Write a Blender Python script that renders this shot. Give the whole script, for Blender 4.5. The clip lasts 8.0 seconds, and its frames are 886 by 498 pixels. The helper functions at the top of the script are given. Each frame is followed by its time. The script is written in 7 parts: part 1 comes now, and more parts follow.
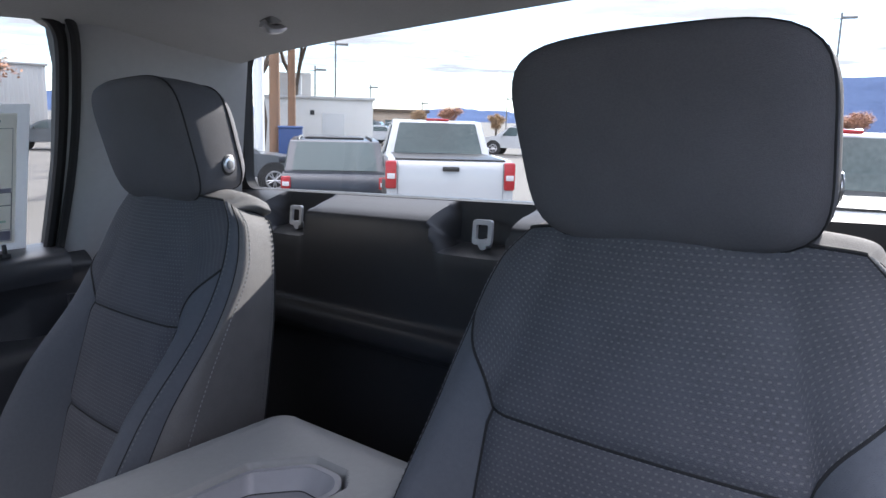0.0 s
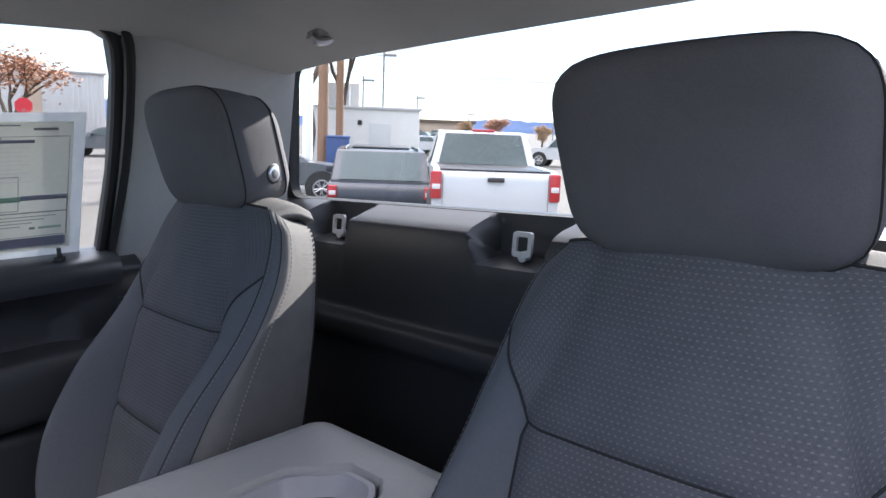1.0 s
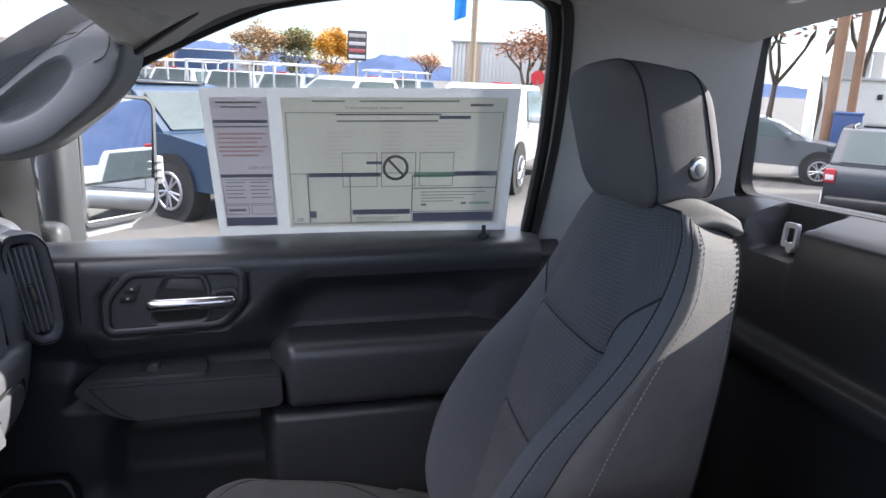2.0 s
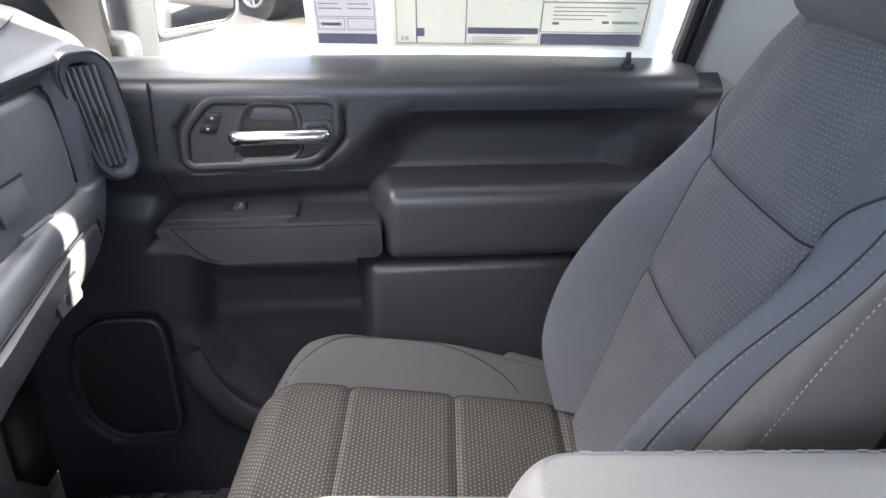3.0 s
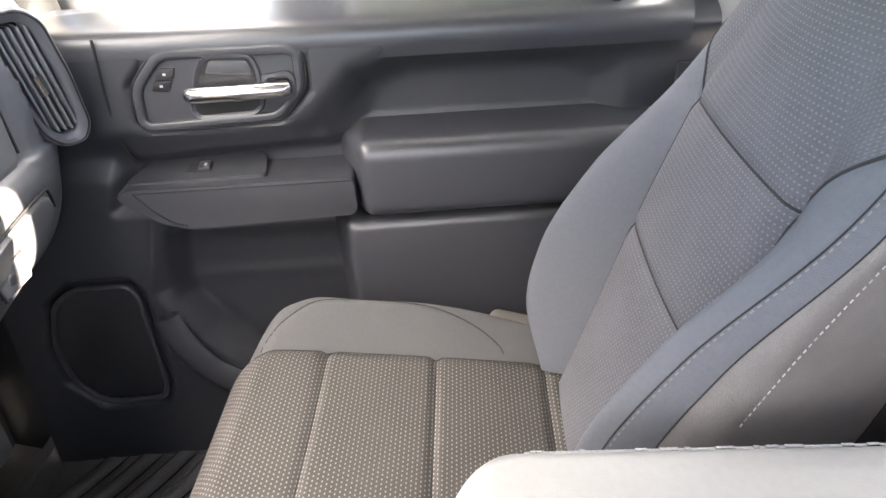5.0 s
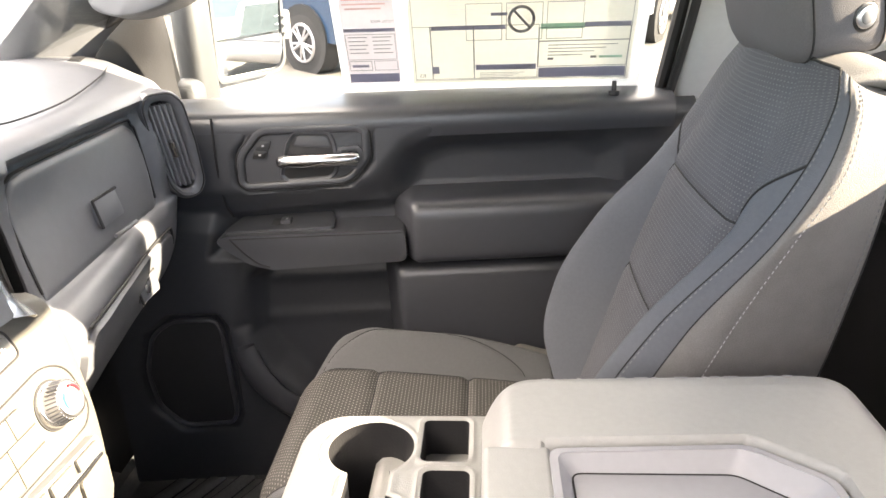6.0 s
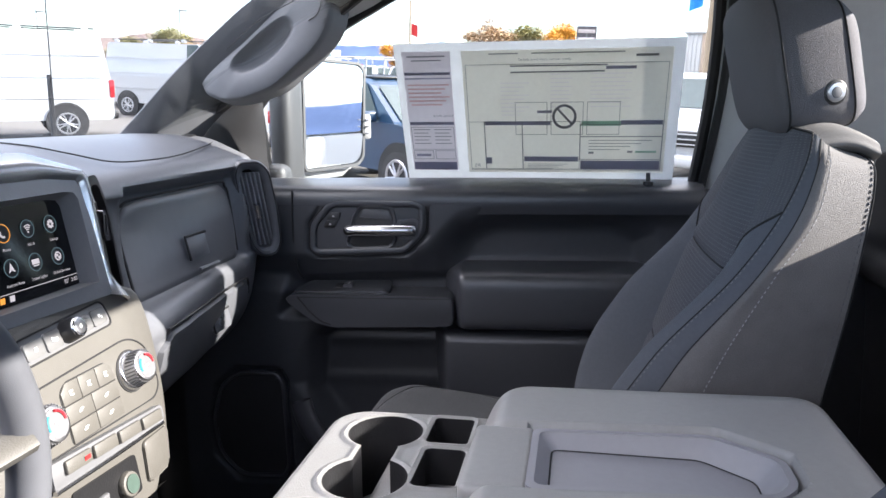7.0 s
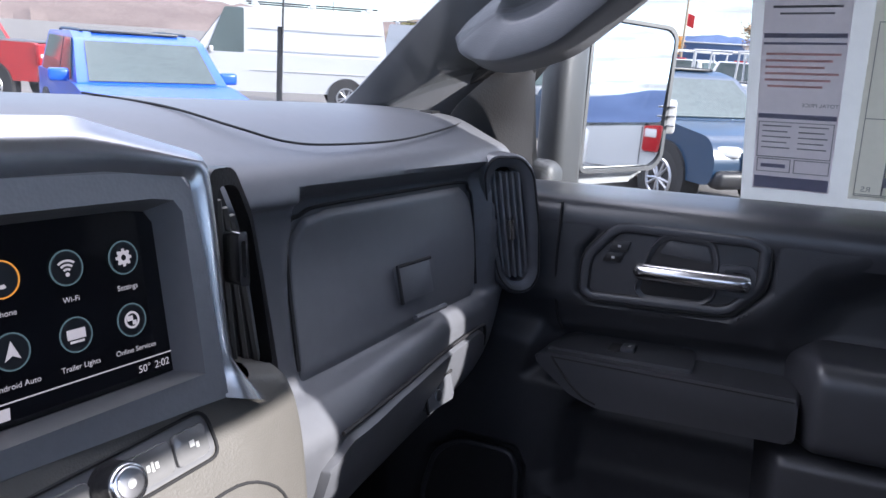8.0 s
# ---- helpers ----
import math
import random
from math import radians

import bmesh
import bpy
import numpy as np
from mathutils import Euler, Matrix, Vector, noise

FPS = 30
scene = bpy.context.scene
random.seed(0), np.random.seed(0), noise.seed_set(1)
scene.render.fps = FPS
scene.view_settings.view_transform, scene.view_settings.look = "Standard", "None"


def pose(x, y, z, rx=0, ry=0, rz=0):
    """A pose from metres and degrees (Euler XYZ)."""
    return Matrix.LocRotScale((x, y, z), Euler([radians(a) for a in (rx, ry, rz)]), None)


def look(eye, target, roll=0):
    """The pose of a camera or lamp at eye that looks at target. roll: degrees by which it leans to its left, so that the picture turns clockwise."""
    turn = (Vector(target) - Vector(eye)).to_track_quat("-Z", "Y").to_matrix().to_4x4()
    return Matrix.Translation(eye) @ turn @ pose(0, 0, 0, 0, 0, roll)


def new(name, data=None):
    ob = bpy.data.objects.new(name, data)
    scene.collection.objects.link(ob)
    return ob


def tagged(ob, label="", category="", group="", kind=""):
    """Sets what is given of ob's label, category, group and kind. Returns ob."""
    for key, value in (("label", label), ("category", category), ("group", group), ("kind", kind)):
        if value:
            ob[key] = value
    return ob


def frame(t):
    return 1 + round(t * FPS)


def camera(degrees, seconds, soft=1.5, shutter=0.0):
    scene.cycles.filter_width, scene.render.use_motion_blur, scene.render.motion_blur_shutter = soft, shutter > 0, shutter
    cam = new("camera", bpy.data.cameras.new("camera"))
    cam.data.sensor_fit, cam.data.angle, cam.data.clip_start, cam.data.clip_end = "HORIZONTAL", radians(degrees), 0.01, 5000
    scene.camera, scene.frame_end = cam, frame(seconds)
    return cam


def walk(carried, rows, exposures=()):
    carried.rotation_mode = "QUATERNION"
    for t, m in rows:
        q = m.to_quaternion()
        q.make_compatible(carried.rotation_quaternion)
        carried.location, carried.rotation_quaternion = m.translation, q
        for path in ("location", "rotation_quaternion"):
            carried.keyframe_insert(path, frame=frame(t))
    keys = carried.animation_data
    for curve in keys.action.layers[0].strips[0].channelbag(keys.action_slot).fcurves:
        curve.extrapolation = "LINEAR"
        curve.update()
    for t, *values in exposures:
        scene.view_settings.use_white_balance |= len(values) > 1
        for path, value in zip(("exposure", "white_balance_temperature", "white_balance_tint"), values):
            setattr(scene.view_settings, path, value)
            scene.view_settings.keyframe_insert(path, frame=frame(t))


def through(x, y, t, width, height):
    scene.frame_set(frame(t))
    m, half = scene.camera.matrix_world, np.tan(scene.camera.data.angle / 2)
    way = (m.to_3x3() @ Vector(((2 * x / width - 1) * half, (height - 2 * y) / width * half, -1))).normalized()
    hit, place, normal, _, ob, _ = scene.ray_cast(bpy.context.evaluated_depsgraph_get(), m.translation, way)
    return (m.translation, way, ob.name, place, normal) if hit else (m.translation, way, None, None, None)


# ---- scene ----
cam = camera(61.7, 8.0)
PATH = [
    (0.0, (0.673, 0.345, 1.741), (-0.691, 1.769, 1.408), -2.30),
    (0.5, (0.672, 0.343, 1.740), (-0.695, 1.769, 1.426), -2.00),
    (1.0, (0.679, 0.348, 1.742), (-0.771, 1.692, 1.441), -1.74),
    (1.5, (0.644, 0.419, 1.735), (-1.139, 1.286, 1.468), -1.65),
    (2.0, (0.532, 0.520, 1.756), (-1.423, 0.750, 1.404), -0.08),
    (2.2, (0.472, 0.524, 1.773), (-1.474, 0.587, 1.316), 0.25),
    (3.3, (0.278, 0.459, 1.743), (-1.485, 0.506, 0.800), 0.83),
    (3.5, (0.253, 0.469, 1.740), (-1.483, 0.508, 0.748), 0.26),
    (4.0, (0.236, 0.479, 1.744), (-1.477, 0.520, 0.713), -0.22),
    (5.3, (0.241, 0.551, 1.766), (-1.496, 0.444, 0.780), -2.85),
    (5.5, (0.299, 0.544, 1.764), (-1.474, 0.447, 0.843), -2.29),
    (6.0, (0.513, 0.533, 1.762), (-1.347, 0.410, 1.037), -1.88),
    (6.5, (0.666, 0.586, 1.708), (-1.260, 0.370, 1.213), -1.56),
    (7.0, (0.672, 0.623, 1.670), (-1.264, 0.267, 1.314), -0.40),
    (7.3, (0.577, 0.530, 1.638), (-1.346, 0.074, 1.322), 0.90),
    (7.5, (0.471, 0.479, 1.634), (-1.423, -0.085, 1.326), 2.05),
    (7.7, (0.352, 0.430, 1.640), (-1.500, -0.248, 1.298), 2.65),
    (8.0, (0.233, 0.414, 1.653), (-1.477, -0.543, 1.256), 3.01),
]
# The parked truck stands on sloping ground: its own upright frame is leaned into the world by TRUCK.
TRUCK = pose(0, 0.5, 1.65) @ pose(0, 0, 0, 2.5) @ pose(0, 0, 0, 0, -3.0) @ pose(0, -0.5, -1.5)
EXPOSURES = [(0.0, 3.43, 5950, 13), (0.5, 3.63, 6000, 13), (1.5, 3.68, 6100, 13), (2.2, 3.82, 6200, 14), (3.3, 5.60, 6900, 10), (4.2, 5.86, 7250, 11), (5.5, 6.06, 7600, 12), (6.0, 5.48, 7950, 11), (6.5, 4.70, 7500, 12), (7.0, 4.08, 6200, 13), (8.0, 3.56, 5850, 16)]
walk(cam, [(t, TRUCK @ look(eye, target, roll)) for t, eye, target, roll in PATH], EXPOSURES)

# ---- daylight ----
SUN_WAY = (TRUCK.to_3x3() @ Vector((0.12, -1.0, -0.40))).normalized()
world = bpy.data.worlds.new("sky")
scene.world = world
world.use_nodes = True
wn = world.node_tree.nodes
sky = wn.new("ShaderNodeTexSky")
sky.sky_type, sky.sun_disc = "NISHITA", False
sky.sun_elevation = math.asin(-SUN_WAY.z)
sky.sun_rotation = math.atan2(-SUN_WAY.x, -SUN_WAY.y)
sky.altitude, sky.dust_density, sky.ozone_density = 1300, 0.25, 2.5
wn["Background"].inputs["Strength"].default_value = 0.05
# broken white cloud over the blue
co, sep, flat, puff, cover, cloud = (wn.new("ShaderNode" + k) for k in ("TexCoord", "SeparateXYZ", "CombineXYZ", "TexNoise", "ValToRGB", "Mix"))
up, dx, dy = (wn.new("ShaderNodeMath") for _ in range(3))
up.operation, dx.operation, dy.operation = "MAXIMUM", "DIVIDE", "DIVIDE"
up.inputs[1].default_value = 0.06
wl = world.node_tree.links
wl.new(co.outputs["Generated"], sep.inputs[0])
wl.new(sep.outputs["Z"], up.inputs[0])
for q, axis in ((dx, "X"), (dy, "Y")):
    wl.new(sep.outputs[axis], q.inputs[0])
    wl.new(up.outputs[0], q.inputs[1])
wl.new(dx.outputs[0], flat.inputs["X"])
wl.new(dy.outputs[0], flat.inputs["Y"])
wl.new(flat.outputs[0], puff.inputs["Vector"])
puff.inputs["Scale"].default_value, puff.inputs["Detail"].default_value, puff.inputs["Roughness"].default_value = 0.55, 7, 0.6
cover.color_ramp.elements[0].position, cover.color_ramp.elements[1].position = 0.40, 0.60
wl.new(puff.outputs["Fac"], cover.inputs["Fac"])
cloud.data_type = "RGBA"
rise = wn.new("ShaderNodeMix")                              # cloud is brighter overhead than low down
rise.data_type = "RGBA"
rise.inputs["A"].default_value, rise.inputs["B"].default_value = (2.35, 2.37, 2.46, 1), (27.0, 25.4, 26.1, 1)
steep = wn.new("ShaderNodeMath")
steep.operation = "MULTIPLY"
for i in (0, 1):
    wl.new(up.outputs[0], steep.inputs[i])
wl.new(steep.outputs[0], rise.inputs["Factor"])
wl.new(rise.outputs["Result"], cloud.inputs["B"])
wl.new(cover.outputs["Color"], cloud.inputs["Factor"])
wl.new(sky.outputs[0], cloud.inputs["A"])
wl.new(cloud.outputs["Result"], wn["Background"].inputs["Color"])
sun = new("sun", bpy.data.lights.new("sun", "SUN"))
sun.data.energy, sun.data.angle, sun.data.color = 1.25, radians(0.5), (1.0, 0.93, 0.82)
sun.matrix_world = look((0, 0, 30), Vector((0, 0, 30)) + SUN_WAY)


# ---- materials ----
def material(name, colour, rough=0.6, metal=0.0, vary=0.12, scale=6.0, bump=0.0, bump_scale=400.0, spec=0.5, coat=0.0, coarse=1.4):
    """A surface with stains at a coarse scale, grain at a fine one, and a fine relief."""
    m = bpy.data.materials.new(name)
    m.use_nodes = True
    t = m.node_tree
    n, l = t.nodes, t.links
    b = n["Principled BSDF"]
    b.inputs["Roughness"].default_value, b.inputs["Metallic"].default_value = rough, metal
    b.inputs["Specular IOR Level"].default_value, b.inputs["Coat Weight"].default_value = spec, coat
    co = n.new("ShaderNodeTexCoord")
    fine, big = n.new("ShaderNodeTexNoise"), n.new("ShaderNodeTexNoise")
    fine.inputs["Scale"].default_value, big.inputs["Scale"].default_value = scale * 25, scale
    fine.inputs["Detail"].default_value, big.inputs["Detail"].default_value = 3, 4
    both = n.new("ShaderNodeMix")
    both.inputs["Factor"].default_value = 0.5
    ramp = n.new("ShaderNodeValToRGB")
    lo = [max(0.0, c * (1 - vary)) for c in colour]
    hi = [min(1.0, c * (1 + vary)) for c in colour]
    ramp.color_ramp.elements[0].position, ramp.color_ramp.elements[1].position = 0.3, 0.7
    ramp.color_ramp.elements[0].color, ramp.color_ramp.elements[1].color = (*lo, 1), (*hi, 1)
    for tex in (fine, big):
        l.new(co.outputs["Object"], tex.inputs["Vector"])
    l.new(fine.outputs["Fac"], both.inputs["A"])
    l.new(big.outputs["Fac"], both.inputs["B"])
    l.new(both.outputs["Result"], ramp.inputs["Fac"])
    l.new(ramp.outputs["Color"], b.inputs["Base Color"])
    wear = n.new("ShaderNodeMapRange")
    wear.inputs["To Min"].default_value, wear.inputs["To Max"].default_value = max(0.02, rough * 0.85), min(1.0, rough * 1.15)
    l.new(big.outputs["Fac"], wear.inputs["Value"])
    l.new(wear.outputs["Result"], b.inputs["Roughness"])
    if bump:
        grain, rel = n.new("ShaderNodeTexVoronoi"), n.new("ShaderNodeBump")
        grain.inputs["Scale"].default_value = bump_scale
        rel.inputs["Strength"].default_value, rel.inputs["Distance"].default_value = bump, 0.001
        l.new(co.outputs["Object"], grain.inputs["Vector"])
        l.new(grain.outputs["Distance"], rel.inputs["Height"])
        l.new(rel.outputs["Normal"], b.inputs["Normal"])
    return m


def dotted_cloth(name, colour, dot, pitch=(0.0085, 0.0075)):
    """Woven seat cloth with offset rows of small light dashes."""
    m = material(name, colour, 0.9, vary=0.2, scale=14, bump=0.5, bump_scale=900, spec=0.2)
    t = m.node_tree
    n, l = t.nodes, t.links
    b = n["Principled BSDF"]
    base = b.inputs["Base Color"].links[0].from_socket
    co, sep = n.new("ShaderNodeTexCoord"), n.new("ShaderNodeSeparateXYZ")
    l.new(co.outputs["UV"], sep.inputs[0])

    def op(kind, a, c=None):
        q = n.new("ShaderNodeMath")
        q.operation = kind
        for i, v in enumerate((a, c)):
            if v is None:
                continue
            if isinstance(v, (int, float)):
                q.inputs[i].default_value = v
            else:
                l.new(v, q.inputs[i])
        return q.outputs[0]

    v = op("DIVIDE", sep.outputs["Y"], pitch[1])
    row = op("FLOOR", v)
    u = op("ADD", op("DIVIDE", sep.outputs["X"], pitch[0]), op("MULTIPLY", row, 0.5))
    du = op("ABSOLUTE", op("SUBTRACT", op("FRACT", u), 0.5))
    dv = op("ABSOLUTE", op("SUBTRACT", op("FRACT", v), 0.5))
    inside = op("MULTIPLY", op("LESS_THAN", du, 0.20), op("LESS_THAN", dv, 0.14))
    mix = n.new("ShaderNodeMix")
    mix.data_type = "RGBA"
    l.new(inside, mix.inputs["Factor"])
    l.new(base, mix.inputs["A"])
    mix.inputs["B"].default_value = (*dot, 1)
    l.new(mix.outputs["Result"], b.inputs["Base Color"])
    return m


def thin_paper(name, colour, through=0.5):
    """Paper that lets light from behind it shine through."""
    m = material(name, colour, 0.7, vary=0.03, scale=4)
    n, l = m.node_tree.nodes, m.node_tree.links
    back, mix = n.new("ShaderNodeBsdfTranslucent"), n.new("ShaderNodeMixShader")
    l.new(n["Principled BSDF"].inputs["Base Color"].links[0].from_socket, back.inputs["Color"])
    mix.inputs[0].default_value = through
    l.new(n["Principled BSDF"].outputs[0], mix.inputs[1])
    l.new(back.outputs[0], mix.inputs[2])
    l.new(mix.outputs[0], n["Material Output"].inputs["Surface"])
    return m


def pane_glass(name, tint=(0.93, 0.96, 0.95)):
    """Thin clear glass: see-through with a Fresnel gloss."""
    m = bpy.data.materials.new(name)
    m.use_nodes = True
    n, l = m.node_tree.nodes, m.node_tree.links
    n.remove(n["Principled BSDF"])
    mix, clear, gloss, face, power, scale = (n.new("ShaderNode" + k) for k in ("MixShader", "BsdfTransparent", "BsdfGlossy", "LayerWeight", "Math", "Math"))
    clear.inputs["Color"].default_value = (*tint, 1)
    gloss.inputs["Roughness"].default_value = 0.01
    power.operation, scale.operation = "POWER", "MULTIPLY_ADD"
    power.inputs[1].default_value = 5.0
    scale.inputs[1].default_value, scale.inputs[2].default_value = 0.7, 0.03
    l.new(face.outputs["Facing"], power.inputs[0])
    l.new(power.outputs[0], scale.inputs[0])
    l.new(scale.outputs[0], mix.inputs[0])
    l.new(clear.outputs[0], mix.inputs[1])
    l.new(gloss.outputs[0], mix.inputs[2])
    l.new(mix.outputs[0], n["Material Output"].inputs["Surface"])
    return m


DOOR_GREY = material("door_plastic", (0.032, 0.034, 0.039), 0.44, vary=0.10, scale=3, bump=0.10, bump_scale=700)
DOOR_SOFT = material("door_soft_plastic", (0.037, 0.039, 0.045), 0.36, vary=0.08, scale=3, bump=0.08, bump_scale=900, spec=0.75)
DASH_GREY = material("dash_plastic", (0.104, 0.108, 0.119), 0.41, vary=0.08, scale=3, bump=0.06, bump_scale=1100, spec=0.65)
STACK_GREY = material("stack_plastic", (0.095, 0.090, 0.080), 0.5, vary=0.06, scale=3, bump=0.2, bump_scale=700)
KEY_GREY = material("key_plastic", (0.13, 0.132, 0.138), 0.5, vary=0.06)
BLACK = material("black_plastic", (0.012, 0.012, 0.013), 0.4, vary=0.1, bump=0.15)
RUBBER = material("seal_rubber", (0.01, 0.01, 0.011), 0.65, vary=0.15)
MAT_RUBBER = material("mat_rubber", (0.07, 0.07, 0.072), 0.26, vary=0.2, scale=8)
CARPET = material("carpet", (0.06, 0.06, 0.061), 0.95, vary=0.35, scale=20, bump=0.8, bump_scale=600)
CHROME = material("chrome", (0.62, 0.62, 0.63), 0.2, 1.0, vary=0.03)
SATIN = material("satin_silver", (0.55, 0.55, 0.57), 0.3, 1.0, vary=0.04)
HEADLINER = material("headliner_cloth", (0.46, 0.46, 0.45), 0.95, vary=0.06, scale=10, bump=0.3, bump_scale=900)
PILLAR = material("pillar_plastic", (0.36, 0.365, 0.37), 0.6, vary=0.05, scale=3, bump=0.2, bump_scale=700)
APILLAR = material("dark_pillar_plastic", (0.115, 0.12, 0.13), 0.55, vary=0.05, scale=3, bump=0.2, bump_scale=700)
SEAT_DOTS = dotted_cloth("dotted_back_cloth", (0.088, 0.090, 0.102), (0.140, 0.143, 0.150), (0.0064, 0.0056))
CUSHION_DOTS = dotted_cloth("dotted_cushion_cloth", (0.052, 0.050, 0.047), (0.19, 0.18, 0.17), (0.0072, 0.0056))
SEAT_PLAIN = material("bolster_cloth", (0.094, 0.102, 0.118), 0.7, vary=0.08, scale=8, bump=0.5, bump_scale=1100, spec=0.3)
SEAT_SIDE = material("seat_side_cloth", (0.165, 0.160, 0.158), 0.85, vary=0.15, scale=30, bump=0.6, bump_scale=1000, spec=0.25)
HEAD_CLOTH = material("headrest_cloth", (0.110, 0.107, 0.116), 0.85, vary=0.12, scale=20, bump=0.5, bump_scale=1100, spec=0.25)
THREAD = material("stitch_thread", (0.32, 0.32, 0.33), 0.8, vary=0.1)
DULL_THREAD = material("edge_thread", (0.15, 0.15, 0.16), 0.85, vary=0.1)
# near-black for seams, joints and gaps: the shade in them as colour
SEAM_SHADE = material("seam_shadow", (0.016, 0.016, 0.017), 0.9, vary=0.1)
LID_VINYL = material("lid_vinyl", (0.26, 0.257, 0.250), 0.42, vary=0.06, scale=6, bump=0.14, bump_scale=700)
CONSOLE_GREY = material("console_plastic", (0.22, 0.216, 0.208), 0.40, vary=0.06, scale=5, bump=0.2, bump_scale=700)
TRAY_GREY = material("tray_plastic", (0.25, 0.246, 0.262), 0.42, vary=0.05, scale=5)
GLASS = pane_glass("window_glass", (0.80, 0.81, 0.80))
SCREEN = material("screen_glass", (0.006, 0.006, 0.008), 0.08, vary=0.1)
ICON_WHITE = material("icon_white", (0.36, 0.36, 0.36), 0.4, vary=0.02)
KEY_PRINT = material("key_print", (0.62, 0.62, 0.60), 0.5, vary=0.02)
AUDIO_KEY = material("audio_key_plastic", (0.155, 0.155, 0.155), 0.22, vary=0.04, coat=0.5)
MIRROR = material("mirror_silver", (0.88, 0.9, 0.9), 0.01, 1.0, vary=0.01)
WHITE_PAINT = material("white_car_paint", (0.44, 0.45, 0.46), 0.25, vary=0.03, scale=1, coat=0.6)
FRAME_GREY = material("screen_frame_plastic", (0.20, 0.205, 0.22), 0.42, vary=0.06, bump=0.15)
CUSHION_PLAIN = material("cushion_bolster_cloth", (0.074, 0.075, 0.078), 0.7, vary=0.08, scale=8, bump=0.5, bump_scale=1100, spec=0.3)
EMBLEM = material("emblem_plastic", (0.20, 0.203, 0.206), 0.6, vary=0.05)
BAND = material("satin_band", (0.44, 0.44, 0.45), 0.26, 0.9, vary=0.05)
REAR_BLACK = material("rear_panel_plastic", (0.030, 0.030, 0.032), 0.36, vary=0.1, scale=3, bump=0.10, bump_scale=700)
PAPER = thin_paper("label_paper", (0.92, 0.905, 0.85), 0.7)

# ---- building helpers ----
BASE = {}


def thing(name, base, label, category, group="", kind="", place=None):
    """An empty at a thing's base, in the truck's frame unless another pose is given."""
    ob = new(name)
    ob.empty_display_size = 0.05
    ob.matrix_world = (TRUCK if place is None else place) @ Matrix.Translation(base)
    BASE[ob] = Vector(base)
    return tagged(ob, label, category, group, kind)


def part(name, bm, mat, parent, label="", smooth=True, kind=""):
    """Links a bmesh, drawn in the frame of its thing, as one mesh under it."""
    base = BASE[parent]
    bmesh.ops.translate(bm, verts=bm.verts, vec=-base)
    bmesh.ops.recalc_face_normals(bm, faces=bm.faces)
    me = bpy.data.meshes.new(name)
    bm.to_mesh(me)
    bm.free()
    if smooth:
        me.polygons.foreach_set("use_smooth", [True] * len(me.polygons))
        me.set_sharp_from_angle(angle=radians(38))
    me.materials.append(mat)
    ob = new(name, me)
    ob.parent = parent
    BASE[ob] = base
    return tagged(ob, label, kind=kind)


def solid(name, base, bm, mat, label, category, group="", kind="", place=None, smooth=True):
    """A thing that is one plain mesh."""
    bmesh.ops.translate(bm, verts=bm.verts, vec=-Vector(base))
    bmesh.ops.recalc_face_normals(bm, faces=bm.faces)
    me = bpy.data.meshes.new(name)
    bm.to_mesh(me)
    bm.free()
    if smooth:
        me.polygons.foreach_set("use_smooth", [True] * len(me.polygons))
        me.set_sharp_from_angle(angle=radians(38))
    me.materials.append(mat)
    ob = new(name, me)
    ob.matrix_world = (TRUCK if place is None else place) @ Matrix.Translation(base)
    BASE[ob] = Vector(base)
    return tagged(ob, label, category, group, kind)


def rbox(centre, size, bevel=0.006, seg=2, turn=(0, 0, 0)):
    bm = bmesh.new()
    bmesh.ops.create_cube(bm, size=1.0)
    bmesh.ops.scale(bm, verts=bm.verts, vec=size)
    if bevel:
        bmesh.ops.bevel(bm, geom=bm.edges[:], offset=min(bevel, min(size) * 0.49), segments=seg, profile=0.5, affect="EDGES", clamp_overlap=True)
    bmesh.ops.transform(bm, verts=bm.verts, matrix=pose(*centre, *turn))
    return bm


def cyl(a, b, r, r2=None, n=20, bevel=0.0):
    a, b = Vector(a), Vector(b)
    bm = bmesh.new()
    bmesh.ops.create_cone(bm, cap_ends=True, segments=n, radius1=r, radius2=r if r2 is None else r2, depth=(b - a).length)
    if bevel:
        rim = [e for e in bm.edges if abs(e.verts[0].co.z - e.verts[1].co.z) < 1e-6]
        bmesh.ops.bevel(bm, geom=rim, offset=bevel, segments=2, profile=0.5, affect="EDGES")
    m = Matrix.Translation((a + b) / 2) @ (b - a).to_track_quat("Z", "Y").to_matrix().to_4x4()
    bmesh.ops.transform(bm, verts=bm.verts, matrix=m)
    return bm


def joined(*bms):
    out = bmesh.new()
    for b in bms:
        me = bpy.data.meshes.new("tmp")
        b.to_mesh(me)
        b.free()
        out.from_mesh(me)
        bpy.data.meshes.remove(me)
    return out


def sheet(f, nu, nv, close_u=False, close_v=False, cap=False):
    """A grid of quads over f(u, v), u and v from 0 to 1."""
    bm = bmesh.new()
    ku, kv = (nu if close_u else nu + 1), (nv if close_v else nv + 1)
    rows = [[bm.verts.new(f(i / nu, j / nv)) for i in range(ku)] for j in range(kv)]
    for j in range(nv):
        for i in range(nu):
            a, b = rows[j], rows[(j + 1) % kv]
            bm.faces.new((a[i], a[(i + 1) % ku], b[(i + 1) % ku], b[i]))
    if cap:
        for r in (rows[0], rows[-1]):
            bm.faces.new(r)
    return bm


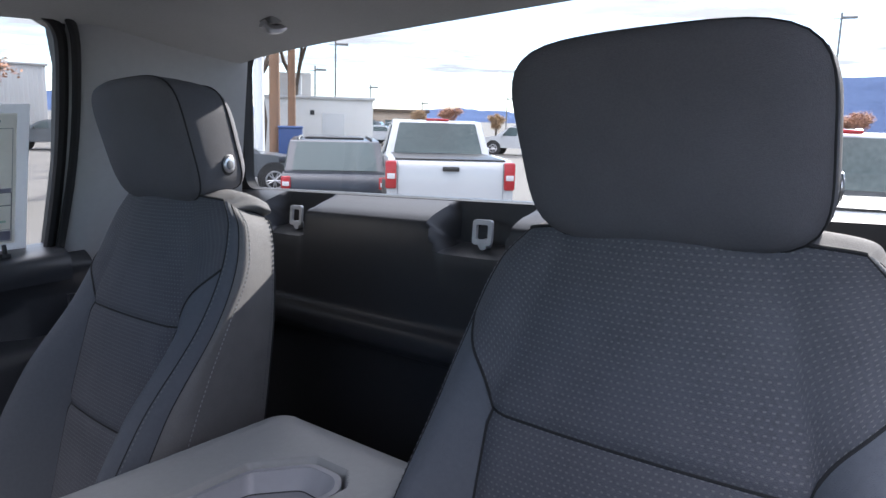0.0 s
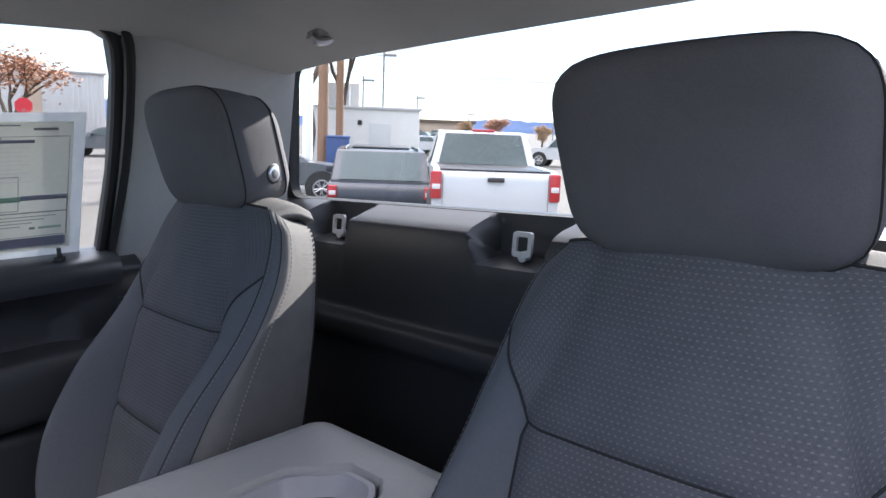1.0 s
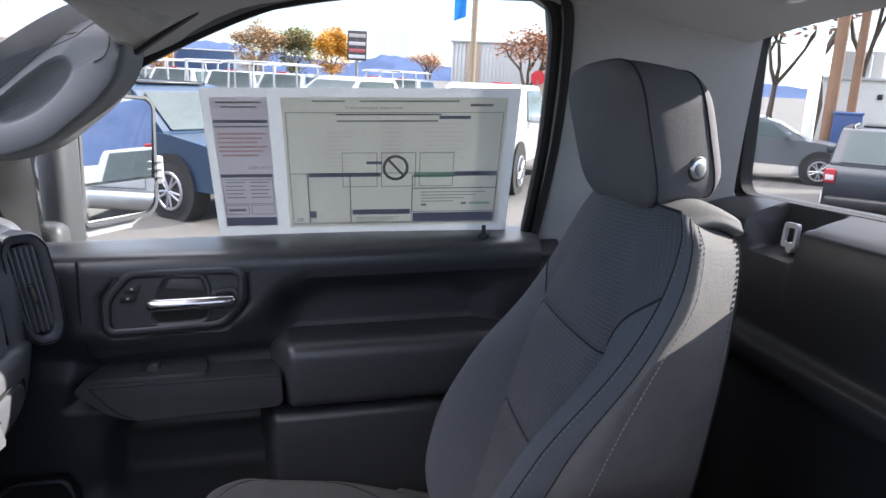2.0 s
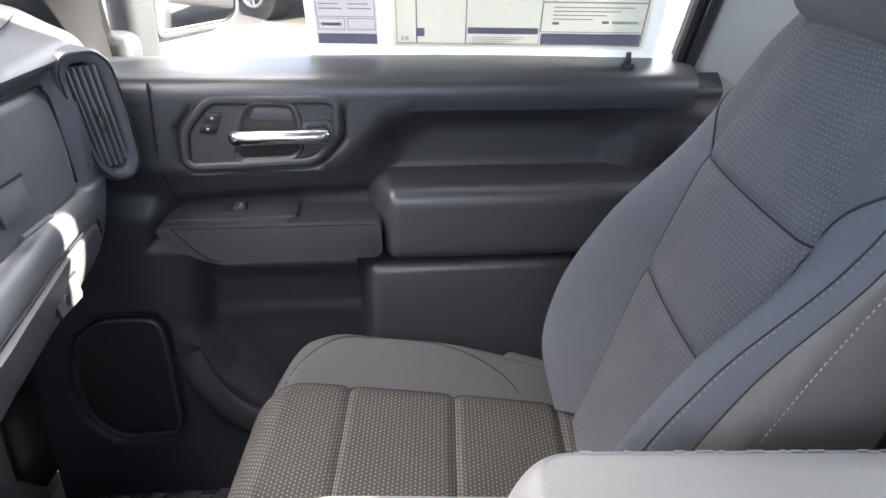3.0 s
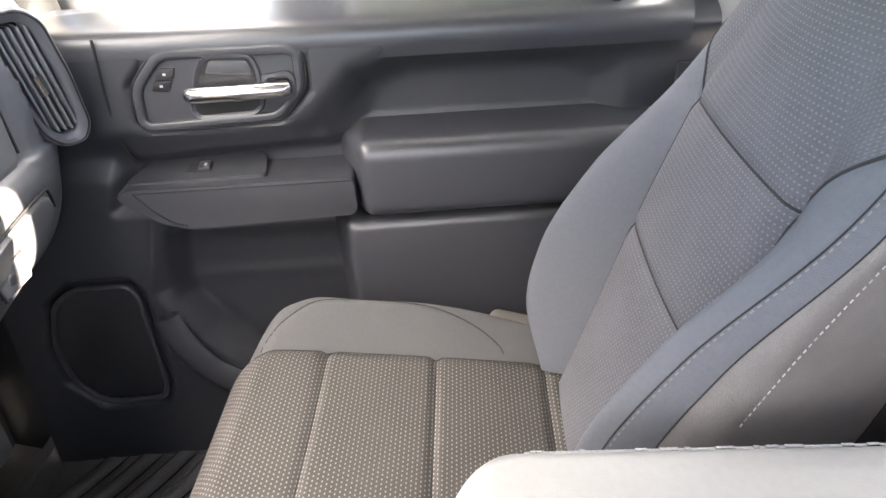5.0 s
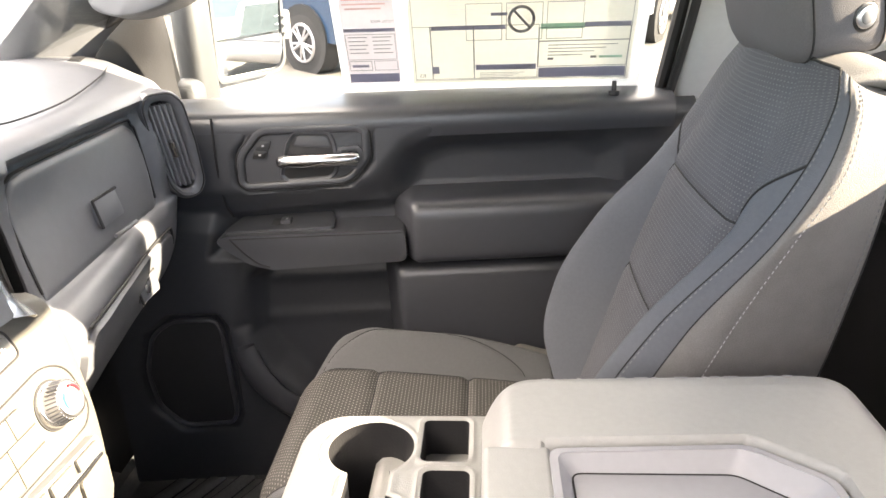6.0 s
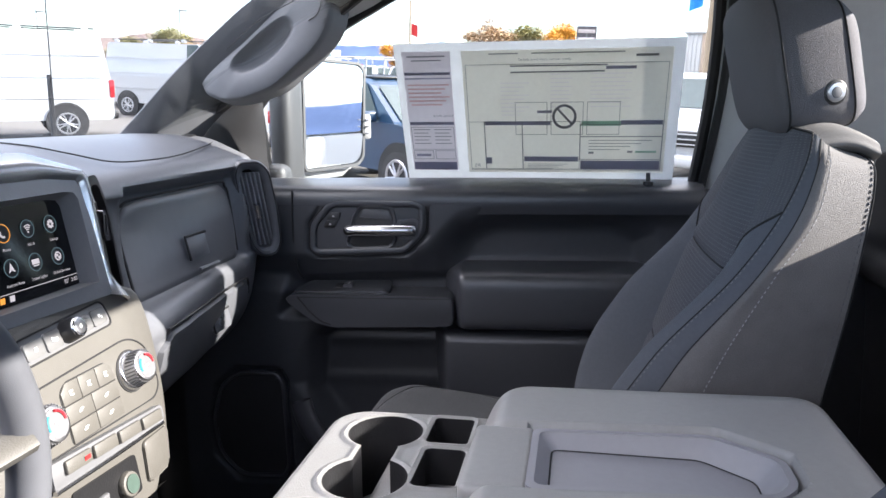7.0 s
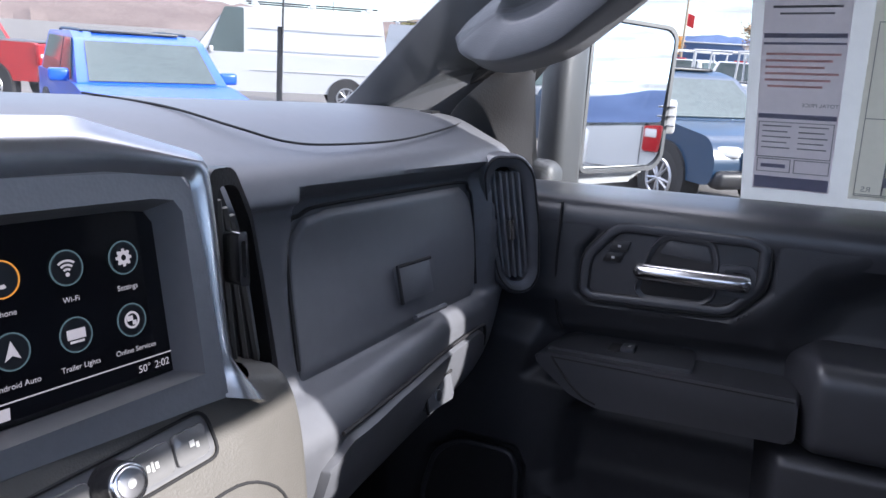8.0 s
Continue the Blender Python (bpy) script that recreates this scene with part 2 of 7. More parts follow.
def cloth_grid(bm, nu, nv):
    """Lays cloth over a sheet without stretch: lengths along its rows and columns become its UV."""
    bm.verts.ensure_lookup_table()
    co = np.array([v.co for v in bm.verts]).reshape(nv + 1, nu + 1, 3)
    du = np.concatenate([np.zeros((nv + 1, 1)), np.cumsum(np.linalg.norm(np.diff(co, axis=1), axis=2), axis=1)], axis=1)
    du -= du[:, nu // 2:nu // 2 + 1]
    mid = co[:, nu // 2]
    dv = np.concatenate([[0], np.cumsum(np.linalg.norm(np.diff(mid, axis=0), axis=1))])
    bm.verts.index_update()
    uv = bm.loops.layers.uv.new("cloth")
    for f in bm.faces:
        for lp in f.loops:
            j, i = divmod(lp.vert.index, nu + 1)
            lp[uv].uv = (du[j, i], dv[j])
    return bm


def thick(bm, depth):
    """Gives a sheet a back and edges."""
    bmesh.ops.recalc_face_normals(bm, faces=bm.faces)
    bmesh.ops.solidify(bm, geom=bm.faces[:], thickness=depth)
    return bm


def smooth_line(points, n=8):
    """A Catmull-Rom line through points."""
    p = [Vector(q) for q in points]
    p = [p[0] * 2 - p[1]] + p + [p[-1] * 2 - p[-2]]
    out = []
    for i in range(1, len(p) - 2):
        for k in range(n):
            t = k / n
            a, b, c, d = p[i - 1:i + 3]
            out.append(0.5 * (2 * b + (c - a) * t + (2 * a - 5 * b + 4 * c - d) * t * t + (3 * b - a - 3 * c + d) * t ** 3))
    return out + [p[-2]]


def tube(points, r, n=8, closed=False, flat=1.0):
    """A round rod along points; r is one radius or one for each point."""
    p = [Vector(q) for q in points]
    k = len(p)
    rs = r if isinstance(r, (list, tuple)) else [r] * k
    bm = bmesh.new()
    rings, up = [], None
    for i in range(k):
        d = (p[(i + 1) % k] - p[i - 1]) if closed else (p[min(i + 1, k - 1)] - p[max(i - 1, 0)])
        d.normalize()
        if up is None:
            up = Vector((0, 0, 1)) if abs(d.z) < 0.9 else Vector((1, 0, 0))
        side = d.cross(up).normalized()
        up = side.cross(d).normalized()
        rings.append([bm.verts.new(p[i] + rs[i] * (math.cos(a) * side + flat * math.sin(a) * up)) for a in (2 * math.pi * j / n for j in range(n))])
    for i in range(k if closed else k - 1):
        a, b = rings[i], rings[(i + 1) % k]
        for j in range(n):
            bm.faces.new((a[j], a[(j + 1) % n], b[(j + 1) % n], b[j]))
    if not closed:
        bm.faces.new(rings[0])
        bm.faces.new(rings[-1])
    return bm


def slab(outline, at, depth, bevel=0.0, seg=2):
    """A plate: outline in (u, v), laid out by at(u, v, w), w from 0 to depth."""
    bm = bmesh.new()
    top = [bm.verts.new((u, v, depth)) for u, v in outline]
    low = [bm.verts.new((u, v, 0)) for u, v in outline]
    k = len(outline)
    face = bm.faces.new(top)
    bm.faces.new(low[::-1])
    for i in range(k):
        bm.faces.new((low[i], low[(i + 1) % k], top[(i + 1) % k], top[i]))
    if bevel:
        bmesh.ops.bevel(bm, geom=face.edges[:], offset=bevel, segments=seg, profile=0.5, affect="EDGES", clamp_overlap=True)
    for v in bm.verts:
        v.co = at(*v.co)
    return bm


def rounded(outline, r, n=4):
    """Rounds the corners of an outline."""
    out = []
    k = len(outline)
    for i in range(k):
        a, b, c = Vector(outline[i - 1]), Vector(outline[i]), Vector(outline[(i + 1) % k])
        ra = min(r, (a - b).length * 0.45, (c - b).length * 0.45)
        s, e = b + (a - b).normalized() * ra, b + (c - b).normalized() * ra
        for j in range(n + 1):
            t = j / n
            q = (1 - t) ** 2 * s + 2 * t * (1 - t) * b + t * t * e
            out.append((q.x, q.y))
    return out


def ring(outer, inner, at, depth):
    """A plate with a hole; both outlines have the same count of points."""
    bm = bmesh.new()
    k = len(outer)
    v = [[bm.verts.new((u, w, h)) for u, w in line] for line, h in ((outer, 0), (outer, depth), (inner, depth), (inner, 0))]
    for r in range(4):
        a, b = v[r], v[(r + 1) % 4]
        for i in range(k):
            bm.faces.new((a[i], a[(i + 1) % k], b[(i + 1) % k], b[i]))
    for q in bm.verts:
        q.co = at(*q.co)
    return bm


def edge_distance(y, z, poly):
    """Signed distance of points to a polygon, negative inside."""
    d = np.full(np.shape(y), 1e9)
    inside = np.zeros(np.shape(y), bool)
    k = len(poly)
    for i in range(k):
        (ay, az), (by, bz) = poly[i - 1], poly[i]
        ey, ez = by - ay, bz - az
        t = np.clip(((y - ay) * ey + (z - az) * ez) / (ey * ey + ez * ez), 0, 1)
        d = np.minimum(d, np.hypot(y - ay - t * ey, z - az - t * ez))
        cross = ((az > z) != (bz > z)) & (y < (by - ay) * (z - az) / ((bz - az) or 1e-9) + ay)
        inside ^= cross
    return np.where(inside, -d, d)


def plateau(y, z, poly, width):
    """1 inside the polygon, 0 outside, with a soft step of that width round its edge."""
    t = np.clip(0.5 - edge_distance(y, z, poly) / width, 0, 1)
    return t * t * (3 - 2 * t)


def lerp(a, b, t):
    return a + (b - a) * t


def bend(table, s):
    """Smooth, overshoot-free interpolation in a short table of (s, value)."""
    n = len(table)
    s = min(max(s, table[0][0]), table[-1][0])
    i = 0
    while i < n - 2 and s > table[i + 1][0]:
        i += 1

    def rise(k):
        return (table[k + 1][1] - table[k][1]) / (table[k + 1][0] - table[k][0])

    def slope(k):
        if k == 0:
            return rise(0)
        if k == n - 1:
            return rise(n - 2)
        a, b = rise(k - 1), rise(k)
        return 0.0 if a * b <= 0 else 2 * a * b / (a + b)
    (x0, y0), (x1, y1) = table[i], table[i + 1]
    w = x1 - x0
    t = (s - x0) / w
    return (2 * t ** 3 - 3 * t * t + 1) * y0 + (t ** 3 - 2 * t * t + t) * w * slope(i) + (3 * t * t - 2 * t ** 3) * y1 + (t ** 3 - t * t) * w * slope(i + 1)


# ---- the cab: floor, roof lining, pillars, rear wall ----
def glass_x(z):
    """How far out the side glass stands at a height."""
    return -0.871 + 0.469 * (z - 1.538)


WINDOW_LINE = [(-0.055, 1.50), (-0.048, 1.60), (-0.04, 1.685), (0.027, 1.749), (0.101, 1.792), (0.167, 1.832), (0.27, 1.88), (0.38, 1.922), (0.46, 1.938),
               (0.575, 1.95), (0.71, 1.953), (0.80, 1.95), (0.838, 1.93), (0.852, 1.87), (0.856, 1.70), (0.842, 1.50)]


def grown(line, d):
    """An outline moved outward by d."""
    out = []
    k = len(line)
    for i in range(k):
        a, b, c = (Vector(line[j % k]) for j in (i - 1, i, i + 1))
        n = ((b - a).normalized() + (c - b).normalized()).normalized()
        out.append((b.x - n.y * d, b.y + n.x * d))
    return out


def on_glass(y, z, w):
    return Vector((glass_x(z) + w, y, z))


def build_floor():
    floor = thing("floor", (0, 0.5, 0.72), "black carpeted cab floor under a rubber mat", "floor", kind="structure")

    def f(u, v):
        x, y = lerp(-0.80, 0.80, u), lerp(-0.45, 1.22, v)
        hump = 0.13 * math.exp(-(x / 0.2) ** 2) + 0.35 * max(0.0, -0.12 - y) ** 1.2
        return Vector((x, y, 0.72 + hump))
    part("carpet", thick(sheet(f, 40, 30), 0.03), CARPET, floor, "black carpet")
    sill = part("door_sill", rbox((-0.80, 0.4, 0.74), (0.10, 1.1, 0.07), 0.015), BLACK, floor)


def build_front_wall():
    wall = thing("wall_front", (0, -0.4, 0.72), "black carpeted bulkhead ahead of the footwells", "bulkhead", kind="structure")
    part("bulkhead", rbox((0, -0.33, 1.15), (1.66, 0.04, 0.95), 0.01), CARPET, wall)
    part("kick_panel", rbox((-0.775, -0.26, 1.10), (0.03, 0.26, 0.80), 0.01), DOOR_GREY, wall)
    # the driver's side is unseen; panel and skin are added to hold back low light
    side = thing("wall_driver_door", (0.82, 0.4, 0.75), "plain dark driver's door up to its window", "car door", kind="structure")
    part("panel", rbox((0.86, 0.40, 1.13), (0.10, 1.0, 0.80), 0.02), DOOR_GREY, side)
    part("outer_skin", rbox((-0.85, -0.12, 0.95), (0.04, 0.96, 0.90), 0.01), BLACK, wall)
    part("driver_skin", rbox((0.85, -0.12, 1.10), (0.04, 0.96, 1.00), 0.01), BLACK, wall)
    part("tunnel", rbox((0.0, -0.05, 0.95), (0.30, 0.55, 0.40), 0.06, 3), CARPET, wall)


def build_mat():
    mat = thing("floor_mat", (-0.45, 0.1, 0.765), "black ribbed rubber floor mat in the passenger footwell", "floor mat")

    def f(u, v):
        x, y = lerp(-0.76, -0.17, u), lerp(-0.22, 0.45, v)
        rim = 0.02 if (u < 0.03 or u > 0.97 or v < 0.03 or v > 0.97) else 0.0
        return Vector((x, y, 0.765 + rim + 0.35 * max(0.0, -0.12 - y) ** 1.2))
    part("tray", thick(sheet(f, 40, 40), 0.006), MAT_RUBBER, mat)
    for i in range(9):
        y = -0.16 + 0.06 * i
        line = smooth_line([(-0.735, y + 0.07, 0.770), (-0.66, y + 0.035, 0.774), (-0.60, y, 0.774), (-0.50, y - 0.045, 0.772)], 4)
        part("rib", tube(line, 0.015, 10, flat=0.8), MAT_RUBBER, mat)
        line = smooth_line([(-0.21, y + 0.07, 0.770), (-0.28, y + 0.035, 0.774), (-0.34, y, 0.774), (-0.44, y - 0.045, 0.772)], 4)
        part("rib", tube(line, 0.015, 10, flat=0.8), MAT_RUBBER, mat)


def build_ceiling():
    ceiling = thing("ceiling", (0, 0.6, 2.0), "light grey woven headliner", "headliner", kind="structure")

    def f(u, v):
        s, y = lerp(-1, 1, u), lerp(0.18, 1.175, v)
        edge_z = bend([(0.18, 1.86), (0.38, 1.935), (0.58, 1.958), (0.8, 1.955), (1.0, 1.925), (1.175, 1.893)], y)
        half = bend([(0.18, 0.70), (0.5, 0.69), (0.9, 0.672), (1.175, 0.655)], y)
        z = edge_z + (0.055 * (1 - s * s) if y < 1.0 else 0.055 * (1 - s * s) * (1.175 - y) / 0.175) + 0.012 * (1 - abs(s) ** 6)
        return Vector((s * half, y, z))
    part("lining", thick(sheet(f, 40, 30), 0.02), HEADLINER, ceiling)


def build_pillars():
    """Grey trim behind the side window, round to the rear window."""
    for side, name in ((1, "wall_passenger_rear"), (-1, "wall_driver_rear")):
        wall = thing(name, (-0.7 * side, 1.0, 1.5), "grey moulded rear pillar trim", "pillar trim", kind="structure")

        def f(u, v):
            z = lerp(1.44, 1.945, v)
            y = lerp(0.862, 1.187, u)
            x = glass_x(z) + 0.032 * bend([(0, 0), (0.12, 0.9), (0.25, 1), (1, 1)], u)
            edge = bend([(1.44, 0.735), (1.633, 0.712), (1.898, 0.658), (1.945, 0.648)], z)
            k = bend([(0.55, 0), (1.0, 1)], u)
            return Vector((side * lerp(x, -edge, k), y, z))
        part("trim", thick(sheet(f, 24, 24), 0.012), PILLAR, wall)

        def g(u, v):
            z = lerp(0.72, 1.45, v)
            y = lerp(0.845, 1.19, u)
            x = -0.80 + 0.0 * u
            return Vector((side * x, y, z))
        part("lower_trim", thick(sheet(g, 8, 8), 0.012), DOOR_GREY, wall)
        if side == 1:
            line = rounded([(0.912, 1.89), (0.966, 1.888), (0.968, 1.918), (0.914, 1.92)], 0.006)
            part("emblem_frame", ring(line, grown(line, 0.0018), lambda y, z, w: on_glass(y, z, 0.0325 + w), 0.0025), EMBLEM, wall)
            words = bpy.data.curves.new("word", "FONT")
            words.body, words.size, words.extrude, words.align_x, words.align_y = "AIRBAG", 0.0125, 0.0006, "CENTER", "CENTER"
            ob = new("word", words)
            ob.data.materials.append(EMBLEM)
            ob.parent = wall
            ob.matrix_local = Matrix.Translation(Vector((glass_x(1.904) + 0.0335, 0.94, 1.904)) - BASE[wall]) @ Matrix(((0, 0.424, 1, 0), (1, 0, 0, 0), (0, 0.905, 0, 0), (0, 0, 0, 1)))


def rear_profile():
    return smooth_line([(1.188, 1.622, 0), (1.155, 1.613, 0), (1.127, 1.602, 0), (1.117, 1.588, 0), (1.115, 1.53, 0), (1.116, 1.46, 0), (1.112, 1.437, 0), (1.095, 1.425, 0), (1.092, 1.40, 0),
                        (1.108, 1.383, 0), (1.13, 1.36, 0), (1.14, 1.2, 0), (1.15, 0.9, 0), (1.15, 0.72, 0)], 5)


def build_rear_wall():
    wall = thing("wall_rear", (0, 1.16, 0.72), "black moulded cab rear wall panel with tether pockets", "rear wall", kind="structure")
    prof = rear_profile()
    n = len(prof) - 1

    def f(u, v):
        x = lerp(-0.80, 0.80, u)
        p = prof[round(v * n)]
        y, z = p.x, p.y
        for cx in (-0.477, -0.021, 0.43):
            w = max(0.0, min(1.0, 0.5 + (0.060 + 0.014 * (z - 1.56) / 0.05 - abs(x - cx)) / 0.010))
            if w > 0 and z > 1.50:
                t = (1.622 - z) / 0.122
                yy, zz = (lerp(1.188, 1.178, t / 0.2), lerp(1.622, 1.562, t / 0.2)) if t < 0.2 else (lerp(1.178, 1.117, min(1, (t - 0.2) / 0.35)), lerp(1.562, 1.552, min(1, (t - 0.2) / 0.35)))
                if t > 0.55:
                    yy, zz = 1.117, lerp(1.552, 1.50, (t - 0.55) / 0.45)
                y, z = lerp(y, yy, w), lerp(z, zz, w)
        return Vector((x, y + 0.02 * (x / 0.8) ** 4, z))
    part("panel", thick(sheet(f, 220, n), 0.01), REAR_BLACK, wall)
    part("back_plate", rbox((0, 1.235, 1.16), (1.62, 0.03, 0.92), 0.004), DOOR_GREY, wall)
    part("header_plate", rbox((0, 1.215, 1.945), (1.36, 0.03, 0.09), 0.004), BLACK, wall)


def build_tethers():
    for x in (-0.473, -0.018):
        ob = thing("tether_anchor", (x, 1.16, 1.563), "grey steel child seat tether loop in a panel pocket", "tether anchor", "tether anchors on the rear wall")
        outer = rounded([(-0.018, 0.006), (0.018, 0.006), (0.018, 0.042), (-0.018, 0.042)], 0.006)
        inner = rounded([(-0.011, 0.013), (0.011, 0.013), (0.011, 0.035), (-0.011, 0.035)], 0.003)
        part("loop", ring(outer, inner, lambda u, v, w: Vector((x + u, 1.15 - w + 0.15 * v, 1.56 + v)), 0.005), material_loop, ob)
        part("bolt", cyl((x, 1.162, 1.566), (x, 1.148, 1.566), 0.008, n=10), material_loop, ob)


material_loop = material("zinc_steel", (0.55, 0.55, 0.56), 0.45, 0.3, vary=0.05)


def build_rear_window():
    win = thing("window_rear", (0, 1.18, 1.62), "clear fixed rear window in a black rubber seal", "window", kind="structure")
    line = rounded([(-0.712, 1.622), (0.712, 1.622), (0.655, 1.895), (-0.655, 1.895)], 0.04, 6)
    at = lambda u, v, w: Vector((u, 1.195 + w - 0.06 * (v - 1.62), v))
    part("seal", ring(grown(line, -0.03), line, at, 0.022), RUBBER, win)
    pane = part("pane", slab(grown(line, -0.012), lambda u, v, w: Vector((u, 1.208 + w - 0.06 * (v - 1.62), v)), 0.004), GLASS, win, "clear glass", smooth=False)
    pane.visible_shadow = False


def build_side(side, name):
    """One flank of the cab round its side window."""
    wall = thing(name, (-0.8 * side, 0.4, 0.7), "side of the cab round its window opening", "cab side", kind="structure")
    at = lambda y, z, w: Vector((side * (glass_x(z) + w), y, z))
    outer = [(-0.12, 1.50), (-0.16, 1.60), (-0.14, 1.70), (-0.06, 1.79), (0.03, 1.84), (0.12, 1.89), (0.25, 1.955), (0.38, 2.0), (0.46, 2.02),
             (0.575, 2.03), (0.71, 2.03), (0.84, 2.02), (0.98, 1.99), (1.10, 1.93), (1.20, 1.75), (1.22, 1.50)]
    part("body_frame", ring(outer, WINDOW_LINE, lambda y, z, w: at(y, z, -0.035 + w), 0.03), BLACK, wall)
    return wall


def inner_window_seal():
    seal = thing("window_seal", (-0.8, 0.4, 1.52), "black rubber seal round the door window", "seal", kind="structure")
    line = smooth_line([(on_glass(y, z, 0.012)) for y, z in WINDOW_LINE], 4)
    part("outer_lip", tube(line, 0.011, 8), RUBBER, seal)
    line = smooth_line([(on_glass(y, z, 0.028)) for y, z in grown(WINDOW_LINE, 0.018)[2:]], 4)
    part("inner_lip", tube(line, 0.008, 8), RUBBER, seal)


def build_door_glass():
    win = thing("window_door", (-0.8, 0.4, 1.5), "raised clear side window of the passenger door", "window", kind="structure")
    pane = part("pane", slab(WINDOW_LINE, lambda y, z, w: on_glass(y, z, w - 0.008), 0.004), GLASS, win, smooth=False)
    pane.visible_shadow = False


def build_windshield():
    win = thing("windshield", (0, -0.3, 1.6), "clear raked windshield with a black edge", "windshield", kind="structure")

    def f(u, v):
        s = lerp(-1, 1, u)
        x = s * lerp(0.76, 0.62, v)
        y = lerp(-0.36, 0.24, v) + 0.13 * s * s * (1 - 0.4 * v)
        return Vector((x, y, lerp(1.60, 1.955, v) - 0.03 * s * s * v))
    pane = part("pane", thick(sheet(f, 24, 12), 0.005), GLASS, win)
    pane.visible_shadow = False
    line = [f(0, k / 10) for k in range(11)]
    part("edge_seal", tube(line, 0.009, 6), RUBBER, win)
    line = [f(k / 20, 0) for k in range(21)]
    part("base_seal", tube(line, 0.009, 6), RUBBER, win)


HANDLE_RIM = [(-0.066, 1.728), (-0.045, 1.752), (0.032, 1.816), (0.088, 1.862), (0.145, 1.900), (0.185, 1.898), (0.196, 1.862), (0.190, 1.822), (0.162, 1.783), (0.118, 1.746), (0.078, 1.718), (0.022, 1.700), (-0.018, 1.698), (-0.052, 1.708)]
HANDLE_HOLLOW = [(0.004, 1.750), (0.014, 1.772), (0.050, 1.805), (0.080, 1.828), (0.104, 1.842), (0.122, 1.844), (0.131, 1.834), (0.128, 1.818), (0.113, 1.796), (0.094, 1.775), (0.068, 1.755), (0.042, 1.742), (0.022, 1.738), (0.008, 1.741)]


def smooth_pairs(pts):
    return [(p.x, p.y) for p in smooth_line([(a, b, 0) for a, b in pts], 5)]


def build_a_pillar():
    trim = thing("a_pillar_trim", (-0.65, 0.0, 1.62), "dark grey windshield pillar trim with a grab handle", "pillar trim", kind="structure")
    front = [(-0.628, -0.262, 1.620), (-0.622, -0.19, 1.682), (-0.616, -0.115, 1.748), (-0.606, -0.03, 1.812), (-0.600, 0.046, 1.866), (-0.600, 0.13, 1.912), (-0.612, 0.25, 1.955), (-0.622, 0.38, 1.982), (-0.628, 0.52, 1.990)]
    back = [(glass_x(z) + 0.022, y, z) for y, z in ((-0.075, 1.58), (-0.062, 1.66), (-0.040, 1.702), (0.022, 1.764), (0.095, 1.806), (0.163, 1.836), (0.265, 1.874), (0.375, 1.916), (0.52, 1.946))]
    front, back = smooth_line(front, 6), smooth_line(back, 6)
    n = len(front) - 1

    def f(u, v):
        a, b = front[round(v * n)], back[round(v * n)]
        q = a.lerp(b, u)
        return q + Vector((0.62, 0.30, -0.1)) * (0.026 * math.sin(math.pi * u) ** 0.8)
    part("cover", thick(sheet(f, 16, n), 0.006), APILLAR, trim, "smooth dark grey pillar cover")
    # grab handle: a flat moulding standing off the pillar, with a finger hollow
    rim = smooth_line([(y, z, 0) for y, z in HANDLE_RIM + HANDLE_RIM[:1]], 8)[:-1]
    hol = smooth_line([(lerp(0.066, y, 0.86), lerp(1.792, z, 0.80), 0) for y, z in HANDLE_HOLLOW + HANDLE_HOLLOW[:1]], 8)[:-1]
    m = len(rim)
    mid = sum(hol, Vector()) / m

    def spread(i, k, x):
        """A place between the rim (k = 0) and the hollow's edge (k = 1)."""
        q = rim[i % m].lerp(hol[i % m], k)
        out = (rim[i % m] - mid).normalized()
        sunk = min(1.0, max(0.0, 0.25 + 1.1 * (out.y * 0.81 - out.x * 0.58)))
        return Vector((x - 0.040 * sunk * min(1.0, max(0.0, 1.0 - k / 0.7)), q.x, q.y))
    steps = [(-0.14, -0.668), (-0.04, -0.642), (-0.005, -0.618), (0.03, -0.606), (0.09, -0.600), (0.18, -0.598), (0.5, -0.597), (0.88, -0.597), (0.95, -0.599), (1.0, -0.604)]
    part("grab_handle", sheet(lambda u, v: spread(round(u * m), *steps[round(v * (len(steps) - 1))]), m, len(steps) - 1, close_u=True), APILLAR, trim, "dark grey moulded grab handle")

    def dip(u, v):
        q = hol[round(u * m) % m].lerp(mid, v)
        return Vector((-0.604 - 0.022 * math.sin(v * math.pi / 2) ** 0.45, q.x, q.y))
    part("handle_hollow", sheet(dip, m, 8, close_u=True), APILLAR, trim)
    cap = [(0.135, 1.868), (0.160, 1.885), (0.176, 1.882), (0.180, 1.862), (0.172, 1.842), (0.156, 1.832)]
    part("bolt_cover", tube([(-0.5965, y, z) for y, z in smooth_pairs(cap)], 0.0010, 6), RUBBER, trim)
    line = smooth_line([(-0.5975, 0.135, 1.868), (-0.5975, 0.06, 1.832), (-0.599, 0.0, 1.786)], 6)
    part("edge_joint", tube(line, 0.0009, 6), RUBBER, trim)
    line = smooth_line([(-0.60, 0.12, 1.87), (-0.655, 0.22, 1.895), (-0.70, 0.285, 1.885)], 6)
    part("joint", tube(line, 0.0012, 6), RUBBER, trim)
    sail = thing("sail_trim", (-0.76, -0.02, 1.53), "black triangular trim in front of the door window", "trim", kind="structure")
    inner = smooth_line([(-0.752, -0.030, 1.712), (-0.728, -0.050, 1.696), (-0.705, -0.082, 1.662), (-0.692, -0.105, 1.628), (-0.690, -0.112, 1.580), (-0.692, -0.112, 1.515)], 5)
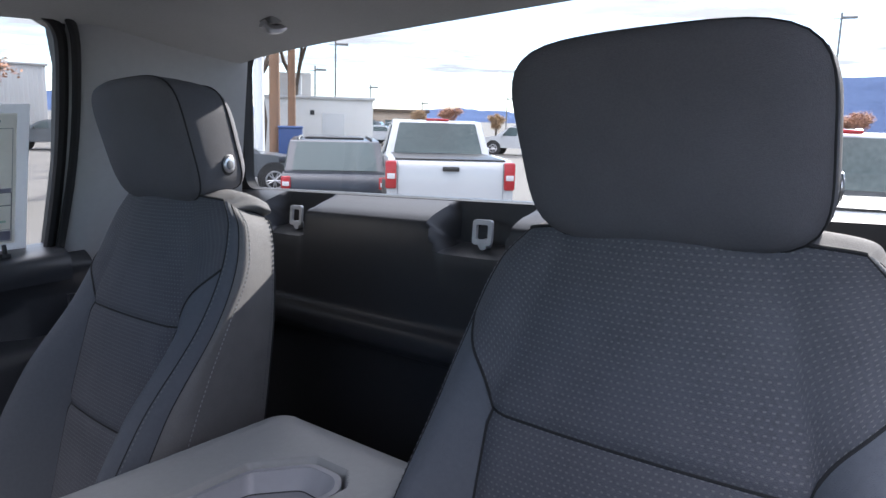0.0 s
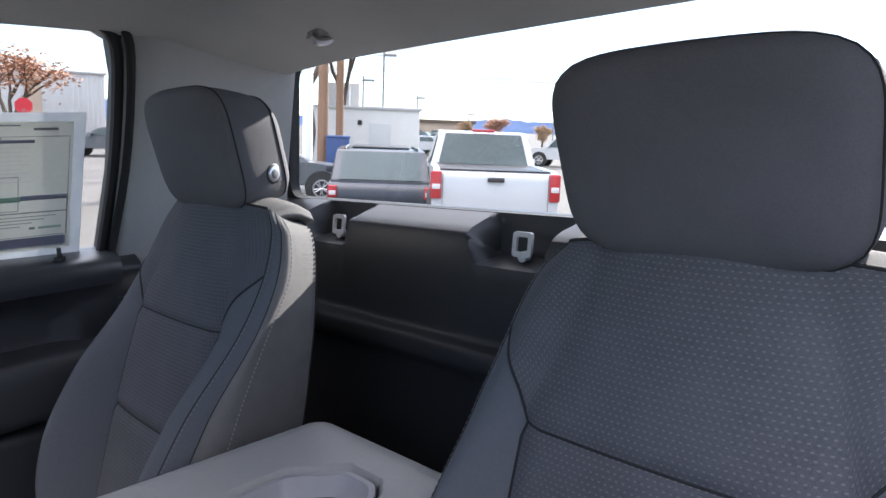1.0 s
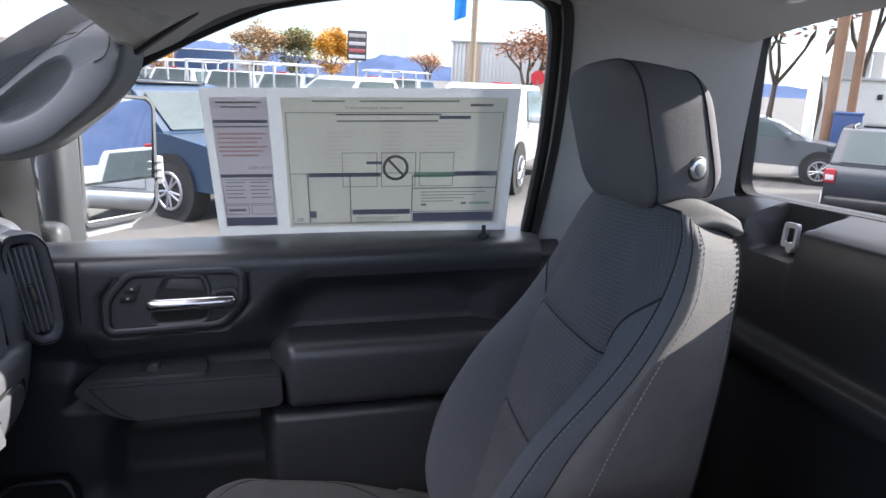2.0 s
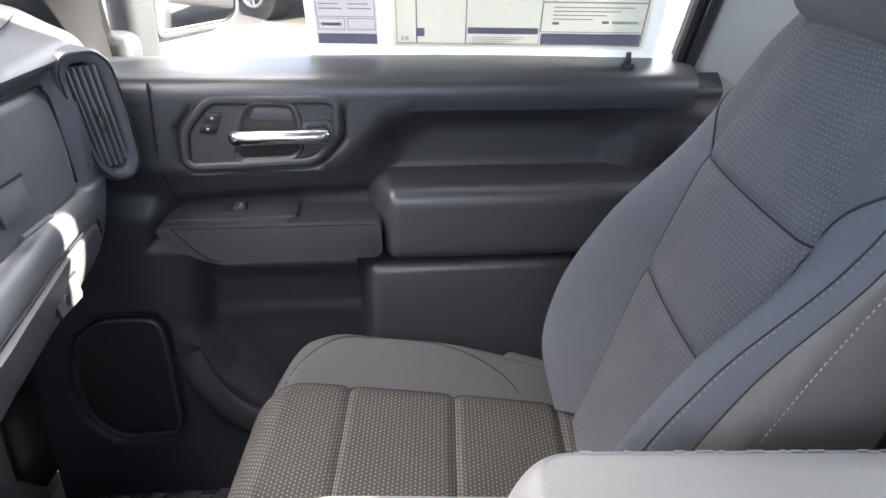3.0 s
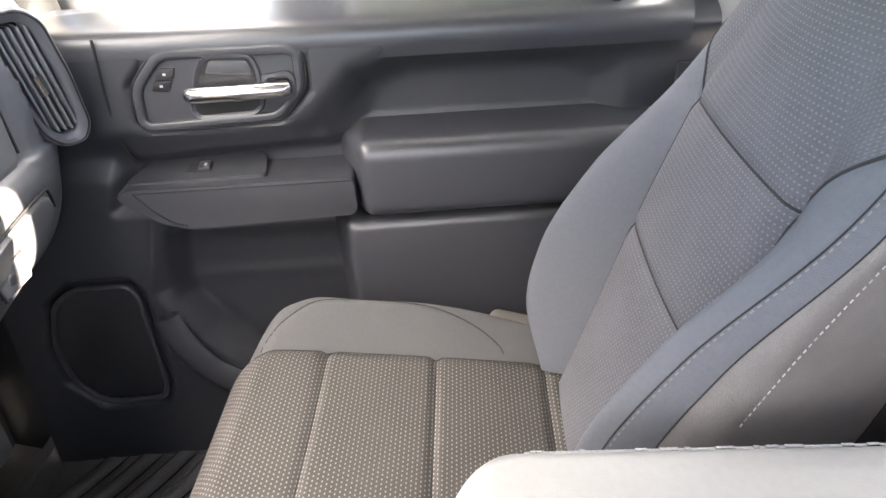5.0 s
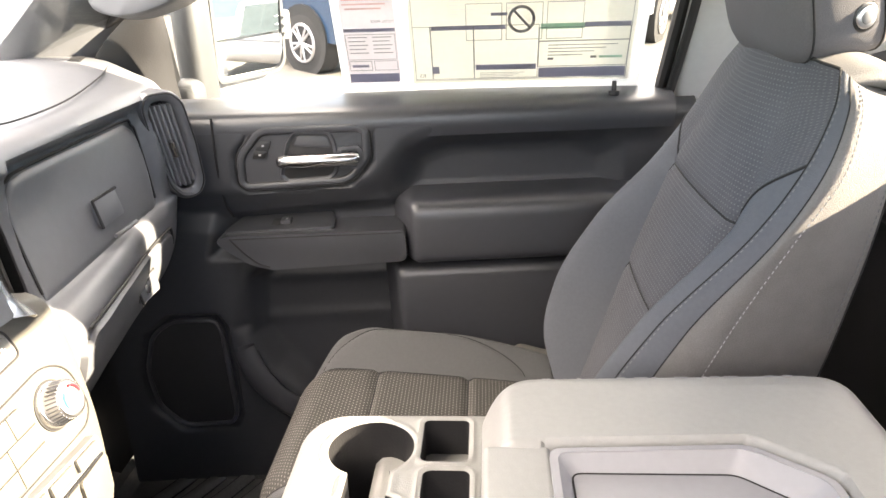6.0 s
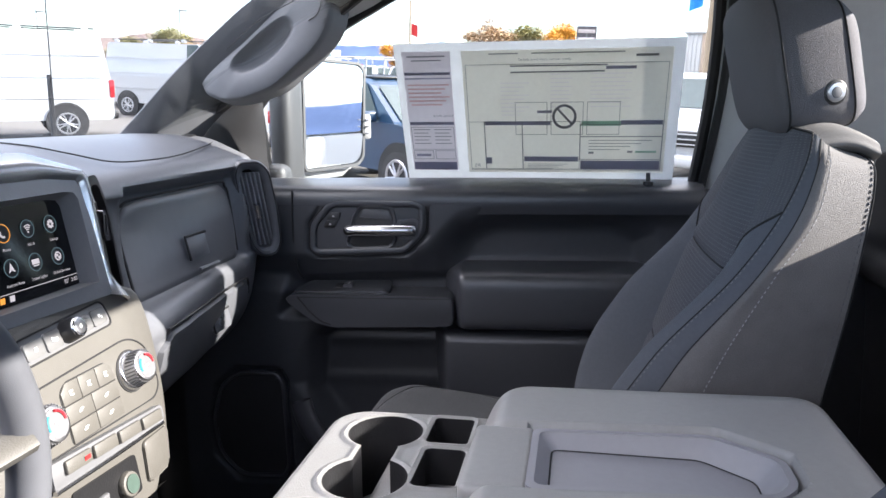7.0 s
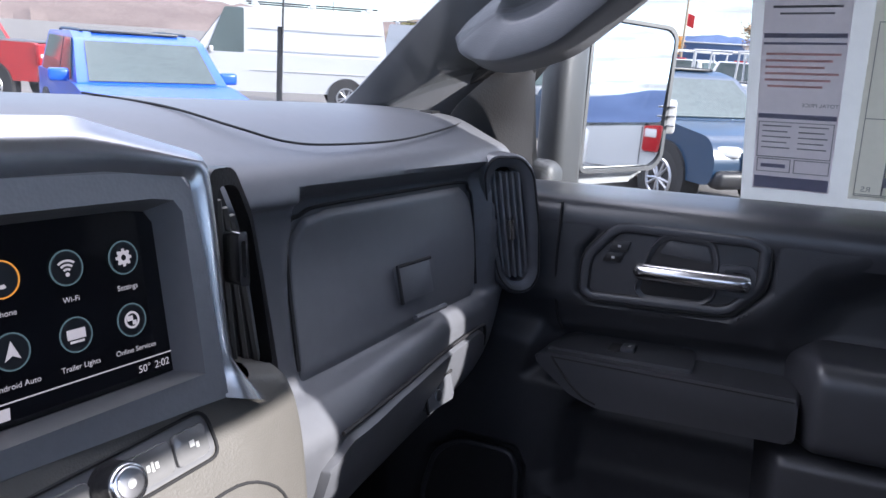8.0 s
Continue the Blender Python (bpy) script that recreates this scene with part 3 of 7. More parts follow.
    outer = smooth_line([(-0.790, -0.020, 1.716), (-0.792, -0.021, 1.690), (-0.798, -0.022, 1.650), (-0.806, -0.024, 1.610), (-0.814, -0.026, 1.560), (-0.822, -0.028, 1.515)], 5)
    k = len(inner) - 1
    part("plate", thick(sheet(lambda u, v: inner[round(v * k)].lerp(outer[round(v * k)], u) + Vector((0.012, 0.012, 0)) * math.sin(math.pi * u), 8, k), 0.006), BLACK, sail)


def build_coat_hook():
    hook = thing("coat_hook", (-0.405, 1.10, 1.93), "grey plastic coat hook on the headliner", "coat hook")
    part("base", rbox((-0.405, 1.105, 1.932), (0.050, 0.075, 0.018), 0.008, 3, turn=(14, 8, 0)), EMBLEM, hook)
    part("hook", tube(smooth_line([(-0.405, 1.115, 1.928), (-0.402, 1.10, 1.911), (-0.40, 1.075, 1.906), (-0.40, 1.06, 1.914)], 5), 0.008, 8), SATIN, hook, "satin grey hook")


# ---- passenger door ----
def door_x(y):
    return -0.745 - 0.105 * (y - 0.2)


RAISED = [(-0.30, 1.60), (0.95, 1.60), (0.95, 1.474), (0.70, 1.476), (0.45, 1.472), (0.40, 1.455), (0.345, 1.392), (0.30, 1.376), (-0.30, 1.372)]
PULL_HOLLOW = [(0.37, 1.36), (0.40, 1.435), (0.46, 1.462), (0.69, 1.462), (0.755, 1.430), (0.755, 1.36)]
MAP_RECESS = [(0.095, 1.215), (0.13, 1.24), (0.36, 1.24), (0.36, 0.96), (0.20, 0.955), (0.12, 1.03), (0.085, 1.10)]
SPEAKER = [(-0.070, 1.142), (0.012, 1.140), (0.024, 1.115), (0.030, 0.935), (0.020, 0.912), (-0.075, 0.911), (-0.118, 0.960), (-0.128, 1.036), (-0.108, 1.112)]
HANDLE_BEZEL = [(0.142, 1.505), (0.310, 1.504), (0.327, 1.494), (0.327, 1.442), (0.290, 1.403), (0.112, 1.397), (0.100, 1.408), (0.101, 1.458)]


def build_door():
    door = thing("passenger_door", (-0.80, 0.4, 0.78), "closed passenger door with a dark grey moulded inner panel", "car door")
    ny, nz = 200, 150
    ys, zs = np.linspace(-0.19, 0.90, ny + 1), np.linspace(0.78, 1.525, nz + 1)
    Y, Z = np.meshgrid(ys, zs)
    X = door_x(Y) - 0.012 + 0.030 * plateau(Y, Z, RAISED, 0.060)
    X += -0.026 * plateau(Y, Z, PULL_HOLLOW, 0.060)
    X += -0.022 * plateau(Y, Z, [(0.03, 1.27), (0.05, 1.338), (0.24, 1.346), (0.38, 1.352), (0.38, 1.27)], 0.030)
    X += -0.035 * plateau(Y, Z, MAP_RECESS, 0.035)
    X += 0.016 * plateau(Y, Z, [(-0.25, 1.36), (0.055, 1.33), (0.10, 1.26), (0.06, 1.12), (0.20, 0.955), (0.4, 0.93), (0.4, 0.70), (-0.25, 0.70)], 0.045)
    X += 0.008 * plateau(Y, Z, grown(SPEAKER[::-1], 0.012), 0.012) - 0.018 * plateau(Y, Z, grown(SPEAKER[::-1], -0.010), 0.014)
    for z0, w in ((1.120, 0.014), (1.205, 0.012)):          # mouldings across the map pocket's back
        X += 0.004 * np.exp(-((Z - z0) / w) ** 2) * plateau(Y, Z, MAP_RECESS, 0.06)
    X += -0.010 * plateau(Y, Z, grown(HANDLE_BEZEL[::-1], -0.007), 0.010) + 0.004 * plateau(Y, Z, grown(HANDLE_BEZEL[::-1], 0.016), 0.03)
    X += -0.05 * np.clip((Z - 1.50) / 0.03, 0, 1) ** 2
    part("panel", sheet(lambda u, v: Vector((X[round(v * nz), round(u * ny)], ys[round(u * ny)], zs[round(v * nz)])), ny, nz), DOOR_GREY, door, "dark grey grained plastic panel")
    # belt shelf under the glass
    prof = smooth_line([(0.012, 1.478, 0), (0.0185, 1.500, 0), (0.014, 1.520, 0), (-0.004, 1.532, 0), (-0.05, 1.5385, 0), (-0.10, 1.540, 0), (-0.12, 1.52, 0)], 4)
    part("belt_shelf", sheet(lambda u, v: Vector((door_x(lerp(-0.06, 0.86, u)) + prof[round(v * (len(prof) - 1))].x, lerp(-0.06, 0.86, u), prof[round(v * (len(prof) - 1))].y)), 40, len(prof) - 1), DOOR_SOFT, door)
    part("front_joint", tube(smooth_line([(door_x(0.06) + 0.019, 0.066, 1.525), (door_x(0.06) + 0.018, 0.064, 1.44), (door_x(0.06) + 0.006, 0.066, 1.37), (door_x(0.06) - 0.004, 0.074, 1.342)], 5), 0.0022, 6), RUBBER, door)

    # upper and lower storage mouldings behind the armrest: a section run along the door with a chamfered front end
    def moulding(section, y0, y1, slope, reach, drop):
        line = smooth_line([(w, z, 0) for w, z in section], 5)
        k = len(line) - 1
        ys = [y0 + reach * t for t in (0, 0.12, 0.3, 0.5, 0.7, 0.82, 0.92, 1.0, 1.08, 1.2)] + [lerp(y0 + reach * 1.4, y1, i / 20) for i in range(21)]
        zc = section[len(section) // 2][1]

        def f(u, v):
            y, p = ys[round(u * (len(ys) - 1))], line[round(v * k)]
            q = (y - y0) / reach
            e = q if q < 0.82 else 0.82 + 0.18 * math.sin(min(1.0, (q - 0.82) / 0.38) * math.pi / 2)
            return Vector((door_x(y) - 0.045 + (p.x + 0.045) * e, y + slope * (p.y - zc), p.y - drop * (1 - e) * (p.y > zc)))
        return sheet(f, len(ys) - 1, k)
    part("upper_bin", moulding([(-0.045, 1.378), (-0.010, 1.375), (0.026, 1.370), (0.042, 1.363), (0.050, 1.349), (0.0525, 1.325), (0.052, 1.285), (0.048, 1.262), (0.036, 1.252), (0.0, 1.250), (-0.045, 1.250)], 0.356, 0.90, -0.06, 0.042, 0.020), DOOR_SOFT, door, "smooth dark grey moulded pocket")
    part("lower_bin", moulding([(-0.045, 1.252), (0.0, 1.246), (0.024, 1.240), (0.034, 1.230), (0.0365, 1.212), (0.034, 1.16), (0.028, 1.08), (0.020, 1.0), (0.010, 0.90), (-0.045, 0.89)], 0.338, 0.90, -0.05, 0.032, 0.012), DOOR_SOFT, door, "smooth dark grey moulded pocket")
    # armrest with the switch panel on it
    sideways = lambda y, z, w: Vector((door_x(y) - 0.075 + w, y, z - 0.10 * max(0.0, w - 0.105)))
    line = rounded([(0.050, 1.314), (0.070, 1.3225), (0.30, 1.3215), (0.384, 1.3205), (0.386, 1.2615), (0.145, 1.2560), (0.108, 1.268), (0.072, 1.295)], 0.010)
    arm = part("armrest", slab(line, sideways, 0.122, 0.006, 4), DOOR_SOFT, door, "padded armrest with a stitched edge")
    nose = [(door_x(y) + w, y, z) for y, z, w in ((0.078, 1.3165, 0.0470), (0.088, 1.3040, 0.0474), (0.104, 1.2850, 0.0474), (0.124, 1.2680, 0.0474), (0.143, 1.2600, 0.0468))]
    part("seam", tube(smooth_line(nose, 5), 0.0014, 6), SEAM_SHADE, arm)
    part("top_seam", tube([(door_x(y) + 0.0472, y, 1.3158 - 0.004 * (y - 0.07)) for y in np.linspace(0.078, 0.380, 24)], 0.0009, 6), SEAM_SHADE, arm)
    line = rounded([(0.030, 0.062), (-0.030, 0.080), (-0.040, 0.12), (-0.041, 0.225), (-0.036, 0.240), (-0.020, 0.252), (0.028, 0.258)], 0.010)
    plate_at = lambda u, v, w: Vector((door_x(v) + u, v, 1.3200 + w + 0.006 * (v - 0.07) - 0.16 * (u - 0.03)))
    panel = part("switch_panel", slab(line, lambda u, v, w: plate_at(u, v, w - 0.012), 0.016, 0.003, 3), DOOR_GREY, door, "dark switch plate")
    part("window_switch", rbox(plate_at(0.0, 0.168, 0.006), (0.020, 0.020, 0.009), 0.003, turn=(8, 10, 0)), DOOR_SOFT, panel)
    part("switch_mark", rbox(plate_at(0.004, 0.170, 0.0115), (0.006, 0.004, 0.0004), 0, turn=(8, 10, 0)), ICON_WHITE, panel)
    part("switch_well", rbox(plate_at(0.0, 0.150, 0.0035), (0.024, 0.016, 0.003), 0.001, turn=(0, 10, 0)), RUBBER, panel)
    # inner handle in a dished housing
    at = lambda y, z, w: Vector((door_x(y) + 0.0165 + w, y, z))
    out = rounded(HANDLE_BEZEL, 0.018, 6)
    k = len(out)
    steps = [(0.0020, -0.012), (0.0020, 0.0015), (-0.0010, 0.0050), (-0.0060, 0.0058), (-0.0095, 0.0040), (-0.0110, 0.0)]
    rings = [(grown(out, d), w) for d, w in steps]
    bez = part("handle_bezel", sheet(lambda u, v: (lambda r: at(*r[0][round(u * k) % k], r[1]))(rings[round(v * (len(rings) - 1))]), k, len(rings) - 1, close_u=True), DOOR_SOFT, door, "raised frame round the door handle")
    part("bezel_plate", slab(grown(out, -0.0105)[::-1], lambda y, z, w: at(y, z, w - 0.006), 0.006, 0.001), DOOR_GREY, bez)
    part("frame_gap", tube([at(y, z, -0.0005) for y, z in grown(out, 0.0035)], 0.0018, 6, closed=True), RUBBER, bez)
    part("bezel_gap", tube([at(y, z, 0.0004) for y, z in grown(out, -0.0108)], 0.0012, 6, closed=True), RUBBER, bez)
    cup = rounded([(0.188, 1.478), (0.203, 1.496), (0.262, 1.494), (0.270, 1.470), (0.270, 1.424), (0.258, 1.412), (0.182, 1.409), (0.172, 1.420)], 0.010)
    kc = len(cup)
    dish = [(0.0025, 0.0002), (0.0005, 0.0040), (-0.0025, 0.0030), (-0.0060, -0.0004)]
    loops = [(grown(cup[::-1], -d), w) for d, w in dish]
    part("cup_rim", sheet(lambda u, v: (lambda r: at(*r[0][round(u * kc) % kc], r[1]))(loops[round(v * (len(loops) - 1))]), kc, len(loops) - 1, close_u=True), DOOR_SOFT, bez)
    part("pull_cup", slab(cup, lambda y, z, w: at(y, z, w - 0.0035), 0.0042), BLACK, bez, "dark recess behind the handle")
    part("upper_pad", slab(rounded([(0.198, 1.472), (0.208, 1.489), (0.257, 1.487), (0.263, 1.466)], 0.005), lambda y, z, w: at(y, z, w + 0.0008), 0.0026, 0.001), DOOR_GREY, bez)
    grip = [Vector((door_x(y) + w, y, z)) for y, z, w in ((0.1775, 1.4475, 0.029), (0.186, 1.4480, 0.034), (0.22, 1.4485, 0.036), (0.26, 1.4488, 0.036), (0.296, 1.4490, 0.033), (0.307, 1.4490, 0.027))]
    line = smooth_line(grip, 6)
    part("handle", tube(line, [0.0085 if i in (0, len(line) - 1) else 0.0112 for i in range(len(line))], 14, flat=1.0), CHROME, door, "chrome pull handle")
    part("handle_root", rbox((door_x(0.300) + 0.020, 0.298, 1.449), (0.014, 0.022, 0.020), 0.005, 3), BLACK, bez)
    boss = rounded([(0.272, 1.4665), (0.309, 1.470), (0.316, 1.462), (0.316, 1.436), (0.308, 1.428), (0.274, 1.430)], 0.006)
    part("handle_boss", ring(boss, [(lerp(0.296, y, 0.74), lerp(1.449, z, 0.74)) for y, z in boss], lambda y, z, w: at(y, z, w - 0.001), 0.007), DOOR_SOFT, bez, "grey end loop of the handle")
    for z0 in (1.452, 1.468):
        t = (z0 - 1.452) * 0.45
        part("lock_button", slab(rounded([(0.126 + t, z0), (0.149 + t, z0), (0.154 + t, z0 + 0.0135), (0.132 + t, z0 + 0.0135)], 0.002), at, 0.003, 0.001), BLACK, bez)
        part("lock_mark", rbox((door_x(0.14) + 0.0198, 0.140 + t, z0 + 0.0065), (0.0006, 0.004, 0.003), 0), ICON_WHITE, bez)
    # speaker
    part("speaker_grille", slab(rounded(SPEAKER, 0.02)[::-1], lambda y, z, w: Vector((door_x(y) - 0.010 + w, y, z)), 0.008, 0.003), REAR_BLACK, door, "black perforated speaker grille")
    edge = [Vector((door_x(y) + 0.004, y, z)) for y, z in rounded(SPEAKER, 0.02)]
    part("speaker_trim", tube(edge, 0.0045, 8, closed=True), DOOR_SOFT, door)
    # map pocket lip: a flat band sweeping down beside the speaker
    lip = smooth_line([(0.064, 1.085, 0.004), (0.078, 1.045, 0.010), (0.105, 1.000, 0.014), (0.140, 0.962, 0.014), (0.20, 0.925, 0.012), (0.30, 0.905, 0.010)], 6)

    def band(u, v):
        p = lip[round(u * (len(lip) - 1))]
        q = lip[min(round(u * (len(lip) - 1)) + 1, len(lip) - 1)] - lip[max(round(u * (len(lip) - 1)) - 1, 0)]
        n = Vector((-q.y, q.x, 0)).normalized()
        a = lerp(-0.5, 1.25, v) * math.pi
        return Vector((door_x(p.x) + p.z + 0.012 + 0.012 * math.cos(a), p.x + n.x * 0.024 * math.sin(a), p.y + n.y * 0.024 * math.sin(a)))
    part("map_pocket_lip", sheet(band, len(lip) - 1, 14), DOOR_SOFT, door)
    part("map_pocket", rbox((door_x(0.25) + 0.0, 0.29, 0.86), (0.05, 0.22, 0.12), 0.02, 3), DOOR_GREY, door)
    # lock knob
    knob = part("lock_knob", cyl((-0.816, 0.755, 1.535), (-0.816, 0.755, 1.557), 0.0048, 0.004, 12, 0.001), BLACK, door, "black pull-up lock knob")
    part("knob_collar", cyl((-0.816, 0.755, 1.530), (-0.816, 0.755, 1.5405), 0.010, n=14, bevel=0.002), BLACK, knob)


# ---- seats ----
BACK_LOW, BACK_HIGH = 1.09, 1.652
BACK_TABLES = {
    "mid": [(0, 0.66), (0.2, 0.70), (0.45, 0.748), (0.7, 0.80), (0.85, 0.832), (1.0, 0.866)],
    "insert": [(0, 0.118), (0.4, 0.138), (0.70, 0.142), (0.83, 0.120), (1, 0.095)],
    "crest_y": [(0, 0.645), (0.15, 0.628), (0.3, 0.645), (0.5, 0.704), (0.7, 0.798), (0.83, 0.840), (0.93, 0.866), (1, 0.884)],
    "edge_x": [(0, 0.135), (0.1, 0.172), (0.25, 0.195), (0.5, 0.200), (0.7, 0.203), (0.83, 0.196), (0.93, 0.180), (1, 0.150)],
    "edge_y": [(0, 0.652), (0.15, 0.638), (0.3, 0.655), (0.5, 0.716), (0.7, 0.810), (0.83, 0.857), (0.93, 0.882), (1, 0.896)],
    "strip_x": [(0, 0.148), (0.1, 0.186), (0.25, 0.208), (0.5, 0.213), (0.7, 0.216), (0.83, 0.207), (0.93, 0.188), (1, 0.157)],
    "strip_y": [(0, 0.690), (0.15, 0.676), (0.3, 0.692), (0.5, 0.746), (0.7, 0.830), (0.83, 0.873), (0.93, 0.893), (1, 0.903)],
    "side_x": [(0, 0.152), (0.1, 0.186), (0.25, 0.208), (0.5, 0.214), (0.7, 0.216), (0.83, 0.207), (0.93, 0.191), (1, 0.160)],
    "side_y": [(0, 0.745), (0.15, 0.735), (0.3, 0.750), (0.5, 0.793), (0.7, 0.850), (0.83, 0.893), (0.93, 0.906), (1, 0.912)],
    "rear_x": [(0, 0.125), (0.25, 0.150), (0.5, 0.166), (0.7, 0.174), (0.85, 0.170), (0.93, 0.160), (1, 0.132)],
    "rear_y": [(0, 0.88), (0.3, 0.918), (0.7, 0.950), (0.93, 0.963), (1, 0.948)],
}
INSERT_N, STEP_N = 14, 6
BACK_HALF = INSERT_N + 5 * STEP_N
SHOULDER_SEAM, WAIST_SEAM = 0.684, 0.408


def back_half(s):
    """Half a section through the seat back at s: from the middle of the front round to the rear corner, as (across, y, z)."""
    v = {k: bend(t, s) for k, t in BACK_TABLES.items()}
    z = lerp(BACK_LOW, BACK_HIGH, s)
    fade = max(0.0, min(1.0, (s - SHOULDER_SEAM) / 0.10))
    out = []
    pillow = 0.0
    for g in (SHOULDER_SEAM, WAIST_SEAM):
        pillow += 0.0055 * math.exp(-((s - g) / 0.012) ** 2)
    for k in range(INSERT_N + 1):
        a = k / INSERT_N
        crease = 0.007 * max(0.0, (a - 0.86) / 0.14) ** 1.5 * (1 - fade)
        out.append(Vector((v["insert"] * a, v["mid"] + (0.006 + 0.010 * fade) * a * a + crease + pillow * (1 - 0.4 * fade), z)))
    seam_y = out[-1].y
    knots = [(v["insert"], seam_y, z), (lerp(v["insert"], v["edge_x"], 0.62), v["crest_y"], z), (v["edge_x"], v["edge_y"], z), (v["strip_x"], v["strip_y"], z), (v["side_x"], v["side_y"], z), (v["rear_x"], v["rear_y"], z)]
    line = smooth_line(knots, STEP_N)
    out += line[1:]
    if s > 0.86:                                            # the shoulder rounds off towards the rear
        q = ((s - 0.86) / 0.14) ** 2
        for k in range(INSERT_N, BACK_HALF + 1):
            out[k].z -= 0.030 * q * ((k - INSERT_N) / (BACK_HALF - INSERT_N)) ** 1.6
    return out


def headrest_point(a, d, k):
    """Round the headrest's outline at angle a; d behind its front edge, k shrinks the outline."""
    c, sn = math.cos(a), math.sin(a)
    p = 4.8
    r = (abs(c) ** p + abs(sn) ** p) ** (-1 / p)
    z = 1.731 + 0.091 * k * r * sn
    x = 0.135 * k * r * c * (1 + 0.35 * (z - 1.733))
    y = lerp(0.868, 0.829, (z - 1.64) / 0.18) + d
    z += 0.004 * (1 - (x / 0.135) ** 2) * (sn > 0) * k
    return Vector((x, y, z))


def stitches(lines, width=0.0008):
    """Short raised thread lengths along point lines."""
    bm = bmesh.new()
    for line in lines:
        for i in range(0, len(line) - 1, 2):
            a, b = line[i], line[i + 1]
            d = (b - a).normalized()
            side = d.cross(Vector((0.3, -0.9, 0.3))).normalized() * width
            up = side.cross(d).normalized() * width
            ends = [[bm.verts.new(q + o) for o in (side, up, -side, -up)] for q in (a, b)]
            for j in range(4):
                bm.faces.new((ends[0][j], ends[0][(j + 1) % 4], ends[1][(j + 1) % 4], ends[1][j]))
    return bm


def dashes(line, length=0.0033):
    """Even points along a line, two for each stitch."""
    out, want = [line[0]], length
    run = 0.0
    for a, b in zip(line, line[1:]):
        d = (b - a).length
        while run + d >= want:
            out.append(a.lerp(b, (want - run) / d))
            want += length
        run += d
    return out


def build_seat(name, cx, label, place=None):
    """A bucket seat, drawn round x = cx."""
    seat = thing(name, (cx, 0.55, 0.74), label, "seat", "front bucket seats", place=place)
    cache = {}

    def at(k, s):
        """k counts columns from the middle of the front, negative to the door side."""
        key = round(s, 5)
        if key not in cache:
            cache[key] = back_half(s)
        q = cache[key][min(abs(k), BACK_HALF)]
        return Vector((cx + (q.x if k >= 0 else -q.x), q.y, q.z))

    def strip(k0, k1, low, high, m):
        """Columns k0 to k1 between two heights, which may change from column to column."""
        n = k1 - k0

        def f(u, v):
            k = k0 + round(u * n)
            a, b = low(k) if callable(low) else low, high(k) if callable(high) else high
            return at(k, lerp(a, b, v))
        return cloth_grid(sheet(f, n, m), n, m)

    def seam(points, r, mat=SEAM_SHADE, nm="seam"):
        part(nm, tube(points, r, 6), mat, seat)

    K_IN, K_EDGE, K_STRIP, K_SIDE, K_REAR = (INSERT_N + i * STEP_N for i in (0, 2, 3, 4, 5))

    def crest(k):
        """How far up the bolster cloth reaches: lowest beside the insert."""
        u = max(0.0, min(1.0, (abs(k) - K_IN) / (K_EDGE - K_IN)))
        return SHOULDER_SEAM + 0.145 * u ** 0.6
    part("shoulder_panel", strip(-K_EDGE, K_EDGE, crest, 1.0, 30), SEAT_DOTS, seat, "dotted woven cloth")
    part("middle_panel", strip(-K_IN, K_IN, WAIST_SEAM, SHOULDER_SEAM, 24), SEAT_DOTS, seat, "dotted woven cloth")
    part("lower_panel", strip(-K_IN, K_IN, 0.0, WAIST_SEAM, 26), SEAT_DOTS, seat, "dotted woven cloth")
    for sg in (-1, 1):
        order = lambda a, b: (a, b) if sg > 0 else (-b, -a)
        part("back_bolster", strip(*order(K_IN, K_EDGE), 0.0, crest, 56), SEAT_PLAIN, seat, "plain blue-grey side bolster")
        part("edge_strip", strip(*order(K_EDGE, K_STRIP), 0.0, 1.0, 64), SEAT_PLAIN, seat, "plain blue-grey edge strip")
        part("back_side", strip(*order(K_STRIP, K_SIDE), 0.0, 1.0, 64), SEAT_SIDE, seat, "grey cloth side facing")
        part("back_flank", strip(*order(K_SIDE, K_REAR), 0.0, 1.0, 64), SEAT_SIDE, seat, "grey cloth side facing")
        part("rear_quarter", sheet(lambda u, v: at(sg * K_REAR, v).lerp(Vector((cx, bend(BACK_TABLES["rear_y"], v) + 0.028, at(0, v).z)), u) + Vector((0, 0.010 * math.sin(math.pi * u), 0)), 8, 40), SEAT_SIDE, seat)
        seam([at(sg * k, crest(k)) + Vector((0, -0.0003, 0)) for k in range(K_IN, K_EDGE + 1)], 0.0016)
        seam([at(sg * K_IN, SHOULDER_SEAM * i / 60) + Vector((0, 0.0008, 0)) for i in range(61)], 0.0026)
        for k, r in ((K_EDGE, 0.0009), (K_STRIP, 0.0008), (K_REAR, 0.0013)):
            seam([at(sg * k, i / 80) for i in range(1, 81)], r)
        out = Vector((sg * 0.0022, -0.0016, 0))
        line = dashes([at(sg * K_SIDE, 0.40 + 0.60 * i / 80) + out * 1.3 for i in range(81)])
        part("stitching", stitches([line]), THREAD, seat, "light grey top stitching", kind="stuff")
        line = dashes([at(sg * K_EDGE, 0.02 + 0.98 * i / 120).lerp(at(sg * (K_EDGE + 1), 0.02 + 0.98 * i / 120), 0.7) + out * 0.2 for i in range(121)], 0.0036)
        rear = dashes([at(sg * K_REAR, 0.45 + 0.53 * i / 80).lerp(at(sg * (K_REAR - 1), 0.45 + 0.53 * i / 80), 0.4) + Vector((sg * 0.0008, 0, 0)) for i in range(81)], 0.0036)
        part("edge_stitching", stitches([line, rear], 0.0009), DULL_THREAD, seat, "grey edge stitching", kind="stuff")
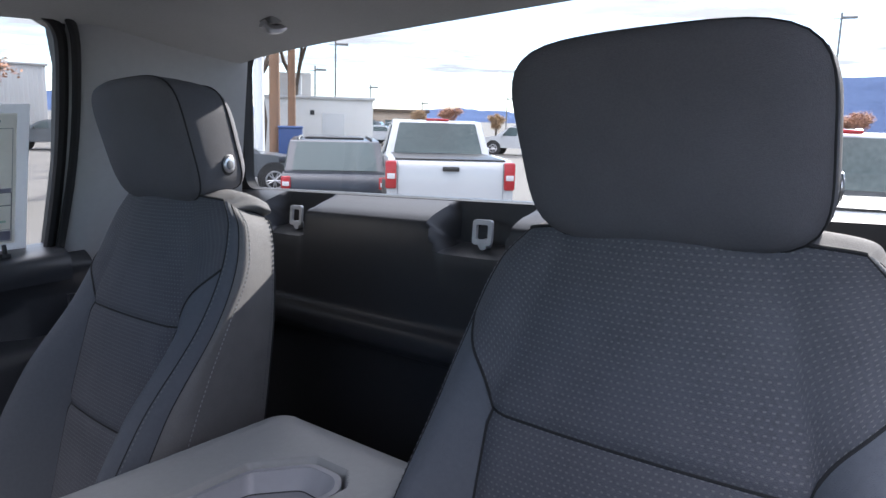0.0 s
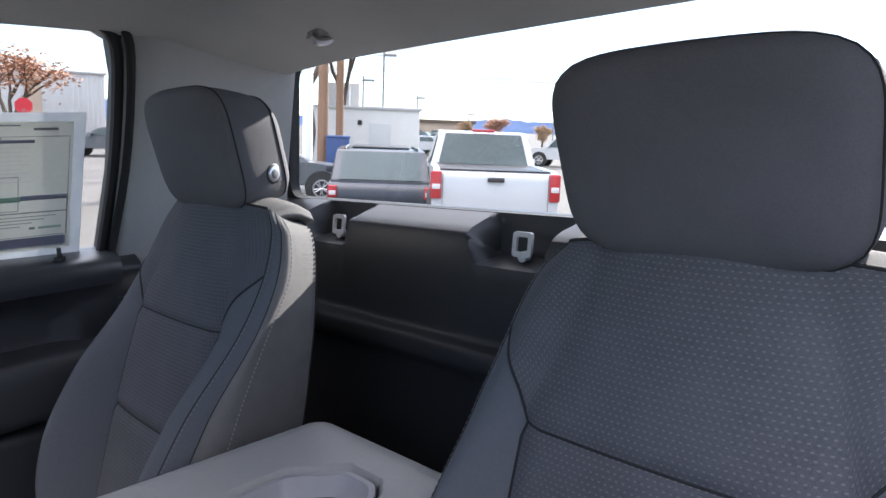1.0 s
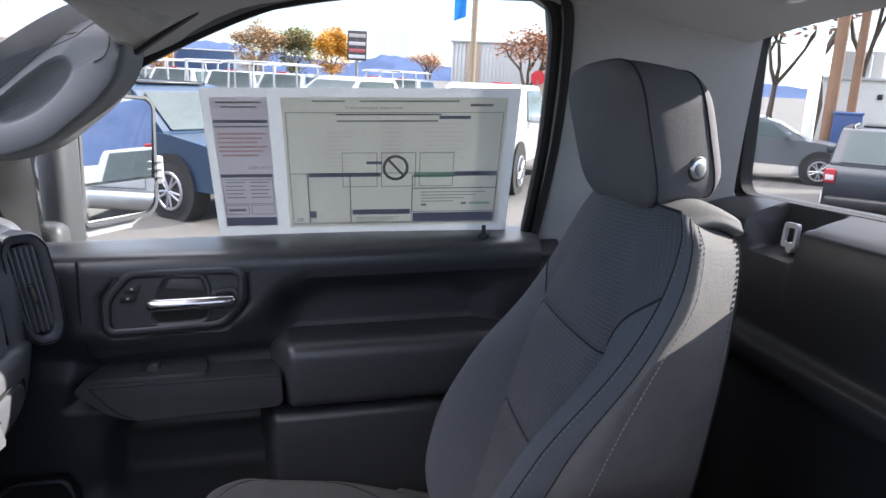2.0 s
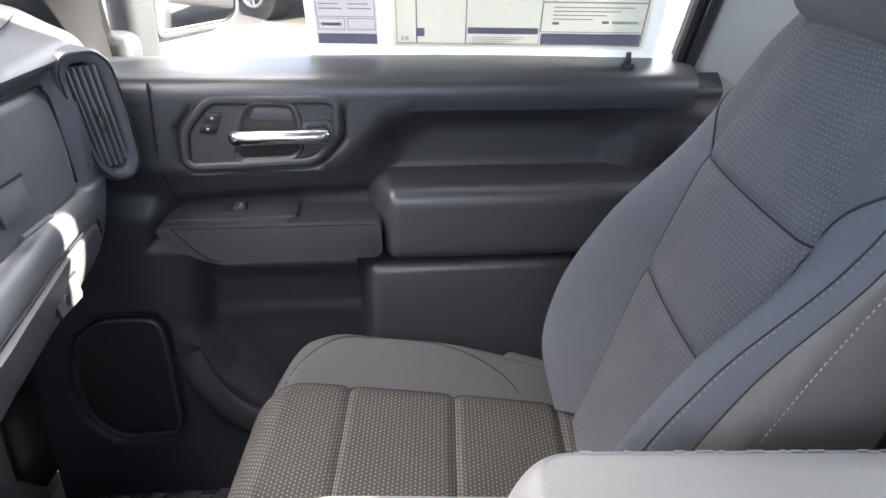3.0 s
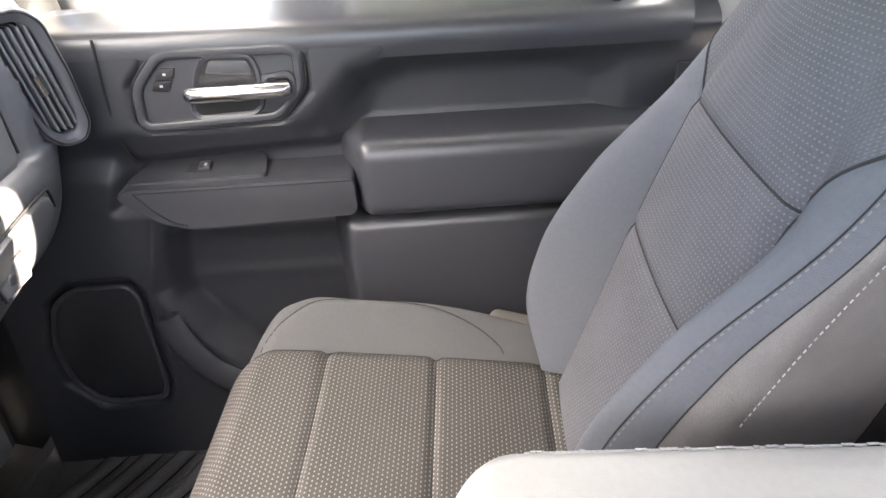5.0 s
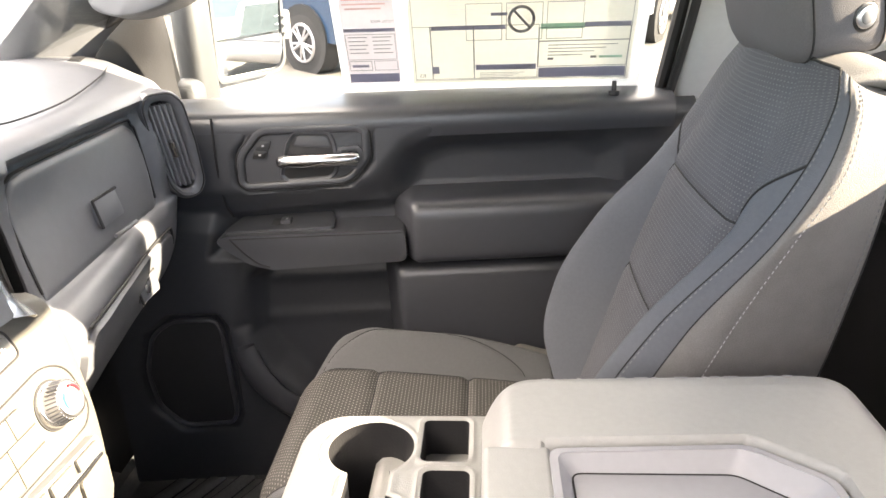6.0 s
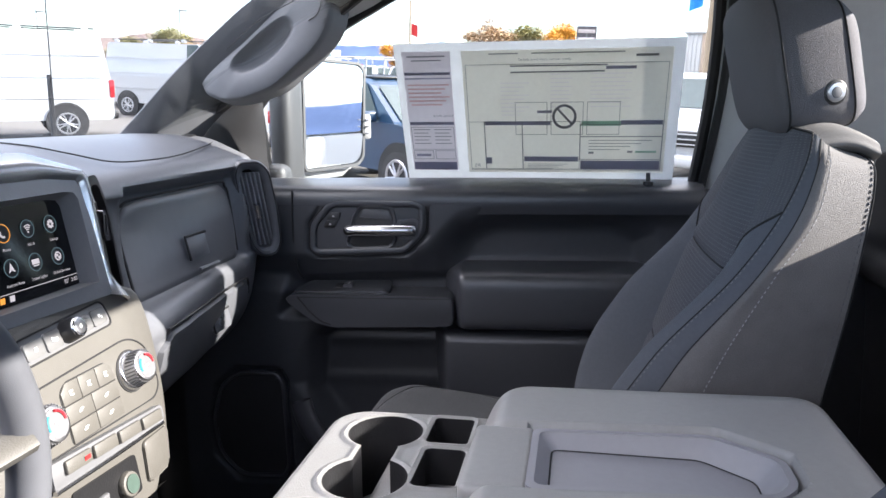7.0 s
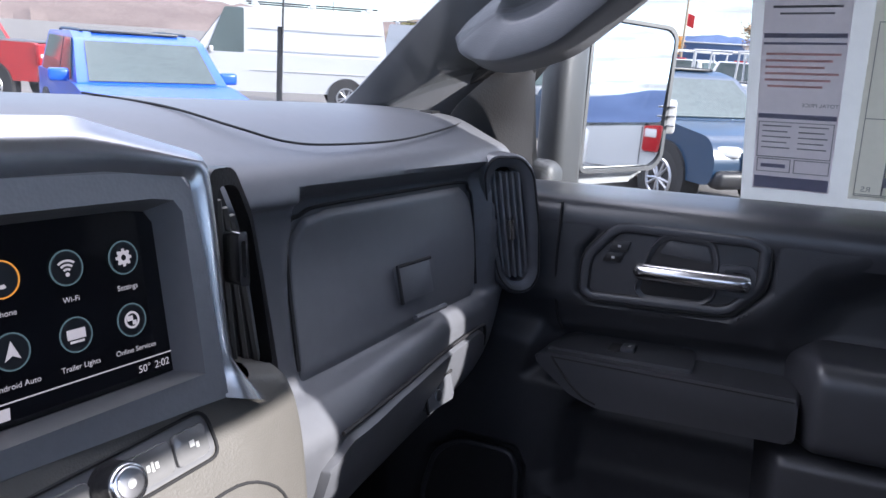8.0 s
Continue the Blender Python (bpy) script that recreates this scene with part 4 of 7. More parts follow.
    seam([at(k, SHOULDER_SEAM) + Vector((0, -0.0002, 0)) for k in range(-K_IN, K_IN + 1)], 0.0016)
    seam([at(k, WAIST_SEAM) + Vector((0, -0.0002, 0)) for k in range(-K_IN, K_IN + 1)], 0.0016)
    # the top, rounded over to the rear
    rim = [at(k, 1.0) for k in range(-K_REAR, K_REAR + 1)]
    m = len(rim) - 1

    def top(u, v):
        a = rim[round(u * m)]
        b = Vector((cx + (a.x - cx) * 0.94, 0.972, a.z - 0.012))
        return a.lerp(b, v) + Vector((0, 0, 0.012 * math.sin(math.pi * v) * (1 - (2 * u - 1) ** 4)))
    part("back_top", sheet(top, m, 10), SEAT_SIDE, seat)
    seam([at(k, 1.0) + Vector((0, -0.0005, 0.0005)) for k in range(-K_EDGE, K_EDGE + 1)], 0.0019)

    # cushion
    def cushion(u, v):
        """u across (0 outer, 1 inner), v from the nose under the front over the top to the back."""
        t = lerp(-1, 1, u)
        a = abs(t)
        y = bend([(0, 0.25), (0.1, 0.205), (0.2, 0.215), (0.32, 0.27), (1, 0.74)], v)
        z = bend([(0, 0.90), (0.1, 1.0), (0.2, 1.075), (0.32, 1.118), (0.55, 1.108), (1, 1.075)], v)
        half = bend([(0, 0.19), (0.2, 0.205), (0.32, 0.23), (0.7, 0.235), (1, 0.20)], v)
        if a < 0.66:
            x = 0.15 * a / 0.66
            dz = 0.005 * (a / 0.66) ** 2 - 0.008 * max(0.0, (a - 0.57) / 0.09) ** 1.5
        else:
            q = (a - 0.66) / 0.34
            x = 0.15 + (half - 0.15) * (1 - (1 - q) ** 1.7)
            swell = bend([(0, 0.0), (0.16, 0.002), (0.30, 0.034), (0.42, 0.053), (0.6, 0.052), (0.8, 0.036), (1, 0.012)], v)
            dz = -0.003 + (swell + 0.003) * math.sin(min(1, q * 1.45) * math.pi / 2) - 0.085 * max(0, (q - 0.45) / 0.55) ** 2
            ridge = oval(v)                                 # the stitched panel on the bolster sits a little proud
            if ridge is not None:
                dz -= 0.0028 * math.exp(-((a - (1 - 2 * ridge)) / 0.012) ** 2)
        for g in (0.445, 0.665, 0.87):
            dz -= 0.007 * math.exp(-((v - g) / 0.009) ** 2) * (a < 0.66)
        y += 0.075 * max(0.0, (a - 0.45) / 0.55) ** 2 * max(0, 1 - v / 0.5) - 0.012 * (1 - t * t) * max(0, 1 - v / 0.35)
        return Vector((cx + t / max(a, 1e-6) * x, y, z + dz))

    def oval(v):
        """Where the seam of the bolster's inner panel runs."""
        if not 0.27 < v < 0.80:
            return None
        return 0.165 - 0.095 * math.sin(math.pi * (v - 0.27) / 0.53) ** 0.55

    def cut(u0, u1, v0, v1, nu, nv):
        return cloth_grid(sheet(lambda u, v: cushion(lerp(u0, u1, u), lerp(v0, v1, v)), nu, nv), nu, nv)
    for v0, v1 in ((0, 0.445), (0.445, 0.665), (0.665, 0.87), (0.87, 1.0)):
        part("cushion_panel", cut(0.17, 0.83, v0, v1, 40, 36), CUSHION_DOTS, seat, "dotted woven cloth")
    for u0, u1 in ((0, 0.17), (0.83, 1)):
        part("cushion_bolster", cut(u0, u1, 0.16, 1.0, 34, 90), CUSHION_PLAIN, seat, "plain grey side bolster")
        part("cushion_nose", cut(u0, u1, 0.0, 0.16, 18, 14), CUSHION_DOTS, seat)
        e = 0 if u0 == 0 else 1
        part("cushion_side", sheet(lambda u, v: Vector((cushion(e, u).x * 1.0, cushion(e, u).y, lerp(cushion(e, u).z, 0.93, v))), 40, 8), CUSHION_PLAIN, seat)
        x0 = 0.17 if e == 0 else 0.83
        seam([cushion(x0, 0.16 + 0.84 * i / 60) + Vector((0, 0, 0.0002)) for i in range(61)], 0.0017)
        seam([cushion(u0 + (u1 - u0) * i / 20, 0.16) + Vector((0, -0.0004, 0.0003)) for i in range(21)], 0.0013)
        line = [cushion(w if e == 0 else 1 - w, v) + Vector((0, 0, 0.0003)) for v, w in ((v, oval(v)) for v in (0.2701 + 0.5298 * i / 60 for i in range(61)))]
        seam(line, 0.0012)
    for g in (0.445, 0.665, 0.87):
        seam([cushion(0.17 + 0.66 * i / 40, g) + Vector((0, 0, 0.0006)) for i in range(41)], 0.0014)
    part("seat_base", rbox((cx, 0.52, 0.86), (0.40, 0.50, 0.16), 0.02), BLACK, seat, "black plastic seat base")
    for dx in (-0.17, 0.17):
        part("seat_rail", rbox((cx + dx, 0.55, 0.765), (0.04, 0.56, 0.05), 0.006), BLACK, seat)
    cover = part("recliner_cover", rbox((cx - 0.235, 0.66, 1.055), (0.04, 0.19, 0.075), 0.016, 4, turn=(-16, 0, 0)), STACK_GREY, seat, "grey plastic recliner cover")
    part("recliner_lever", rbox((cx - 0.252, 0.63, 1.083), (0.020, 0.085, 0.016), 0.006, 3, turn=(-16, 0, 0)), KEY_GREY, cover)

    # headrest: a soft cushion, tapering behind the seam round its front
    loops = [(-0.0135, 0.0), (-0.0130, 0.25), (-0.0115, 0.48), (-0.0085, 0.70), (-0.0040, 0.86), (0.002, 0.955), (0.009, 0.995), (0.013, 0.997), (0.018, 0.999), (0.04, 0.975), (0.068, 0.925), (0.088, 0.875), (0.094, 0.858), (0.100, 0.83), (0.112, 0.72), (0.119, 0.5), (0.122, 0.0)]
    nl = len(loops) - 1
    place_at = lambda a, d, k: Vector((cx, 0, 0)) + headrest_point(a, d, k)
    hm = part("headrest", sheet(lambda u, v: place_at(2 * math.pi * u, *loops[round(v * nl)]), 72, nl, close_u=True), HEAD_CLOTH, seat, "dark cloth headrest on steel posts")
    for d, k, nm in ((0.0128, 0.999, "headrest_seam"), (0.093, 0.864, "rear_seam")):
        part(nm, tube([place_at(2 * math.pi * i / 72, d, k) for i in range(72)], 0.0013, 6, closed=True), SEAM_SHADE, hm)
    bx, by, bz = cx + 0.1165, 0.924, 1.694
    tilt = Vector((1.0, 0.30, -0.05)).normalized()
    spot = Vector((bx, by, bz))
    part("button_ring", cyl(spot - tilt * 0.004, spot + tilt * 0.006, 0.0175, 0.0155, 28, 0.002), BLACK, hm, "black ring of the release button")
    part("button_rim", cyl(spot + tilt * 0.003, spot + tilt * 0.0078, 0.0125, 0.0115, 28, 0.001), SATIN, hm, "satin silver release button")
    part("button_core", cyl(spot + tilt * 0.004, spot + tilt * 0.0085, 0.0075, 0.007, 20, 0.001), KEY_GREY, hm)
    for dx in (-0.07, 0.07):
        part("headrest_post", cyl((cx + dx, 0.912, 1.60), (cx + dx, 0.908, 1.67), 0.0065, n=12), CHROME, hm, "chrome post")
        part("post_guide", cyl((cx + dx, 0.912, 1.640), (cx + dx, 0.912, 1.664), 0.013, 0.012, 14, 0.002), BLACK, hm)
    return seat


# ---- folded centre console ----
def build_console():
    con = thing("centre_console", (-0.02, 0.6, 0.80), "grey folded-down centre console with cup holders and a padded lid", "console")
    c = -0.002
    # base under the lid
    part("base", rbox((c, 0.66, 1.08), (0.31, 0.50, 0.40), 0.02, 3), CONSOLE_GREY, con)
    # front tray with holes: two cups joined by a slot, a small bin and two deep bins
    def hole(x, y):
        d = min(math.hypot(x + 0.086, y - 0.417) - 0.042, math.hypot(x - 0.022, y - 0.424) - 0.042)
        d = min(d, max(abs(y - 0.420) - 0.020, abs(x + 0.032) - 0.06))
        for x0, x1, y0, y1, r in ((-0.132, -0.066, 0.466, 0.512, 0.006), (-0.052, 0.03, 0.470, 0.514, 0.008), (0.075, 0.128, 0.37, 0.505, 0.012)):
            qx, qy = max(x0 + r - x, x - x1 + r, 0), max(y0 + r - y, y - y1 + r, 0)
            ins = max(x0 - x, x - x1, y0 - y, y - y1)
            d = min(d, math.hypot(qx, qy) - r if ins > -r else ins)
        return d

    x0, x1, y0, y1 = -0.150, 0.146, 0.342, 0.535
    nx, ny = 130, 84
    cell = (x1 - x0) / nx

    def height(x, y):
        r = 0.045
        ex = max(abs(x - c) - (0.148 - r), 0)
        ey = max(y0 + r - y, 0)
        edge = max(0.0, math.hypot(ex, ey) - r + 0.012)
        lip = 0.0025 * math.exp(-((hole(x, y) - 0.004) / 0.0025) ** 2)
        return 1.321 - 0.9 * edge * edge / 0.012 - 0.02 * max(0, 0.42 - y) + lip

    def top(u, v):
        x, y = lerp(x0, x1, u), lerp(y0, y1, v)
        d = hole(x, y)
        if abs(d) < 0.75 * cell:                            # draw the grid onto the rim of the wells
            h = 1e-4
            gx, gy = (hole(x + h, y) - hole(x - h, y)) / (2 * h), (hole(x, y + h) - hole(x, y - h)) / (2 * h)
            k = max(1e-6, gx * gx + gy * gy)
            x, y = x - d * gx / k, y - d * gy / k
        return Vector((x, y, height(x, y)))
    tray = sheet(top, nx, ny)
    bmesh.ops.delete(tray, geom=[f for f in tray.faces if hole(*f.calc_center_median()[:2]) < -0.0002], context="FACES")
    walls = bmesh.new()
    for e in tray.edges:
        p, q = e.verts[0].co, e.verts[1].co
        if len(e.link_faces) == 1 and max(hole(p.x, p.y), hole(q.x, q.y)) < 0.002 and x0 + 0.004 < p.x < x1 - 0.004 and y0 + 0.004 < p.y < y1 - 0.004:
            ring_of = [[walls.verts.new((a.x, a.y, a.z - dz)) for a in (p, q)] for dz in (0.0, 0.004, 0.095)]
            for lo, hi in zip(ring_of[1:], ring_of[:-1]):
                walls.faces.new((hi[0], hi[1], lo[1], lo[0]))
    bmesh.ops.remove_doubles(walls, verts=walls.verts, dist=0.0003)
    part("cup_tray", tray, CONSOLE_GREY, con, "grey moulded tray with two cup holders and bins")
    # well walls and floor are coloured dark to deepen the shade inside
    part("shaded_cup_walls", walls, BLACK, con, "wells of the cup holders and bins, coloured dark for shade")
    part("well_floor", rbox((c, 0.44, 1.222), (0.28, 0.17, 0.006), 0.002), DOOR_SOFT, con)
    part("tray_front", rbox((c, 0.44, 1.12), (0.285, 0.18, 0.20), 0.03, 3), CONSOLE_GREY, con)
    # lid
    lx0, lx1, ly0, ly1 = -0.174, 0.170, 0.522, 0.905

    def lid(u, v):
        x, y = lerp(lx0, lx1, u), lerp(ly0, ly1, v)
        r = 0.055
        hx, hy = (lx1 - lx0) / 2, (ly1 - ly0) / 2
        px, py = abs(x - (lx0 + lx1) / 2) - hx + r, abs(y - (ly0 + ly1) / 2) - hy + r
        d = math.hypot(max(px, 0), max(py, 0)) - r + min(max(px, py), 0)
        z = 1.362 + 0.03 * (y - 0.55) * max(0.0, min(1.0, -d / 0.05)) - 0.050 * max(0.0, 1 + d / 0.036) ** 2.4 * (d > -0.036) if d < 0.0 else 1.312
        if d > 0:
            k = (r) / max(1e-6, r + d)
            x = (lx0 + lx1) / 2 + math.copysign(hx - r + max(px, 0) * k if px > 0 else abs(x - (lx0 + lx1) / 2), x - (lx0 + lx1) / 2)
            y = (ly0 + ly1) / 2 + math.copysign(hy - r + max(py, 0) * k if py > 0 else abs(y - (ly0 + ly1) / 2), y - (ly0 + ly1) / 2)
        # hollow for the tray insert, open to the front
        q = edge_distance(np.array(x), np.array(y), TRAY_HOLLOW)
        t = float(np.clip(0.5 - q / 0.012, 0, 1))
        z -= (0.012 if y < 0.578 else 0.062) * t * t * (3 - 2 * t)
        return Vector((x, y, z))
    lid_ob = part("lid", sheet(lid, 110, 110), LID_VINYL, con, "padded grey vinyl lid with a moulded tray")
    part("lid_skirt", rbox(((lx0 + lx1) / 2, (ly0 + ly1) / 2 + 0.005, 1.295), (lx1 - lx0 - 0.02, ly1 - ly0 - 0.02, 0.04), 0.02, 3), LID_VINYL, con)
    rim_o = rounded([(-0.058, 0.580), (-0.058, 0.752), (-0.010, 0.806), (0.038, 0.806), (0.062, 0.786), (0.066, 0.580)], 0.012)
    rim_i = rounded([(-0.052, 0.587), (-0.052, 0.749), (-0.008, 0.799), (0.035, 0.799), (0.055, 0.783), (0.059, 0.587)], 0.010)
    tray = part("tray_rim", ring(rim_o, rim_i, lambda x, y, w: Vector((x + 0.022, y + 0.004, 1.350 + 0.03 * (y - 0.55) + w)), 0.008), TRAY_GREY, lid_ob, "smooth grey tray rim")
    low = [(lerp(0.010, x, 0.85), lerp(0.675, y, 0.86)) for x, y in rim_i]

    def slope(u, v):
        k = len(rim_i)
        i = round(u * k) % k
        a, b = rim_i[i], low[i]
        return Vector((lerp(a[0], b[0], v) + 0.022, lerp(a[1], b[1], v) + 0.004, lerp(1.357 + 0.03 * (a[1] - 0.55), 1.3425, v)))
    part("tray_wall", sheet(slope, len(rim_i), 3, close_u=True), TRAY_GREY, lid_ob)
    part("tray_floor", slab(low, lambda x, y, w: Vector((x + 0.022, y + 0.004, 1.339 + w)), 0.0045), TRAY_GREY, lid_ob)
    part("floor_joint", tube([(x + 0.022, y + 0.004, 1.3437) for x, y in low], 0.0008, 6, closed=True), SEAM_SHADE, lid_ob)
    part("front_pad", rbox((0.022, 0.5562, 1.346), (0.133, 0.0620, 0.022), 0.007, 4), LID_VINYL, lid_ob)
    edge = [(lx0 + 0.0215, y) for y in np.linspace(ly0 + 0.06, ly1 - 0.06, 60)]
    bm = bmesh.new()
    for x, y in edge:
        z = 1.3562 + 0.018 * (y - 0.55)
        q = [bm.verts.new(p) for p in ((x - 0.0016, y, z), (x + 0.0014, y, z + 0.0014), (x + 0.0014, y + 0.0040, z + 0.0014), (x - 0.0016, y + 0.0040, z))]
        bm.faces.new(q)
    part("stitching", thick(bm, 0.0008), THREAD, lid_ob, "pale stitching along the edge", kind="stuff")


TRAY_HOLLOW = [(-0.0385, 0.50), (-0.0385, 0.757), (0.010, 0.811), (0.060, 0.811), (0.085, 0.790), (0.0885, 0.50)]


# ---- dashboard ----
def dash_profile(x):
    """The (y, z) line of the dash at x, from the windshield over the front to the footwell."""
    k = bend([(-0.70, 0.0), (-0.62, 0.10), (-0.48, 0.32), (-0.34, 0.68), (-0.2, 1.0), (0.8, 1.0)], x)        # how far it bulges
    r = bend([(-0.72, 1.0), (-0.66, 0.35), (-0.58, 0.0), (0.8, 0.0)], x)                      # rounding at the door end
    e = 0.07 * r * r
    pts = [(-0.34 + 0.10 * r, 1.630 - 0.01 * r), (-0.20, 1.640 - 0.006 * r), (-0.09 - e * 0.3, 1.632 - 0.004 * r), (-0.015 - e, 1.606), (0.012 - e, 1.592), (0.026 - e, 1.568), (0.020 - e, 1.555),
           (0.024 - e, 1.50), (lerp(0.012, 0.044, k) - e, 1.428), (lerp(0.016, 0.064, k) - e, 1.412), (lerp(0.012, 0.080, k) - e, 1.392), (lerp(0.008, 0.079, k) - e, 1.370),
           (lerp(-0.004, 0.062, k) - e, 1.32), (lerp(-0.03, 0.03, k) - e, 1.272), (lerp(-0.07, -0.02, k) - e, 1.235), (-0.15 - e, 1.20), (-0.24, 1.12), (-0.28, 0.95), (-0.28, 0.80)]
    return pts


DASH_N = 5


def dash_point(x, v):
    """A place on the dash: v from 0 (windshield) to 1 (footwell)."""
    line = smooth_line([(a, b, 0) for a, b in dash_profile(x)], DASH_N)
    m = len(line) - 1
    f = v * m
    i = min(int(f), m - 1)
    q = line[i].lerp(line[i + 1], f - i)
    return Vector((x, q.x, q.y))


def dash_v(z, x=-0.35, lo=0.2):
    """The v at which the front of the dash has this height."""
    line = smooth_line([(a, b, 0) for a, b in dash_profile(x)], DASH_N)
    m = len(line) - 1
    for i in range(int(lo * m), m):
        if line[i].y >= z >= line[i + 1].y:
            return (i + (line[i].y - z) / (line[i].y - line[i + 1].y)) / m
    return 1.0


def dash_patch(outline, proud, nu=40, nv=24, edge=0.006):
    """A panel lying on the dash: outline in (x, z), raised by proud with rounded edges."""
    xs, zs = [p[0] for p in outline], [p[1] for p in outline]
    x0, x1, z0, z1 = min(xs), max(xs), min(zs), max(zs)

    def f(u, v):
        # squeeze a unit square into the outline along z
        x = lerp(x0, x1, u)
        cuts = []
        k = len(outline)
        for i in range(k):
            (ax, az), (bx, bz) = outline[i - 1], outline[i]
            if min(ax, bx) - 1e-9 <= x <= max(ax, bx) + 1e-9 and abs(bx - ax) > 1e-9:
                cuts.append(az + (bz - az) * (x - ax) / (bx - ax))
        hi, lo = (max(cuts), min(cuts)) if cuts else ((z0 + z1) / 2,) * 2
        z = lerp(hi, lo, v)
        d = min(hi - z, z - lo, x - x0, x1 - x)
        q = dash_point(x, dash_v(z, x))
        a, b = dash_point(x, dash_v(z + 0.003, x)), dash_point(x, dash_v(z - 0.003, x))
        n = Vector((1, 0, 0)).cross(b - a).normalized()
        if n.y < 0:
            n = -n
        t = min(1.0, d / edge)
        p = proud(z) if callable(proud) else proud
        return q + n * (-0.004 + (min(p, 0.0) if p < 0 else 0.0) + (abs(p) * (p > 0) + 0.004) * math.sqrt(max(0.0, 1 - (1 - t) ** 2)))
    return sheet(f, nu, nv)


def DOOR_VENT_X(z):
    return lerp(-0.663, -0.594, (z - 1.404) / 0.186)


def build_dash():
    dash = thing("dashboard", (0, 0.0, 1.2), "dark grey moulded dashboard with glove boxes", "dashboard")

    def glove_depth(z):
        """The glove box lies deep under the brow and comes flush with the ledge below it."""
        return bend([(1.40, 0.004), (1.45, 0.010), (1.52, 0.022), (1.575, 0.026)], z)

    def body(u, v):
        x = lerp(-0.715, 0.78, u)
        q = dash_point(x, v)
        glove = float(plateau(np.array(q.x), np.array(q.z), [(-0.575, 1.574), (-0.232, 1.570), (-0.205, 1.42), (-0.585, 1.405)], 0.020)) if q.y > -0.03 else 0.0
        cut = 0.0
        if q.x < -0.58 and q.y > -0.09:
            xc = DOOR_VENT_X(q.z)
            cut = float(plateau(np.array(q.x - xc), np.array(q.z), [(-0.024, 1.42), (-0.024, 1.58), (0.0, 1.585), (0.020, 1.58), (0.020, 1.42), (0, 1.41)], 0.010))
        return q - Vector((0, glove_depth(q.z) * glove + 0.035 * cut, 0))
    part("body", sheet(body, 220, 110), DASH_GREY, dash, "dark grey grained dash body")
    part("glove_door", dash_patch([(-0.566, 1.44), (-0.563, 1.528), (-0.556, 1.544), (-0.540, 1.552), (-0.29, 1.550), (-0.258, 1.546), (-0.238, 1.530), (-0.212, 1.44), (-0.206, 1.424), (-0.560, 1.420)], lambda z: 0.006 - glove_depth(z), 70, 34, 0.010), DASH_GREY, dash, "smooth dark grey glove box door")
    part("lower_door", dash_patch([(-0.598, 1.345), (-0.585, 1.366), (-0.565, 1.374), (-0.22, 1.384), (-0.19, 1.36), (-0.20, 1.27), (-0.42, 1.262), (-0.50, 1.278), (-0.57, 1.312)], 0.007, 60, 24, 0.006), DASH_GREY, dash, "dark grey lower glove box door")
    # dark joints round the two doors
    for name, line, sunk in (("glove_joint", [(-0.569, 1.43), (-0.567, 1.528), (-0.560, 1.547), (-0.542, 1.556), (-0.41, 1.5555), (-0.288, 1.554), (-0.255, 1.549), (-0.234, 1.531), (-0.208, 1.43)], True),
                             ("lower_joint", [(-0.602, 1.342), (-0.588, 1.368), (-0.566, 1.377), (-0.45, 1.3805), (-0.33, 1.384), (-0.21, 1.3875)], False)):
        pts = smooth_line([dash_point(x, dash_v(z, x)) + Vector((0, 0.0038 - (glove_depth(z) if sunk else 0.0), 0.0005)) for x, z in line], 6)
        part(name, tube(pts, 0.0020, 6), RUBBER, dash, "dark joint")
    # latches
    for z, x, w, h, nm in ((1.466, -0.410, 0.064, 0.036, "glove_latch"), (1.332, -0.450, 0.060, 0.030, "lower_latch")):
        q = dash_point(x, dash_v(z, x)) + Vector((0, -0.006 if nm == "glove_latch" else 0.006, 0))
        latch = part(nm, slab(rounded([(-w / 2, -h / 2), (w / 2, -h / 2), (w / 2, h / 2), (-w / 2, h / 2)], 0.005), lambda u, v, d: q + Vector((u, -0.001 + d - 0.25 * v, v)), 0.006, 0.002), DASH_GREY, dash, "recessed push latch")
        part("latch_gap", tube([q + Vector((-w / 2, 0.006 - 0.25 * h / 2, h / 2 + 0.001)), q + Vector((w / 2, 0.006 - 0.25 * h / 2, h / 2 + 0.001)), q + Vector((w / 2 + 0.001, 0.006 + 0.25 * h / 2, -h / 2))], 0.0020, 6), SEAM_SHADE, latch)
        if nm == "glove_latch":
            part("latch_lip", tube([q + Vector((-w / 2 - 0.012, 0.008 + 0.25 * h, -h * 0.95)), q + Vector((w / 2 - 0.014, 0.008 + 0.25 * h, -h * 0.95))], 0.003, 6), DASH_GREY, latch)
    q = dash_point(-0.446, dash_v(1.328, -0.446))
    part("lock_cylinder", cyl(q, q + Vector((0, 0.014, 0.002)), 0.0065, n=16, bevel=0.001), SATIN, dash, "silver key lock")
    # crease of the top pad
    line = smooth_line([(-0.665, -0.07, 1.622), (-0.56, -0.035, 1.617), (-0.42, -0.010, 1.608), (-0.30, -0.002, 1.607), (-0.248, -0.012, 1.610), (-0.215, -0.040, 1.621), (-0.197, -0.10, 1.634), (-0.185, -0.19, 1.641)], 6)
    part("pad_seam", tube([p + Vector((0, 0.001, 0.0008)) for p in line], 0.0012, 6), SEAM_SHADE, dash)

    # vent by the door
    tall = [(-0.020, 1.592), (0.020, 1.592), (0.034, 1.572), (0.036, 1.50), (0.030, 1.425), (0.014, 1.402), (-0.014, 1.402), (-0.030, 1.425), (-0.036, 1.50), (-0.034, 1.572)]
